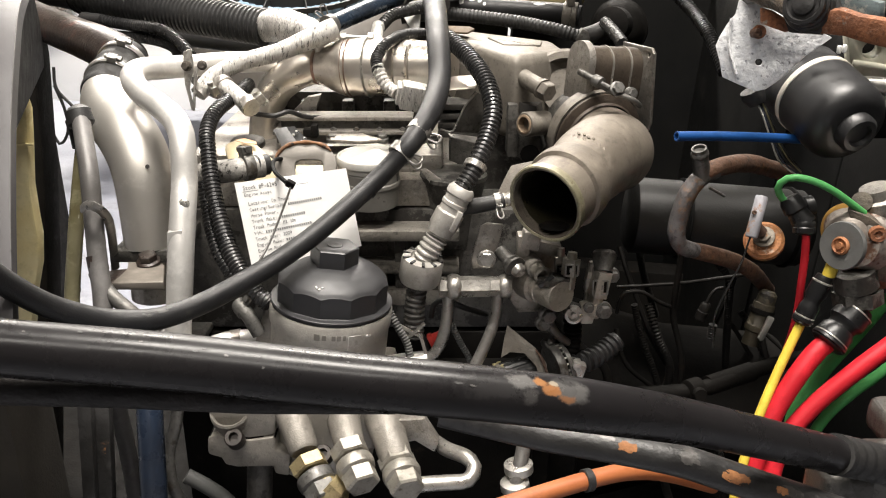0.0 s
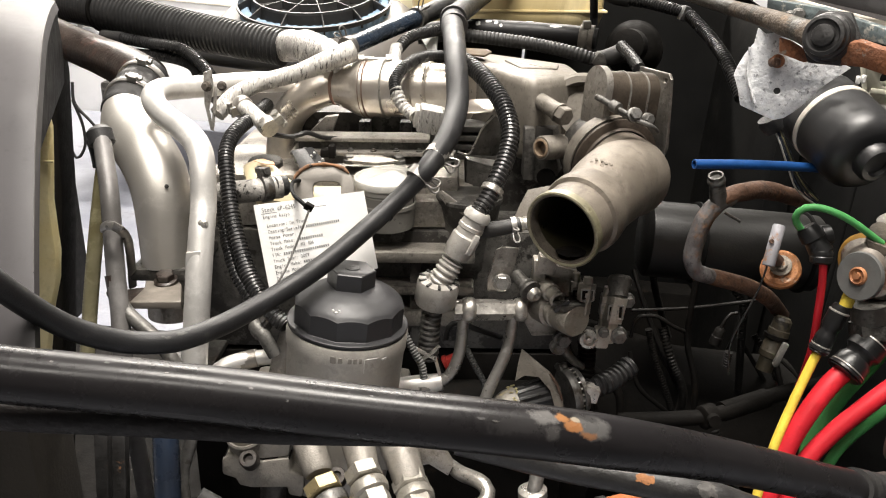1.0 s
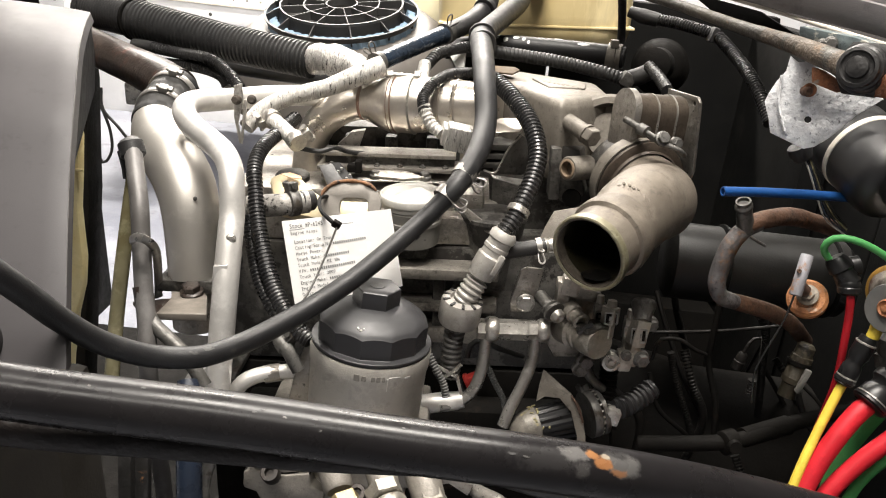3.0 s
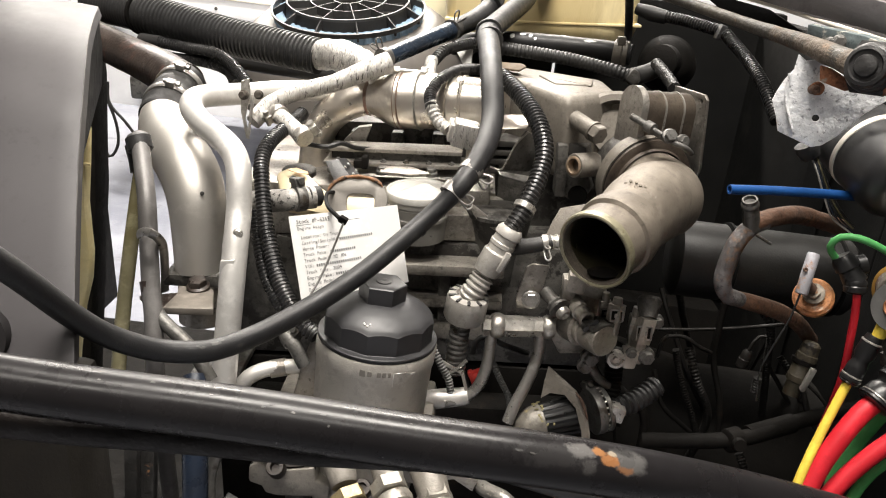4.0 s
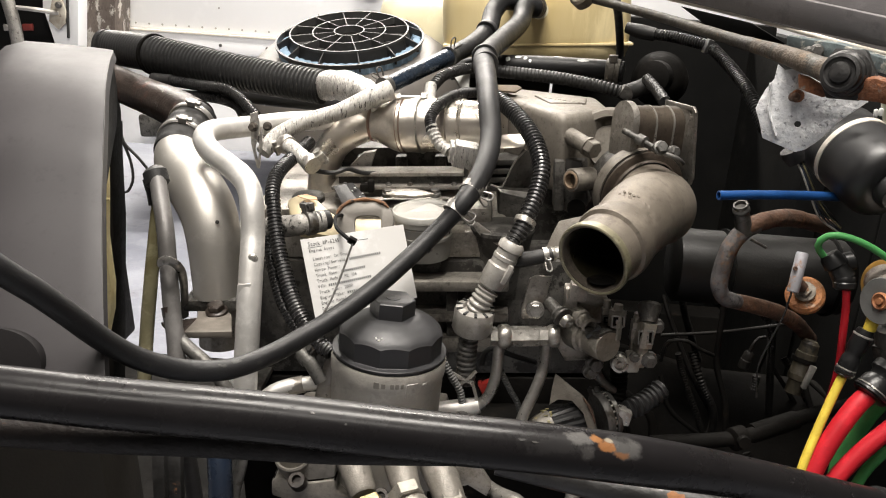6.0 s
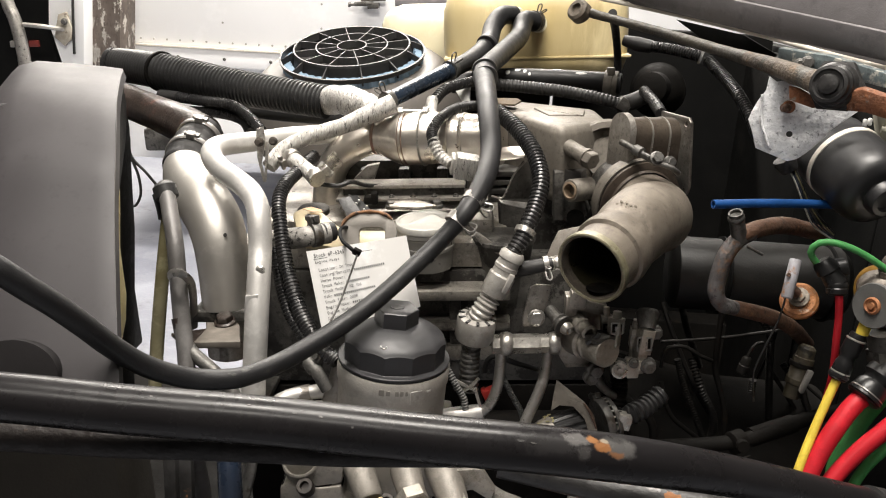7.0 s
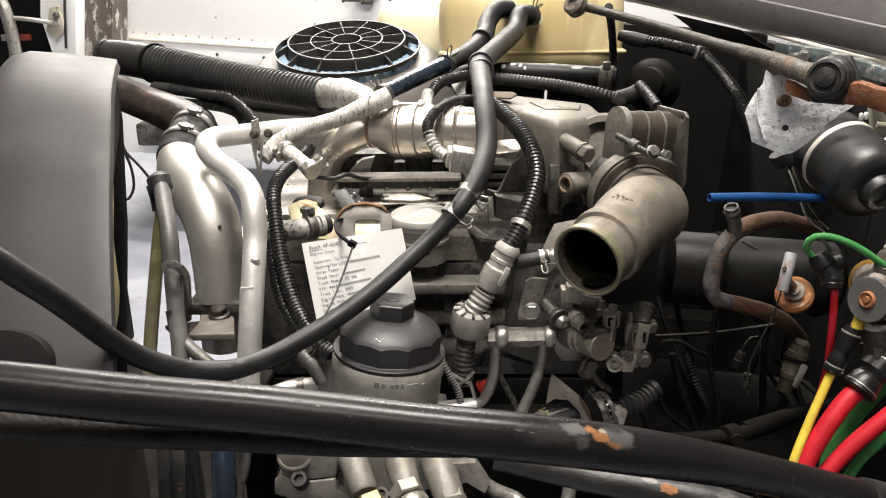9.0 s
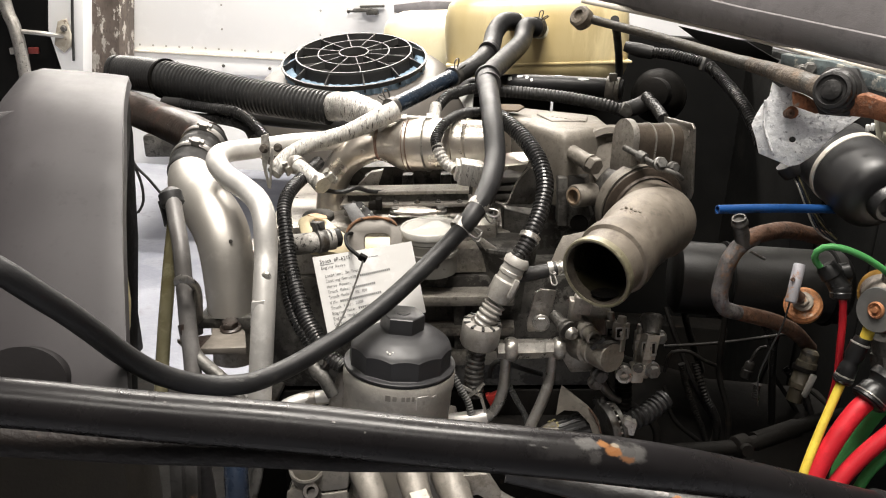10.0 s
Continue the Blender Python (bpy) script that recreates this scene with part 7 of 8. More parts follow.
part("lower_layer", slab([(-0.2435, 0.738, 1.0566), (-0.2450, 0.738, 1.0376), (-0.2313, 0.738, 1.0326), (-0.2280, 0.738, 1.0243), (-0.2151, 0.738, 1.0213), (-0.1779, 0.738, 1.0223), (-0.1767, 0.738, 1.0132), (-0.1619, 0.738, 1.0100), (-0.1587, 0.738, 1.0369), (-0.1734, 0.738, 1.0420), (-0.1744, 0.738, 1.0585), (-0.2007, 0.738, 1.0546), (-0.2237, 0.738, 1.0553), (-0.2290, 0.738, 1.0590), (-0.2333, 0.738, 1.0625)], 0.06, (), 0.003), BASE, base_c)
part("gasket_line", slab([(-0.2420, 0.741, 1.0590), (-0.2240, 0.741, 1.0545), (-0.1740, 0.741, 1.0575), (-0.1740, 0.741, 1.0535), (-0.2007, 0.741, 1.0505), (-0.2420, 0.741, 1.0540)], 0.05), GRIME_SHADE, base_c)
part("top_block", box_at((-0.238, 0.757, 1.03), (-0.055, 0.90, 1.081), 0.008), BASE, base_c)
part("pocket", turned((-0.2200, 0.752, 1.0760), toward((-0.2200, 0.752, 1.0760), (0, -0.55, 1), 1), [(-0.014, 0.0195), (0.009, 0.0205), (0.011, 0.0190), (0.009, 0.0165), (-0.004, 0.0150), (-0.004, 0)], 40), BASE, base_c)
# a dark slab holds the shade between the bosses in its colour
part("recess", slab([(-0.1529, 0.762, 1.0830), (-0.0857, 0.762, 1.0830), (-0.0885, 0.760, 1.0200), (-0.1567, 0.760, 1.0200)], 0.02), CAST_DARK, base_c, "recess between the bosses, its shade in the dark metal")
part("screw_ledge", slab([(-0.1420, 0.738, 1.0385), (-0.1020, 0.738, 1.0380), (-0.1040, 0.738, 1.0300), (-0.1390, 0.738, 1.0295)], 0.03, (), 0.002), BASE, base_c)
for a_, b_, w_ in (((-0.1434, 0.735, 1.0918), (-0.1439, 0.718, 1.0598), 0.0030), ((-0.0926, 0.735, 1.0900), (-0.0922, 0.716, 1.0667), 0.0045)):
    part("rib", slab([(a_[0] - w_, a_[1] + 0.02, a_[2]), (a_[0] + w_, a_[1] + 0.02, a_[2]), (b_[0] + w_, b_[1], b_[2]), (b_[0] - w_, b_[1], b_[2])], 0.02, (), 0.001), BASE, base_c)
part("drain_tube", tube([(-0.198, 0.770, 1.022), (-0.202, 0.770, 0.975), (-0.207, 0.770, 0.929)], 0.014, 20), CAST_DARK, base_c)
for p in ((-0.2128, 0.732, 1.0600), (-0.1229, 0.730, 1.0421)):
    part("socket_screw", turned(p, toward(p, (0, -0.8, 0.9), 1), [(-0.006, 0.0096), (0.008, 0.0096), (0.0095, 0.0086), (0.0095, 0.0050), (0.003, 0.0044), (0.003, 0)], 24), surface("brown_black_oxide", (0.035, 0.027, 0.022), (0.02, 0.017, 0.015), 0.45, 0.3, 60, 0.4), base_c, "dark socket screw")
for a_, b_, r_ in (((-0.1577, 0.752, 1.0820), (-0.1370, 0.710, 1.0540), 0.0150), ((-0.1040, 0.750, 1.0750), (-0.0905, 0.706, 1.0580), 0.0150), ((-0.0600, 0.750, 1.0660), (-0.0460, 0.708, 1.0500), 0.0165)):
    part("boss", turned(a_, b_, [(-0.01, r_ * 1.25), (0.02, r_ * 1.08), (0.046, r_), (0.049, r_ * 0.85), (0.049, 0)], 28), BASE, base_c)
ZINC = surface("dull_zinc_plate", (0.36, 0.34, 0.30), (0.25, 0.235, 0.205), 0.44, 0.7, 70, 0.4, 600, stain=(0.13, 0.10, 0.07), stain_at=0.64, stain_scale=50, speck=0.4)
for a_, b_, mt, nm in (((-0.138, 0.715, 1.047), (-0.118, 0.685, 1.028), BRASS, "tarnished brass fitting"), ((-0.096, 0.715, 1.063), (-0.079, 0.680, 1.048), ZINC, "zinc banjo bolt"), ((-0.048, 0.715, 1.050), (-0.036, 0.680, 1.042), ZINC, "zinc banjo bolt")):
    fit = thing("banjo_fitting", nm + " under the filter base", "fitting", a_, "filter base fittings")
    part("nut", hexagon(a_, b_, 0.019, 0.014), mt, fit)
    part("ring", turned(lerp(a_, b_, 0.38), b_, [(0, 0.013), (0.003, 0.0185), (0.008, 0.0195), (0.014, 0.0185), (0.018, 0.013)], 26), ZINC if mt is ZINC else STEEL_DARK, fit)
    part("head", hexagon(lerp(a_, b_, 0.78), b_, 0.0175, 0.016), ZINC if mt is ZINC else STEEL_DARK, fit)
solo("brass_elbow", merge(tube([(-0.126, 0.700, 1.040), (-0.117, 0.690, 1.028), (-0.104, 0.690, 1.014)], 0.015, 16), hexagon((-0.117, 0.690, 1.033), (-0.103, 0.685, 1.021), 0.02, 0.018)), BRASS, "dull brass elbow fitting under the filter base", "fitting")
ret = thing("oil_return_pipe", "bent zinc-plated oil return pipe", "pipe", (0.009, 0.720, 1.019))
part("tube", tube([(-0.028, 0.700, 1.028), (0.003, 0.705, 1.027), (0.025, 0.710, 1.026), (0.032, 0.720, 1.034), (0.024, 0.730, 1.040), (0.004, 0.750, 1.036), (-0.015, 0.780, 1.030)], 0.0080, 18), STEEL, ret)
part("lug", slab([(-0.049, 0.740, 1.077), (-0.019, 0.740, 1.079), (-0.004, 0.740, 1.052), (-0.009, 0.740, 1.039), (-0.029, 0.740, 1.053), (-0.042, 0.740, 1.050)], 0.012), CAST, ret)
drop = thing("dipstick_tube", "steel dipstick tube with a flanged nut", "pipe", (0.076, 0.700, 1.054))
part("tube", tube([(0.085, 0.720, 1.106), (0.081, 0.710, 1.073), (0.073, 0.690, 1.041), (0.067, 0.680, 1.015)], 0.0073, 16), STEEL_DARK, drop)
for py in (0, 1):
    p = ((0.075, 0.700, 1.050), (0.071, 0.690, 1.036))[py]
    part("flange", turned(p, toward(p, (-0.1, 0.05, 1), 1), [(-0.006, 0.008), (-0.005, 0.0145), (0.003, 0.0145), (0.005, 0.010)], 22), STEEL, drop)
solo("grey_drain_hose", tube([(-0.2927, 0.8, 0.9662), (-0.2736, 0.8, 0.9536), (-0.2539, 0.8, 0.937), (-0.2384, 0.8, 0.9168)], 0.0085, 16), GREY_RUBBER, "dull grey drain hose below the filter base", "hose")
orange = thing("orange_conduit", "orange rubber hose held by a black clip", "hose", (0.136, 0.660, 1.063))
part("tube", tube([(0.039, 0.620, 1.059), (0.081, 0.635, 1.063), (0.136, 0.660, 1.063), (0.178, 0.680, 1.058), (0.229, 0.720, 1.027), (0.301, 0.780, 0.967)], 0.0085, 18), ORANGE, orange)
part("clip", band((0.136, 0.660, 1.063), (0.148, 0.665, 1.062), 0.0091, 0.008), PLASTIC, orange)

# ---- tanks and air cleaner beyond the engine ----
tank = thing("coolant_tank", "amber translucent coolant expansion tank", "tank", (0.093, 1.620, 1.402))
bx0, bx1 = -0.024, 0.245
z0, z1 = 1.385, 1.582
body = block(bx1 - bx0 + 0.09, 0.30, z1 - z0, 0.075, Matrix.Translation(((bx0 + bx1) / 2 - 0.02, 1.72, (z0 + z1) / 2)), 5)
part("shell", body, TANK, tank, sharp=60)
part("seam", block(bx1 - bx0 + 0.085, 0.302, 0.005, 0.002, Matrix.Translation(((bx0 + bx1) / 2 - 0.02, 1.72, 1.444))), TANK, tank)
part("side_lobe", block(0.24, 0.20, 0.15, 0.06, Matrix.Translation((-0.115, 1.900, 1.462)), 5), TANK_PALE, tank, "paler side chamber", 60)
part("filler_neck", turned((0.045, 1.700, 1.584), toward((0.045, 1.700, 1.584), (0, 0, 1), 1), [(-0.02, 0.05), (0.0, 0.05), (0.002, 0.056), (0.03, 0.056), (0.034, 0.05), (0.034, 0)], 32), PLASTIC, tank, "black screw cap")
for p in ((0.050, 1.550, 1.522), (0.089, 1.550, 1.509)):
    part("spout", turned(p, toward(p, (0, 1, 0), 1), [(-0.03, 0.016), (0.06, 0.017)], 18), TANK_PALE, tank)
cleaner = thing("air_cleaner", "air cleaner with a black spoked grille over blue filter pleats", "air cleaner", (-0.271, 1.620, 1.407))
AC = Vector((-0.269, 1.620, 1.466))
AN = AC + Vector((0.0, -0.27, 1.0))
part("dome", turned(AC, AN, [(-0.16, 0.225), (-0.09, 0.215), (-0.06, 0.198), (-0.038, 0.172), (-0.032, 0.15), (-0.036, 0)], 56), surface("grey_brown_plastic", (0.13, 0.118, 0.106), (0.10, 0.092, 0.084), 0.45, 0, 12, 0.2, 500), cleaner, "grey-brown plastic dome")
part("pleats", turned(AC, AN, [(-0.04, 0.140), (-0.020, 0.139), (-0.014, 0.126), (-0.04, 0.116)], 96, (48, 0.03)), FILTER_WOOL, cleaner)
# the deep shade behind the grille is put into a near-black disc
part("inner_well", turned(AC, AN, [(-0.031, 0.118), (-0.029, 0.112), (-0.014, 0.110), (-0.014, 0)], 48), GRIME_SHADE, cleaner)
GM = axis(AC, AN)
# greyer copy of the black plastic: the ribs' lit edges are its colour
LIT_RIB = surface("lit_black_plastic_rib", (0.075, 0.074, 0.073), (0.05, 0.05, 0.05), 0.45, 0.0, 60, 0.1)
grille = part("grille_rim", moved(lathe([(-0.020, 0.141), (-0.012, 0.1445), (-0.010, 0.1445), (-0.010, 0.1405), (-0.020, 0.138), (-0.020, 0.141)], 64, None, False), GM), PLASTIC, cleaner, sharp=20)
part("basket_wall", moved(lathe([(-0.030, 0.1185), (0.004, 0.1145), (0.005, 0.1135), (0.004, 0.1120), (-0.028, 0.1150)], 64, None, False), GM), PLASTIC, grille, sharp=20)
for r, w_ in ((0.0285, 0.0012), (0.0700, 0.0011), (0.1135, 0.0014)):
    part("ring", moved(lathe([(-0.010, r - w_), (0.0055, r - w_), (0.0055, r + w_), (-0.010, r + w_)], 64, None, False), GM), LIT_RIB, grille, sharp=20)
for k in range(12):
    part("spoke", block(0.084, 0.0020, 0.014, 0.0005, GM @ pose(0, 0, 0, 0, 0, 30 * k + 14) @ pose(0.0710, 0, -0.002), 1), LIT_RIB, grille)
# near-black too, for the shade inside the grille
part("hub", moved(lathe([(-0.010, 0.027), (-0.008, 0.025), (-0.008, 0)], 28), GM), GRIME_SHADE, grille)
for k in range(12):
    part("fin", slab([tuple((GM @ pose(0, 0, 0, 0, 0, 30 * k + 14)) @ Vector(v)) for v in ((0.1125, 0, 0.004), (0.141, 0, -0.010), (0.141, 0, -0.026), (0.1125, 0, -0.030))], 0.0028), PLASTIC, grille)

RUST_SOOT = surface("chipped_black_rail", (0.010, 0.010, 0.0105), (0.014, 0.0135, 0.013), 0.45, 0.0, 60, 0.3, 500, stain=(0.30, 0.29, 0.28), stain_at=0.72, stain_scale=45, gloss=0.25)
rail = thing("tank_rail", "black tube with chipped white paint and a steel clip", "tube", (0.104, 1.360, 1.429))
RAIL = [(-0.066, 1.360, 1.424), (0.010, 1.360, 1.431), (0.085, 1.350, 1.430), (0.175, 1.330, 1.426), (0.210, 1.320, 1.423)]
part("tube", tube(RAIL, 0.0165, 24), RUST_SOOT, rail)
for k, (x_, hi_, la_, lc_) in enumerate(((0.031, 0.25, 0.008, 0.009), (0.045, 0.5, 0.010, 0.006), (0.058, 0.4, 0.006, 0.007), (0.064, 0.1, 0.005, 0.006), (0.108, 0.75, 0.014, 0.004), (0.147, 0.4, 0.020, 0.006))):
    part("paint_fleck", skin_patch(RAIL, 0.0165, x_, hi_, la_, lc_, 20 + k, 0.0004, 0.3), PALE_TUBE, rail)
part("clip", merge(band(lerp(RAIL[-2], RAIL[-1], 0.45), RAIL[-1], 0.0185, 0.013), band(lerp(RAIL[-2], RAIL[-1], 0.75), RAIL[-1], 0.0180, 0.008), block(0.012, 0.014, 0.012, 0.002, Matrix.Translation(lerp(RAIL[-2], RAIL[-1], 0.5)) @ pose(0, -0.010, 0.020))), EGR, rail, "dull steel clip")
part("hose_end", tube([(0.196, 1.250, 1.399), (0.219, 1.240, 1.407), (0.236, 1.240, 1.416)], [0.012, 0.013, 0.012], 16), RUBBER, rail)
valve = solo("white_bracket", slab([(-0.054, 1.200, 1.447), (-0.031, 1.200, 1.441), (-0.033, 1.180, 1.420), (-0.042, 1.180, 1.416), (-0.055, 1.200, 1.435)], 0.006), PALE_TUBE, "torn white label bracket beside the hose", "bracket")
boost = thing("brake_booster", "round brake booster, the cowl's shadow put into its black", "booster", (0.311, 1.500, 1.402))
# the cowl's shadow is put into the drum's near-black colour
part("drum", turned((0.335, 1.620, 1.371), (0.281, 1.450, 1.399), [(0, 0.050), (0.05, 0.052), (0.055, 0.048), (0.08, 0.046), (0.095, 0.036), (0.105, 0.022), (0.110, 0)], 40), GRIME_SHADE, boost)
part("boss", turned((0.300, 1.500, 1.392), (0.281, 1.450, 1.399), [(0, 0.030), (0.04, 0.028), (0.045, 0.018), (0.045, 0)], 24), GRIME_SHADE, boost)
stubl = loom("short ribbed loom beside the actuator plate", [(0.229, 1.220, 1.424), (0.232, 1.160, 1.416), (0.231, 1.100, 1.409)], 0.0085, 0.005)
part("clip", block(0.02, 0.02, 0.02, 0.004, Matrix.Translation((0.203, 1.240, 1.402)) @ pose(0, 0, 0, 0, 30, 0)), STEEL_DARK, stubl)
solo("bay_hose", tube([(0.173, 1.190, 1.539), (0.195, 1.300, 1.507), (0.215, 1.400, 1.463), (0.221, 1.420, 1.403)], 0.0065, 12), RUBBER, "thin black hose hanging beside the tank", "hose")

# ---- cowl, hinge and galvanised plate ----
cowl = thing("cab_cowl", "grey painted cowl panel edged with cream trim", "panel", (0.316, 0.980, 1.544))
part("panel", slab([(0.148, 1.300, 1.565), (0.328, 1.080, 1.519), (0.455, 0.860, 1.482), (0.505, 0.860, 1.596), (0.370, 1.080, 1.668), (0.145, 1.300, 1.657)], 0.02), COWL, cowl)
part("trim", tube([(0.138, 1.290, 1.565), (0.246, 1.180, 1.540), (0.325, 1.070, 1.519), (0.389, 0.970, 1.499), (0.451, 0.850, 1.481)], [0.0045, 0.0040, 0.0034, 0.003, 0.003], 10, flat=0.7), CREAM, cowl, "cream trim strip")
part("flange", slab([(0.146, 1.285, 1.570), (0.323, 1.065, 1.525), (0.447, 0.845, 1.487), (0.440, 0.840, 1.517), (0.318, 1.060, 1.560), (0.144, 1.280, 1.608)], 0.006, (), 0.003), COWL, cowl)

part("gusset", slab([(0.263, 1.200, 1.529), (0.335, 1.100, 1.511), (0.359, 1.050, 1.491), (0.350, 1.060, 1.474), (0.312, 1.120, 1.486)], 0.006), DARK_PAINT, cowl)
weather = thing("cowl_bracket", "weathered teal-grey metal bracket under the cowl", "bracket", (0.364, 0.920, 1.496))
part("plate", slab([(0.333, 0.960, 1.506), (0.373, 0.910, 1.500), (0.427, 0.850, 1.481), (0.429, 0.850, 1.467), (0.383, 0.900, 1.479), (0.334, 0.960, 1.492)], 0.012), TEAL, weather)
for p in ((0.355, 0.925, 1.492), (0.349, 0.930, 1.489)):
    part("bolt", bolt_shape(p, toward(p, (-0.2, -1, 0.1), 1), 0.006), STEEL_DARK, weather)

hinge = thing("hood_hinge_rod", "rust-pitted steel hinge rod with a ringed pivot bolt", "hinge", (0.293, 1.000, 1.493))
part("rod", tube([(0.127, 1.240, 1.544), (0.167, 1.180, 1.533), (0.226, 1.080, 1.517), (0.277, 0.970, 1.501), (0.305, 0.890, 1.493), (0.327, 0.810, 1.483)], [0.0070, 0.0062, 0.0064, 0.0072, 0.0092, 0.0122], 22, 0.004, wob=0.07), surface("olive_brown_rod", (0.044, 0.038, 0.028), (0.022, 0.019, 0.015), 0.55, 0.15, 60, 0.9, 300, stain=(0.20, 0.115, 0.060), stain_at=0.63, stain_scale=34, speck=0.7, relief=0.0008, soft=0.1), hinge)
part("rusted_end", tube([(0.290, 0.934, 1.4972), (0.305, 0.890, 1.493), (0.316, 0.850, 1.488), (0.327, 0.810, 1.483)], [0.0080, 0.0094, 0.0108, 0.0124], 22, 0.004, wob=0.06), surface("rust_crusted_end", (0.105, 0.078, 0.054), (0.045, 0.036, 0.028), 0.7, 0.0, 60, 1.0, 300, stain=(0.40, 0.21, 0.10), stain_at=0.60, stain_scale=60, speck=0.7, relief=0.0014, soft=0.1), hinge, "crusted rusty end")
part("eye", turned((0.131, 1.220, 1.540), (0.110, 1.200, 1.558), [(-0.010, 0.011), (-0.004, 0.0165), (0.010, 0.0165), (0.013, 0.013), (0.013, 0.008), (0.008, 0.007), (0.008, 0)], 28), RUST_ROD, hinge)
H0, H1 = Vector((0.337, 0.800, 1.482)), Vector((0.293, 0.745, 1.495))
part("pivot", turned(H0, H1, [(-0.012, 0.0235), (0.0, 0.0235), (0.004, 0.0225), (0.006, 0.0205), (0.012, 0.0205), (0.014, 0.0185), (0.020, 0.018), (0.021, 0.0150), (0.019, 0.0135), (0.019, 0.0105), (0.022, 0.0095), (0.023, 0.006), (0.023, 0)], 36), GREY_PIPE, hinge, "dark ringed pivot bolt")
part("pivot_washer", hexagon(lerp(H0, H1, -0.15), H1, 0.0275, 0.012), RUBBER, hinge)
part("rust_bracket", slab([(0.307, 0.845, 1.477), (0.317, 0.840, 1.475), (0.337, 0.815, 1.461), (0.327, 0.825, 1.456), (0.311, 0.845, 1.462)], 0.005), RUST, hinge, "flaking orange rust bracket")
part("arm", slab([(0.330, 0.800, 1.463), (0.345, 0.790, 1.479), (0.354, 0.775, 1.482), (0.364, 0.760, 1.477), (0.392, 0.730, 1.474), (0.396, 0.730, 1.446), (0.382, 0.745, 1.451), (0.373, 0.760, 1.454), (0.360, 0.775, 1.458), (0.347, 0.790, 1.458)], 0.012, (), 0.004), RUST, hinge, "rusty hinge arm")

galv = thing("galvanised_plate", "spangled galvanised steel mounting plate with two holes", "plate", (0.325, 0.870, 1.438))
part("plate", slab([(0.299, 0.880, 1.483), (0.307, 0.878, 1.477), (0.317, 0.870, 1.480), (0.381, 0.840, 1.449), (0.360, 0.845, 1.431), (0.344, 0.855, 1.408), (0.338, 0.857, 1.402), (0.330, 0.860, 1.395), (0.322, 0.865, 1.392), (0.296, 0.872, 1.402), (0.289, 0.875, 1.405), (0.285, 0.877, 1.421), (0.280, 0.880, 1.436), (0.283, 0.880, 1.445), (0.289, 0.880, 1.457), (0.297, 0.880, 1.468)], 0.004, [((0.320, 0.862, 1.422), 0.0035)]), GALV, galv)
part("rivet", turned((0.314, 0.861, 1.451), toward((0.314, 0.861, 1.451), (0.05, -1, 0.1), 1), [(-0.006, 0.0050), (0.002, 0.0050), (0.003, 0.004), (0.003, 0.002), (0.001, 0)], 18), SCAB, galv, "rusty rivet")
part("rivet_washer", turned((0.317, 0.862, 1.452), toward((0.317, 0.862, 1.452), (0.05, -1, 0.1), 1), [(-0.002, 0.0070), (0.001, 0.0066), (0.001, 0)], 18), RUST, galv)
part("fold", tube([(0.292, 0.876, 1.464), (0.292, 0.874, 1.437), (0.301, 0.868, 1.409)], 0.003, 8, flat=0.5), GALV, galv)

PALE_GREY = surface("greyish_white_paint", (0.36, 0.35, 0.32), (0.27, 0.26, 0.24), 0.5, 0.0, 60, 0.2)
MOTOR = surface("satin_black_motor", (0.017, 0.017, 0.018), (0.022, 0.022, 0.0225), 0.40, 0.0, 40, 0.2, 700, stain=(0.06, 0.058, 0.055), stain_at=0.66, stain_scale=30, dents=0.15, gloss=0.55)
drum = thing("wiper_motor", "satin black drum motor with a pale painted ring", "motor", (0.387, 0.860, 1.373))
RC = Vector((0.394, 0.885, 1.384))
NC = RC + Vector((0.219, -0.916, -0.33))
D0, D1 = RC - (NC - RC).normalized() * 0.034, NC
part("can", turned(D0, D1, [(0.0, 0.038), (0.004, 0.0430), (0.028, 0.0438), (0.080, 0.0432), (0.090, 0.0415), (0.098, 0.036), (0.101, 0.026), (0.101, 0)], 56), MOTOR, drum, sharp=50)
part("ring", turned(D0, D1, [(0.030, 0.0432), (0.031, 0.0445), (0.037, 0.0445), (0.038, 0.0432)], 56), CREAM, drum, "pale painted ring")
part("nose", turned(D0, D1, [(0.098, 0.020), (0.110, 0.020), (0.114, 0.017), (0.114, 0.012), (0.109, 0.011), (0.109, 0)], 30), MOTOR, drum)
part("label", merge(*[block(0.004, 0.004, 0.008, 0.001, Matrix.Translation(p), 1) for p in ((0.385, 0.830, 1.439), (0.390, 0.830, 1.440))]), PALE_TUBE, drum)
wires = thing("motor_wires", "thin white, blue and black motor wires", "wire", (0.351, 0.900, 1.350))
for k, mt in enumerate((PALE_GREY, DARK_BLUE, RUBBER, CLEAR_TUBE, RUBBER)):
    part("wire", tube([Vector((0.332, 0.900, 1.385)) + Vector((0.002 * k, 0.002, 0)), Vector((0.342, 0.890, 1.363)) + Vector((0.002 * k, 0.001 * k, 0)), Vector((0.354, 0.885, 1.334)) + Vector((0.0024 * k, 0, 0)), Vector((0.365, 0.880, 1.312)) + Vector((0.003 * k, 0, 0.001 * k)), Vector((0.385, 0.870, 1.298)) + Vector((0.0, 0, 0.002 * k))], 0.0010, 8), mt, wires)
part("grommet", turned((0.330, 0.900, 1.387), (0.336, 0.900, 1.377), [(0, 0.012), (0.006, 0.013), (0.016, 0.010), (0.016, 0)], 16), RUBBER, wires)

side_p = thing("door_pillar", "pale cream painted pillar behind the motor", "pillar", (0.503, 1.000, 1.402))
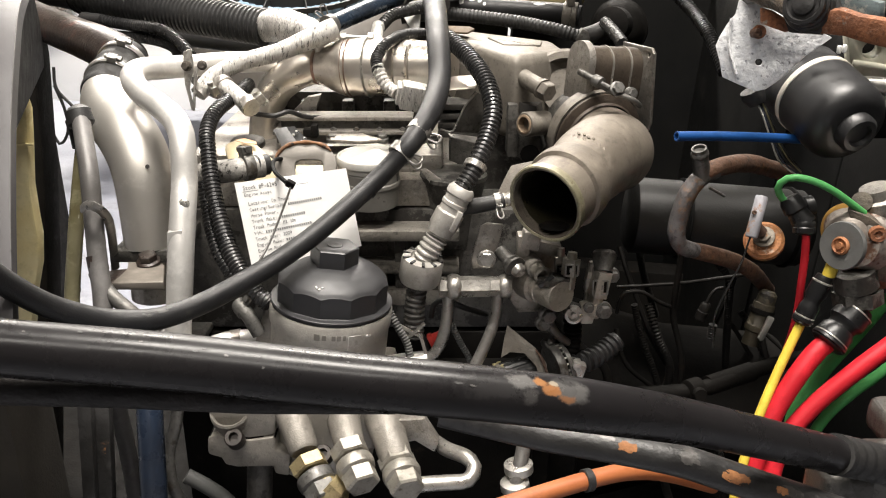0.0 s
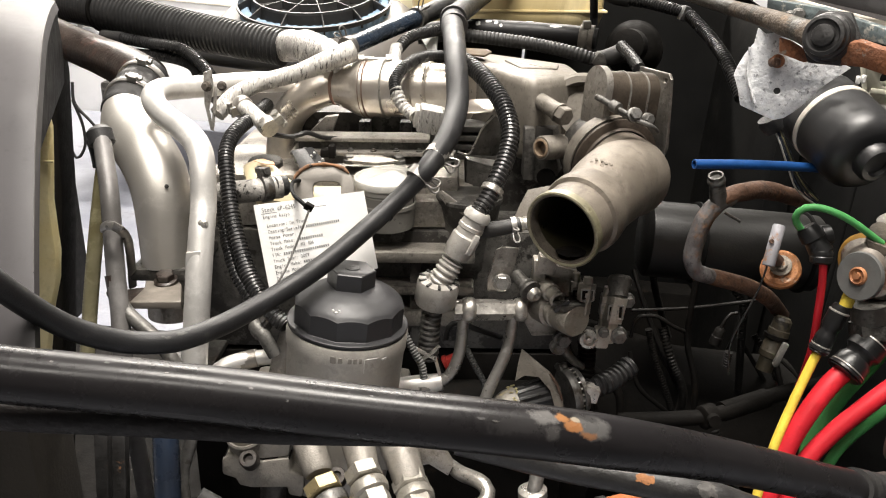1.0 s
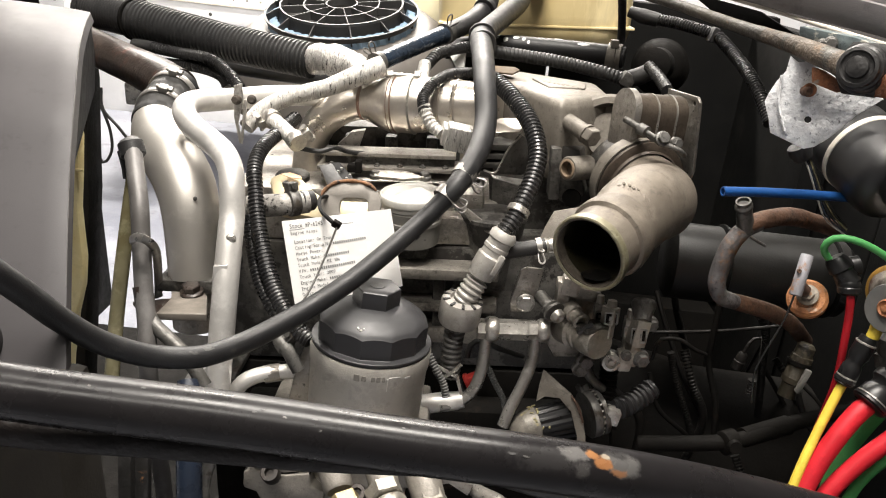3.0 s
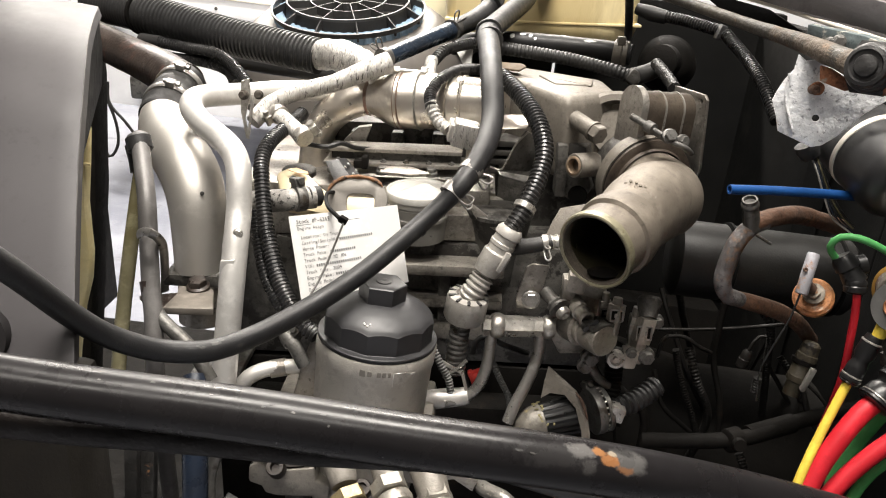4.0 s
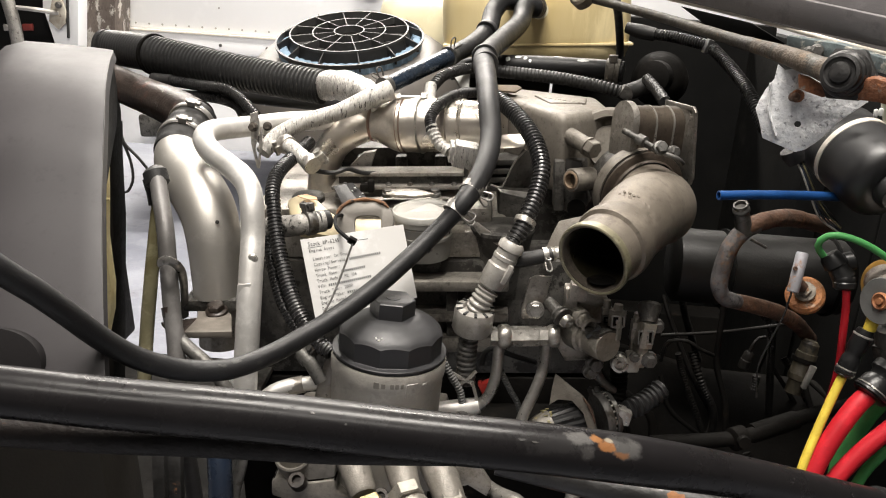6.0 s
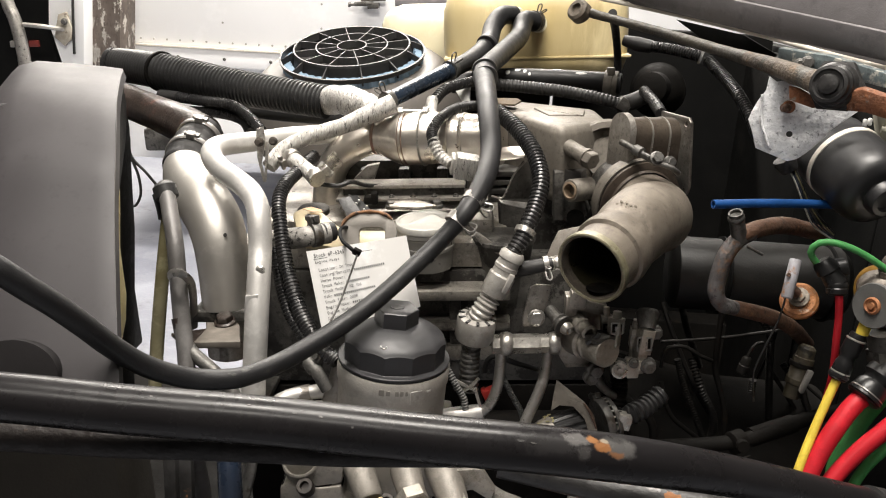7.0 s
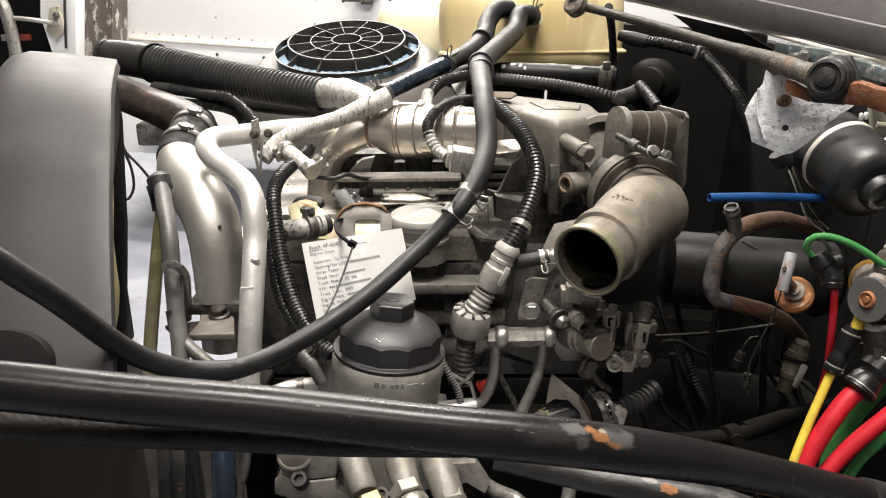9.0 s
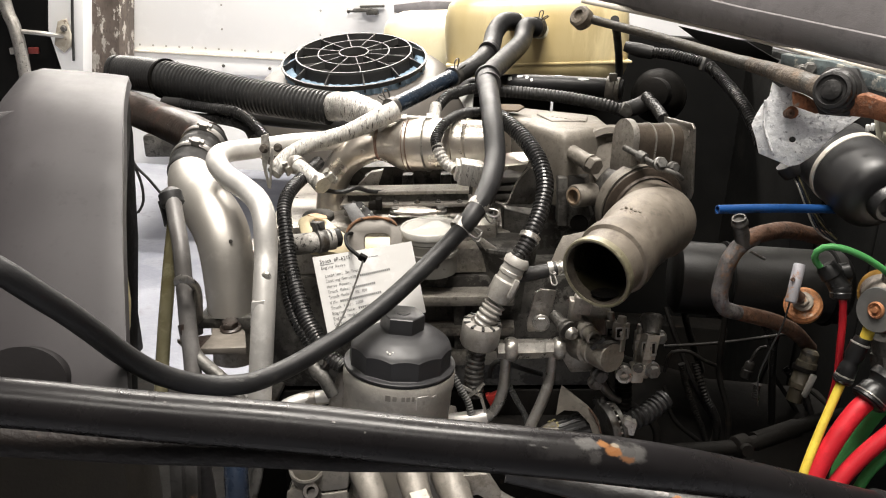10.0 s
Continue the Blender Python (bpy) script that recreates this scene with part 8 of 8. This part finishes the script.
PILLAR = surface("cream_cab_paint", (0.50, 0.49, 0.40), (0.42, 0.41, 0.33), 0.45, 0.0, 20, 0.2, 400, speck=0.3)
part("panel", slab([(0.470, 1.000, 1.434), (0.580, 0.980, 1.424), (0.608, 0.980, 1.352), (0.526, 1.000, 1.348), (0.499, 1.000, 1.385), (0.484, 1.000, 1.382)], 0.03, [((0.499, 0.990, 1.415), 0.010)], 0.004), PILLAR, side_p)
part("fold", tube([(0.481, 0.998, 1.401), (0.507, 0.994, 1.398), (0.561, 0.980, 1.389)], 0.004, 10, flat=0.6), PILLAR, side_p)
# added near-black sheet, so that the hole reads as shade
part("hole_backing", box_at((0.50, 1.04, 1.30), (0.64, 1.05, 1.46), 0.002), GRIME_SHADE, side_p)
motor_arm = thing("wiper_shaft", "dull steel wiper shaft behind the motor", "shaft", (0.485, 0.950, 1.384))
part("rod", turned((0.473, 0.960, 1.382), (0.541, 0.940, 1.381), [(0, 0.008), (0.003, 0.0105), (0.03, 0.0105), (0.032, 0.0085), (0.09, 0.0085), (0.09, 0)], 24), PIPE_STEEL, motor_arm)

# ---- air lines and valves by the firewall ----
blue = thing("blue_air_line", "cut length of blue nylon air line", "tube", (0.293, 0.830, 1.352))
part("tube", tube([(0.233, 0.822, 1.355), (0.283, 0.835, 1.352), (0.337, 0.850, 1.347), (0.387, 0.865, 1.341)], 0.0049, 16, wall=0.0014), BLUE, blue)
rusty = thing("rusty_heater_pipe", "rust-scabbed heater pipe with a black open stub", "pipe", (0.298, 0.920, 1.240))
part("bend", tube([(0.3098, 0.920, 1.2929), (0.290, 0.915, 1.2834), (0.2765, 0.910, 1.2654), (0.2704, 0.910, 1.2388), (0.2699, 0.912, 1.2198), (0.2786, 0.918, 1.2021), (0.2990, 0.927, 1.1915)], [0.0092, 0.0100, 0.0104, 0.0104, 0.0100, 0.0098, 0.0092], 22, 0.004, wob=0.06), RUST_GREY, rusty)
part("upper_pipe", tube([(0.294, 0.915, 1.291), (0.319, 0.925, 1.296), (0.360, 0.950, 1.292), (0.430, 1.000, 1.264)], [0.0100, 0.0106, 0.0108, 0.010], 20, 0.005, wob=0.05), SCAB, rusty, "brown rusted pipe")
part("stub", tube([(0.283, 0.905, 1.322), (0.288, 0.910, 1.306), (0.294, 0.915, 1.285)], [0.0085, 0.0090, 0.0100], 22, wall=0.002), STEEL_DARK, rusty, "black open stub")
part("stub_bead", turned((0.284, 0.906, 1.318), (0.288, 0.910, 1.306), [(0.0, 0.0086), (0.002, 0.0100), (0.005, 0.0100), (0.007, 0.0088)], 22), STEEL_DARK, rusty)
part("lower_rust", tube([(0.2812, 0.925, 1.1969), (0.3173, 0.935, 1.185), (0.3552, 0.950, 1.169), (0.3904, 0.975, 1.1441), (0.4348, 1.030, 1.0965)], [0.0095, 0.0102, 0.0102, 0.0100, 0.0095], 18, 0.004, wob=0.05), SCAB, rusty)
canister = thing("transmission_canister", "grey cylinder low in the bay, shade in its dark paint", "cylinder", (0.404, 1.120, 1.164))
# the bay's shade is put into the cylinder's near-black paint
part("can", turned((0.262, 1.130, 1.169), (0.509, 1.120, 1.151), [(0, 0.045), (0.006, 0.054), (0.24, 0.054), (0.25, 0.045), (0.25, 0)], 40), surface("shade_dim_grey_paint", (0.0065, 0.0062, 0.0054), (0.004, 0.0037, 0.0033), 0.42, 0.0, 20, 0.3, 300, stain=(0.05, 0.035, 0.025), stain_at=0.64, stain_scale=20), canister)
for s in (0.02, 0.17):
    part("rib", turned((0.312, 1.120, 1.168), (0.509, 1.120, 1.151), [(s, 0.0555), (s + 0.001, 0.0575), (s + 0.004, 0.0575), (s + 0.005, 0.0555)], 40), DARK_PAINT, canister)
part("lever", tube([(0.347, 1.050, 1.233), (0.369, 1.050, 1.221)], 0.002, 8), STEEL_DARK, canister)
handle = thing("pull_rod", "galvanised rod handle on a rusty orange washer", "handle", (0.317, 0.790, 1.272))
part("rod", turned((0.3054, 0.780, 1.2632), (0.3165, 0.795, 1.3014), [(0, 0.0056), (0.001, 0.0062), (0.040, 0.0062), (0.042, 0.0056), (0.042, 0)], 22), surface("chalky_zinc", (0.33, 0.33, 0.36), (0.25, 0.245, 0.26), 0.6, 0.2, 60, 0.4, 300, stain=(0.32, 0.15, 0.065), stain_at=0.54, stain_scale=95, soft=0.10), handle)
part("washer", turned((0.329, 0.805, 1.249), (0.309, 0.770, 1.279), [(-0.004, 0.017), (-0.002, 0.0200), (0.005, 0.0200), (0.008, 0.017), (0.008, 0.009), (0.004, 0.008), (0.004, 0)], 36), surface("orange_rust_washer", (0.37, 0.16, 0.055), (0.26, 0.10, 0.035), 0.75, 0, 90, 0.9, 300, stain=(0.36, 0.30, 0.24), stain_at=0.56, stain_scale=75, soft=0.12, speck=0.6, relief=0.001), handle, "rusty orange washer")
part("nut", merge(turned((0.325, 0.797, 1.257), (0.304, 0.760, 1.287), [(0, 0.0108), (0.002, 0.0108), (0.0025, 0.0100)], 24), hexagon((0.324, 0.795, 1.2585), (0.304, 0.760, 1.287), 0.0068, 0.005)), surface("rust_freckled_zinc", (0.22, 0.20, 0.17), (0.15, 0.12, 0.09), 0.5, 0.4, 90, 0.6, 300, stain=(0.30, 0.14, 0.05), stain_at=0.56, stain_scale=80), handle)
part("rust_dot", turned((0.3064, 0.7822, 1.2882), toward((0.3064, 0.7822, 1.2882), (-0.2, -1, 0.3), 1), [(-0.003, 0.0024), (0.0003, 0.0021), (0.0003, 0.0010), (-0.001, 0)], 12), SCAB, handle)
part("neck", tube([(0.311, 0.788, 1.272), (0.320, 0.791, 1.264)], 0.0055, 12), SCAB, handle)
part("cable", tube([(0.3044, 0.780, 1.2632), (0.2993, 0.780, 1.2365), (0.2904, 0.780, 1.2122), (0.2831, 0.785, 1.1837), (0.2827, 0.790, 1.1656), (0.2889, 0.800, 1.130)], 0.0010, 8), LOOM, handle, "thin dark steel wire")

GRN = thing("green_air_line", "looped green nylon air line", "tube", (0.364, 0.790, 1.313))
part("tube", tube([(0.346, 0.800, 1.291), (0.337, 0.800, 1.299), (0.331, 0.795, 1.311), (0.338, 0.790, 1.321), (0.355, 0.785, 1.321), (0.379, 0.780, 1.311), (0.413, 0.780, 1.288)], 0.0036, 12), GREEN, GRN)
tee = thing("tee_fitting", "black plastic push-fit tee fitting", "fitting", (0.362, 0.800, 1.280))
part("body", merge(turned((0.345, 0.800, 1.298), (0.362, 0.790, 1.272), [(0, 0.009), (0.004, 0.011), (0.014, 0.012), (0.016, 0.010), (0.03, 0.012), (0.032, 0.009)], 20), turned((0.371, 0.800, 1.291), (0.352, 0.800, 1.285), [(0, 0.0095), (0.008, 0.0105), (0.010, 0.009), (0.022, 0.010)], 20)), GLOSS_BLACK, tee)
part("collet", turned((0.360, 0.790, 1.277), (0.360, 0.785, 1.258), [(0, 0.010), (0.003, 0.0112), (0.006, 0.0105), (0.007, 0.0112), (0.012, 0.0108), (0.014, 0.008), (0.014, 0)], 22), GLOSS_BLACK, tee)
redthin = thing("thin_red_air_line", "thin red nylon air line", "tube", (0.362, 0.780, 1.227))
part("tube", tube([(0.361, 0.785, 1.270), (0.364, 0.785, 1.243), (0.365, 0.785, 1.212), (0.368, 0.790, 1.172), (0.369, 0.800, 1.134), (0.370, 0.820, 1.074)], 0.0040, 12), RED, redthin)

valve2 = thing("air_brake_valve", "corroded air brake valve with a grey disc and mustard diaphragm", "valve", (0.402, 0.770, 1.261))
V0 = Vector((0.395, 0.765, 1.260))
V1 = V0 + Vector((-0.85, -0.50, 0.16))
part("body", merge(turned((0.438, 0.800, 1.253), V0, [(0, 0.031), (0.025, 0.031), (0.030, 0.027), (0.040, 0.023), (0.045, 0)], 32), block(0.05, 0.05, 0.075, 0.008, Matrix.Translation((0.448, 0.810, 1.240)))), surface("corroded_alloy", (0.28, 0.26, 0.24), (0.17, 0.145, 0.12), 0.6, 0.35, 60, 0.5, 300, stain=(0.16, 0.075, 0.04), stain_at=0.50, stain_scale=30, speck=0.6), valve2)
part("diaphragm", turned((0.403, 0.790, 1.268), toward((0.403, 0.790, 1.268), (-0.80, -0.55, 0.2), 1), [(-0.005, 0.024), (-0.002, 0.0262), (0.001, 0.0262), (0.003, 0.023)], 40), MUSTARD, valve2, "mustard diaphragm rim")
part("neck", turned((0.407, 0.795, 1.269), V0, [(0, 0.0225), (0.012, 0.0215), (0.020, 0.0190), (0.028, 0.0150)], 32), bpy.data.materials["corroded_alloy"], valve2)
part("disc", turned(V0, V1, [(0.004, 0.016), (0.006, 0.0236), (0.009, 0.0240), (0.011, 0.0230), (0.011, 0.009), (0.009, 0)], 44), GREY_RUBBER, valve2, "grey rubber disc")
part("hub", turned(V0, V1, [(0.009, 0.0092), (0.0130, 0.0090), (0.0142, 0.0074), (0.0122, 0.0060), (0.0122, 0.0038), (0.015, 0.0032), (0.015, 0)], 24), surface("orange_rust_hub", (0.34, 0.145, 0.06), (0.22, 0.09, 0.04), 0.65, 0.1, 90, 0.6, 300, stain=(0.10, 0.05, 0.03), stain_at=0.64, stain_scale=90), valve2, "orange rusty hub")
part("cover_bolt", turned((0.421, 0.765, 1.273), toward((0.421, 0.765, 1.273), (-0.2, -1, 0), 1), [(0, 0.008), (0.006, 0.0075), (0.006, 0.004), (0.002, 0)], 16), RUST, valve2)
part("cover_edge", slab([(0.394, 0.775, 1.293), (0.414, 0.770, 1.287), (0.429, 0.765, 1.277), (0.440, 0.765, 1.221), (0.432, 0.770, 1.222), (0.429, 0.768, 1.262), (0.415, 0.770, 1.270), (0.398, 0.773, 1.280)], 0.012), RUST_ROD, valve2)
part("upper_port", turned((0.442, 0.800, 1.277), (0.429, 0.800, 1.310), [(0, 0.022), (0.022, 0.020), (0.024, 0.016), (0.034, 0.015), (0.034, 0)], 24), CAST, valve2)
part("plug_screw", turned((0.421, 0.800, 1.292), (0.399, 0.770, 1.306), [(0, 0.010), (0.014, 0.010), (0.015, 0.007), (0.015, 0)], 18), RUST_ROD, valve2)
part("lower_port", merge(turned((0.411, 0.775, 1.229), (0.419, 0.775, 1.204), [(0, 0.019), (0.018, 0.0215), (0.020, 0.019)], 28), hexagon((0.418, 0.775, 1.207), (0.422, 0.770, 1.181), 0.024, 0.016)), CAST_DARK, valve2)

def push_fit(p, q, r, label):
    t = thing("push_fitting", label, "fitting", p, "push-fit air fittings")
    n = (Vector(q) - Vector(p)).length
    part("body", turned(p, q, [(0, r * 0.80), (n * 0.05, r * 0.88), (n * 0.12, r * 0.90), (n * 0.13, r * 1.02), (n * 0.40, r * 1.05), (n * 0.48, r * 0.84), (n * 0.56, r * 0.82), (n * 0.64, r * 0.98), (n * 0.84, r * 1.02), (n * 0.9, r * 0.9)], 28), GLOSS_BLACK, t)
    part("collar", turned(p, q, [(n * 0.86, r * 0.9), (n * 0.88, r * 1.08), (n * 0.93, r * 1.10), (n * 0.95, r * 0.98), (n * 0.97, r * 1.02), (n, r * 0.85), (n, 0)], 28), GLOSS_BLACK, t)
    for k in (0.11, 0.82):
        part("ring", turned(p, q, [(n * k, r * 0.96), (n * (k + 0.01), r * 1.05), (n * (k + 0.035), r * 1.05), (n * (k + 0.045), r * 0.96)], 28), STEEL, t)
    return t

yfit = push_fit((0.381, 0.770, 1.226), (0.362, 0.765, 1.176), 0.0098, "black push-fit connector on the yellow air line")
part("stem", tube([(0.388, 0.770, 1.246), (0.384, 0.770, 1.226)], 0.0065, 12), YELLOW, yfit, "yellow nylon stem")
push_fit((0.420, 0.768, 1.192), (0.386, 0.755, 1.157), 0.0175, "large black push-fit connector on the red air line")

solo("yellow_air_line", tube([(0.365, 0.766, 1.183), (0.355, 0.760, 1.162), (0.336, 0.745, 1.125), (0.319, 0.730, 1.088), (0.301, 0.710, 1.040), (0.293, 0.700, 0.999)], 0.0048, 20), YELLOW, "yellow nylon air line dropping behind the bar", "tube")
red1 = solo("red_air_line", tube([(0.391, 0.757, 1.162), (0.373, 0.750, 1.148), (0.351, 0.740, 1.120), (0.331, 0.730, 1.084), (0.315, 0.715, 1.043), (0.307, 0.700, 0.999)], 0.0100, 24), RED, "thick red nylon air line behind the bar", "tube", "red air lines")
red2 = solo("red_air_line", tube([(0.497, 0.750, 1.209), (0.452, 0.745, 1.168), (0.416, 0.740, 1.138), (0.375, 0.735, 1.098), (0.345, 0.725, 1.060), (0.331, 0.710, 1.019)], 0.0091, 24), RED, "thick red nylon air line behind the bar", "tube", "red air lines")
grn1 = solo("green_air_line", tube([(0.469, 0.820, 1.184), (0.435, 0.810, 1.142), (0.407, 0.800, 1.106), (0.387, 0.790, 1.067), (0.378, 0.780, 1.019)], [0.0155, 0.0150, 0.0130, 0.010, 0.009], 18), GREEN, "dark green nylon air line in the shadow", "tube", "green air lines")
grn2 = solo("green_air_line", tube([(0.495, 0.770, 1.162), (0.461, 0.770, 1.120), (0.432, 0.770, 1.093), (0.405, 0.770, 1.058), (0.381, 0.760, 1.011)], 0.0059, 16), GREEN, "slim bright green nylon air line", "tube", "green air lines")

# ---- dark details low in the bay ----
# small pipes and plugs here carry the bay's shade as near-black colour
SHADE_BLACK = surface("shade_black_surface", (0.012, 0.011, 0.010), (0.006, 0.0055, 0.005), 0.45, 0.0, 60, 0.5, 300, stain=(0.026, 0.021, 0.016), stain_at=0.6, stain_scale=50, gloss=0.15)
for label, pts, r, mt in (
        ("thin grey brake line across the bay", [(0.2308, 1.020, 1.1045), (0.2751, 1.020, 1.1071), (0.3185, 1.020, 1.1107), (0.3698, 1.005, 1.1250), (0.4150, 1.010, 1.1300)], 0.0024, SHADE_BLACK),
        ("curled thin grey pipe", [(0.2238, 0.980, 1.085), (0.2292, 0.980, 1.1107), (0.2427, 0.980, 1.1156), (0.2585, 0.980, 1.1134), (0.2747, 0.980, 1.1021), (0.2948, 0.990, 1.0895)], 0.0026, SHADE_BLACK),
        ("black pipe hanging in the dark bay", [(0.3058, 1.000, 1.1600), (0.3027, 1.000, 1.1009), (0.3041, 1.000, 1.0677), (0.3170, 0.990, 1.0155), (0.3200, 0.985, 0.960)], 0.0042, GRIME_SHADE),
        ("thin curved black wire", [(0.3611, 0.990, 1.1163), (0.3509, 0.990, 1.1141), (0.3432, 0.985, 1.1057), (0.3394, 0.985, 1.0960)], 0.0022, SHADE_BLACK),
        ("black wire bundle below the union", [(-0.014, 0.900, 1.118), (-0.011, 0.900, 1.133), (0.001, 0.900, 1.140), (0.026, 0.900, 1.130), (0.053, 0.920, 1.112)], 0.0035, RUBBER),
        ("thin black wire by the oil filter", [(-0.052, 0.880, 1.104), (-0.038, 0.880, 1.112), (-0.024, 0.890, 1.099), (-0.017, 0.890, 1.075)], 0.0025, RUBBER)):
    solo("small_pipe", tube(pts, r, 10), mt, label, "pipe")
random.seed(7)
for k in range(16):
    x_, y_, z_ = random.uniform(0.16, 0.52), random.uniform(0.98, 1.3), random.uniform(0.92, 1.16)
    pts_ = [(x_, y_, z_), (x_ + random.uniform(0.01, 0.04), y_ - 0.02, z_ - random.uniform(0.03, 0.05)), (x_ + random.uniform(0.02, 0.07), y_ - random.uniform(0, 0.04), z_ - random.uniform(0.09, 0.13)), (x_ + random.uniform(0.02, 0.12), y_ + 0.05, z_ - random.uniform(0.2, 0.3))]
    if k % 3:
        solo("bay_wire", tube(pts_, random.uniform(0.002, 0.006), 10), (RUBBER, GRIME_SHADE, SHADE_BLACK)[k % 3], "thin oily wire low in the shadowed bay", "wire", "wires low in the bay")
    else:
        solo("bay_conduit", tube(pts_, 0.006, 12, ridge=(0.0045, 0.0012)), SHADE_BLACK, "black ribbed conduit low in the shadowed bay", "conduit", "conduits low in the bay")
solo("cable_boot", tube([(0.286, 0.800, 1.157), (0.285, 0.800, 1.140)], 0.0045, 12, ridge=(0.003, 0.001)), SHADE_BLACK, "small ribbed black cable boot", "boot")
sol = thing("solenoid", "dirty brown solenoid with a pale lever", "solenoid", (0.403, 0.980, 1.073))
part("body", turned((0.4159, 0.980, 1.1120), (0.3965, 0.970, 1.0443), [(-0.004, 0.008), (0.0, 0.0115), (0.012, 0.0120), (0.013, 0.0135), (0.020, 0.0138), (0.021, 0.0128), (0.042, 0.0132), (0.043, 0.0140), (0.050, 0.0138), (0.052, 0.011), (0.070, 0.0105), (0.070, 0)], 26), surface("olive_grime_can", (0.085, 0.072, 0.046), (0.042, 0.035, 0.025), 0.5, 0.1, 60, 0.6, 300, stain=(0.02, 0.017, 0.014), stain_at=0.58, stain_scale=50), sol)
part("band", band((0.4090, 0.977, 1.0900), (0.3965, 0.970, 1.0443), 0.0140, 0.006), GRIME_SHADE, sol)
part("lever", slab([(0.4185, 0.955, 1.0890), (0.4110, 0.955, 1.0915), (0.4015, 0.955, 1.0610), (0.4040, 0.955, 1.0570), (0.4085, 0.955, 1.0580)], 0.006, (), 0.0015), PALE_GREY, sol, "pale grey lever")
plug_b = thing("bay_plug", "small grimy plug on a thin wire", "plug", (0.3371, 0.985, 1.0856))
part("shell", turned((0.3406, 0.985, 1.0979), (0.3336, 0.985, 1.0734), [(0, 0.004), (0.003, 0.0065), (0.012, 0.0068), (0.013, 0.0078), (0.024, 0.0074), (0.026, 0.005), (0.026, 0)], 18), SHADE_BLACK, plug_b)
axle = thing("steering_shaft", "steering shaft low in the bay, shade in its black", "shaft", (0.303, 0.880, 1.031))
SHAFT = [(0.235, 0.850, 1.026), (0.303, 0.880, 1.031), (0.391, 0.920, 1.036), (0.485, 0.960, 1.038)]
# drawn near-black so that the shaft sinks into the bay's shade
part("rod", tube([(0.20, 0.900, 1.010), *SHAFT[1:]], 0.0095, 18), GRIME_SHADE, axle)
part("sleeve", tube([lerp(SHAFT[1], SHAFT[2], 0.2), lerp(SHAFT[1], SHAFT[2], 0.9)], 0.0120, 18), GRIME_SHADE, axle)
part("yoke", merge(turned(SHAFT[1], SHAFT[2], [(-0.012, 0.011), (-0.010, 0.0145), (0.006, 0.0145), (0.008, 0.011)], 22), turned(toward(SHAFT[1], (0, -0.015, 0.004), 1), toward(SHAFT[1], (0, -1, 0.2), 1), [(0, 0.008), (0.008, 0.0075), (0.008, 0)], 14)), GRIME_SHADE, axle)
lumps = thing("spring_bracket", "grey cast spring bracket beside the air lines", "bracket", (0.367, 0.620, 1.128))
part("casting", merge(block(0.05, 0.05, 0.035, 0.012, Matrix.Translation((0.422, 0.660, 1.126)), 3), block(0.06, 0.06, 0.05, 0.015, Matrix.Translation((0.383, 0.600, 1.110)), 3), block(0.05, 0.05, 0.06, 0.012, Matrix.Translation((0.343, 0.600, 1.099)), 3)), STEEL_DARK, lumps)
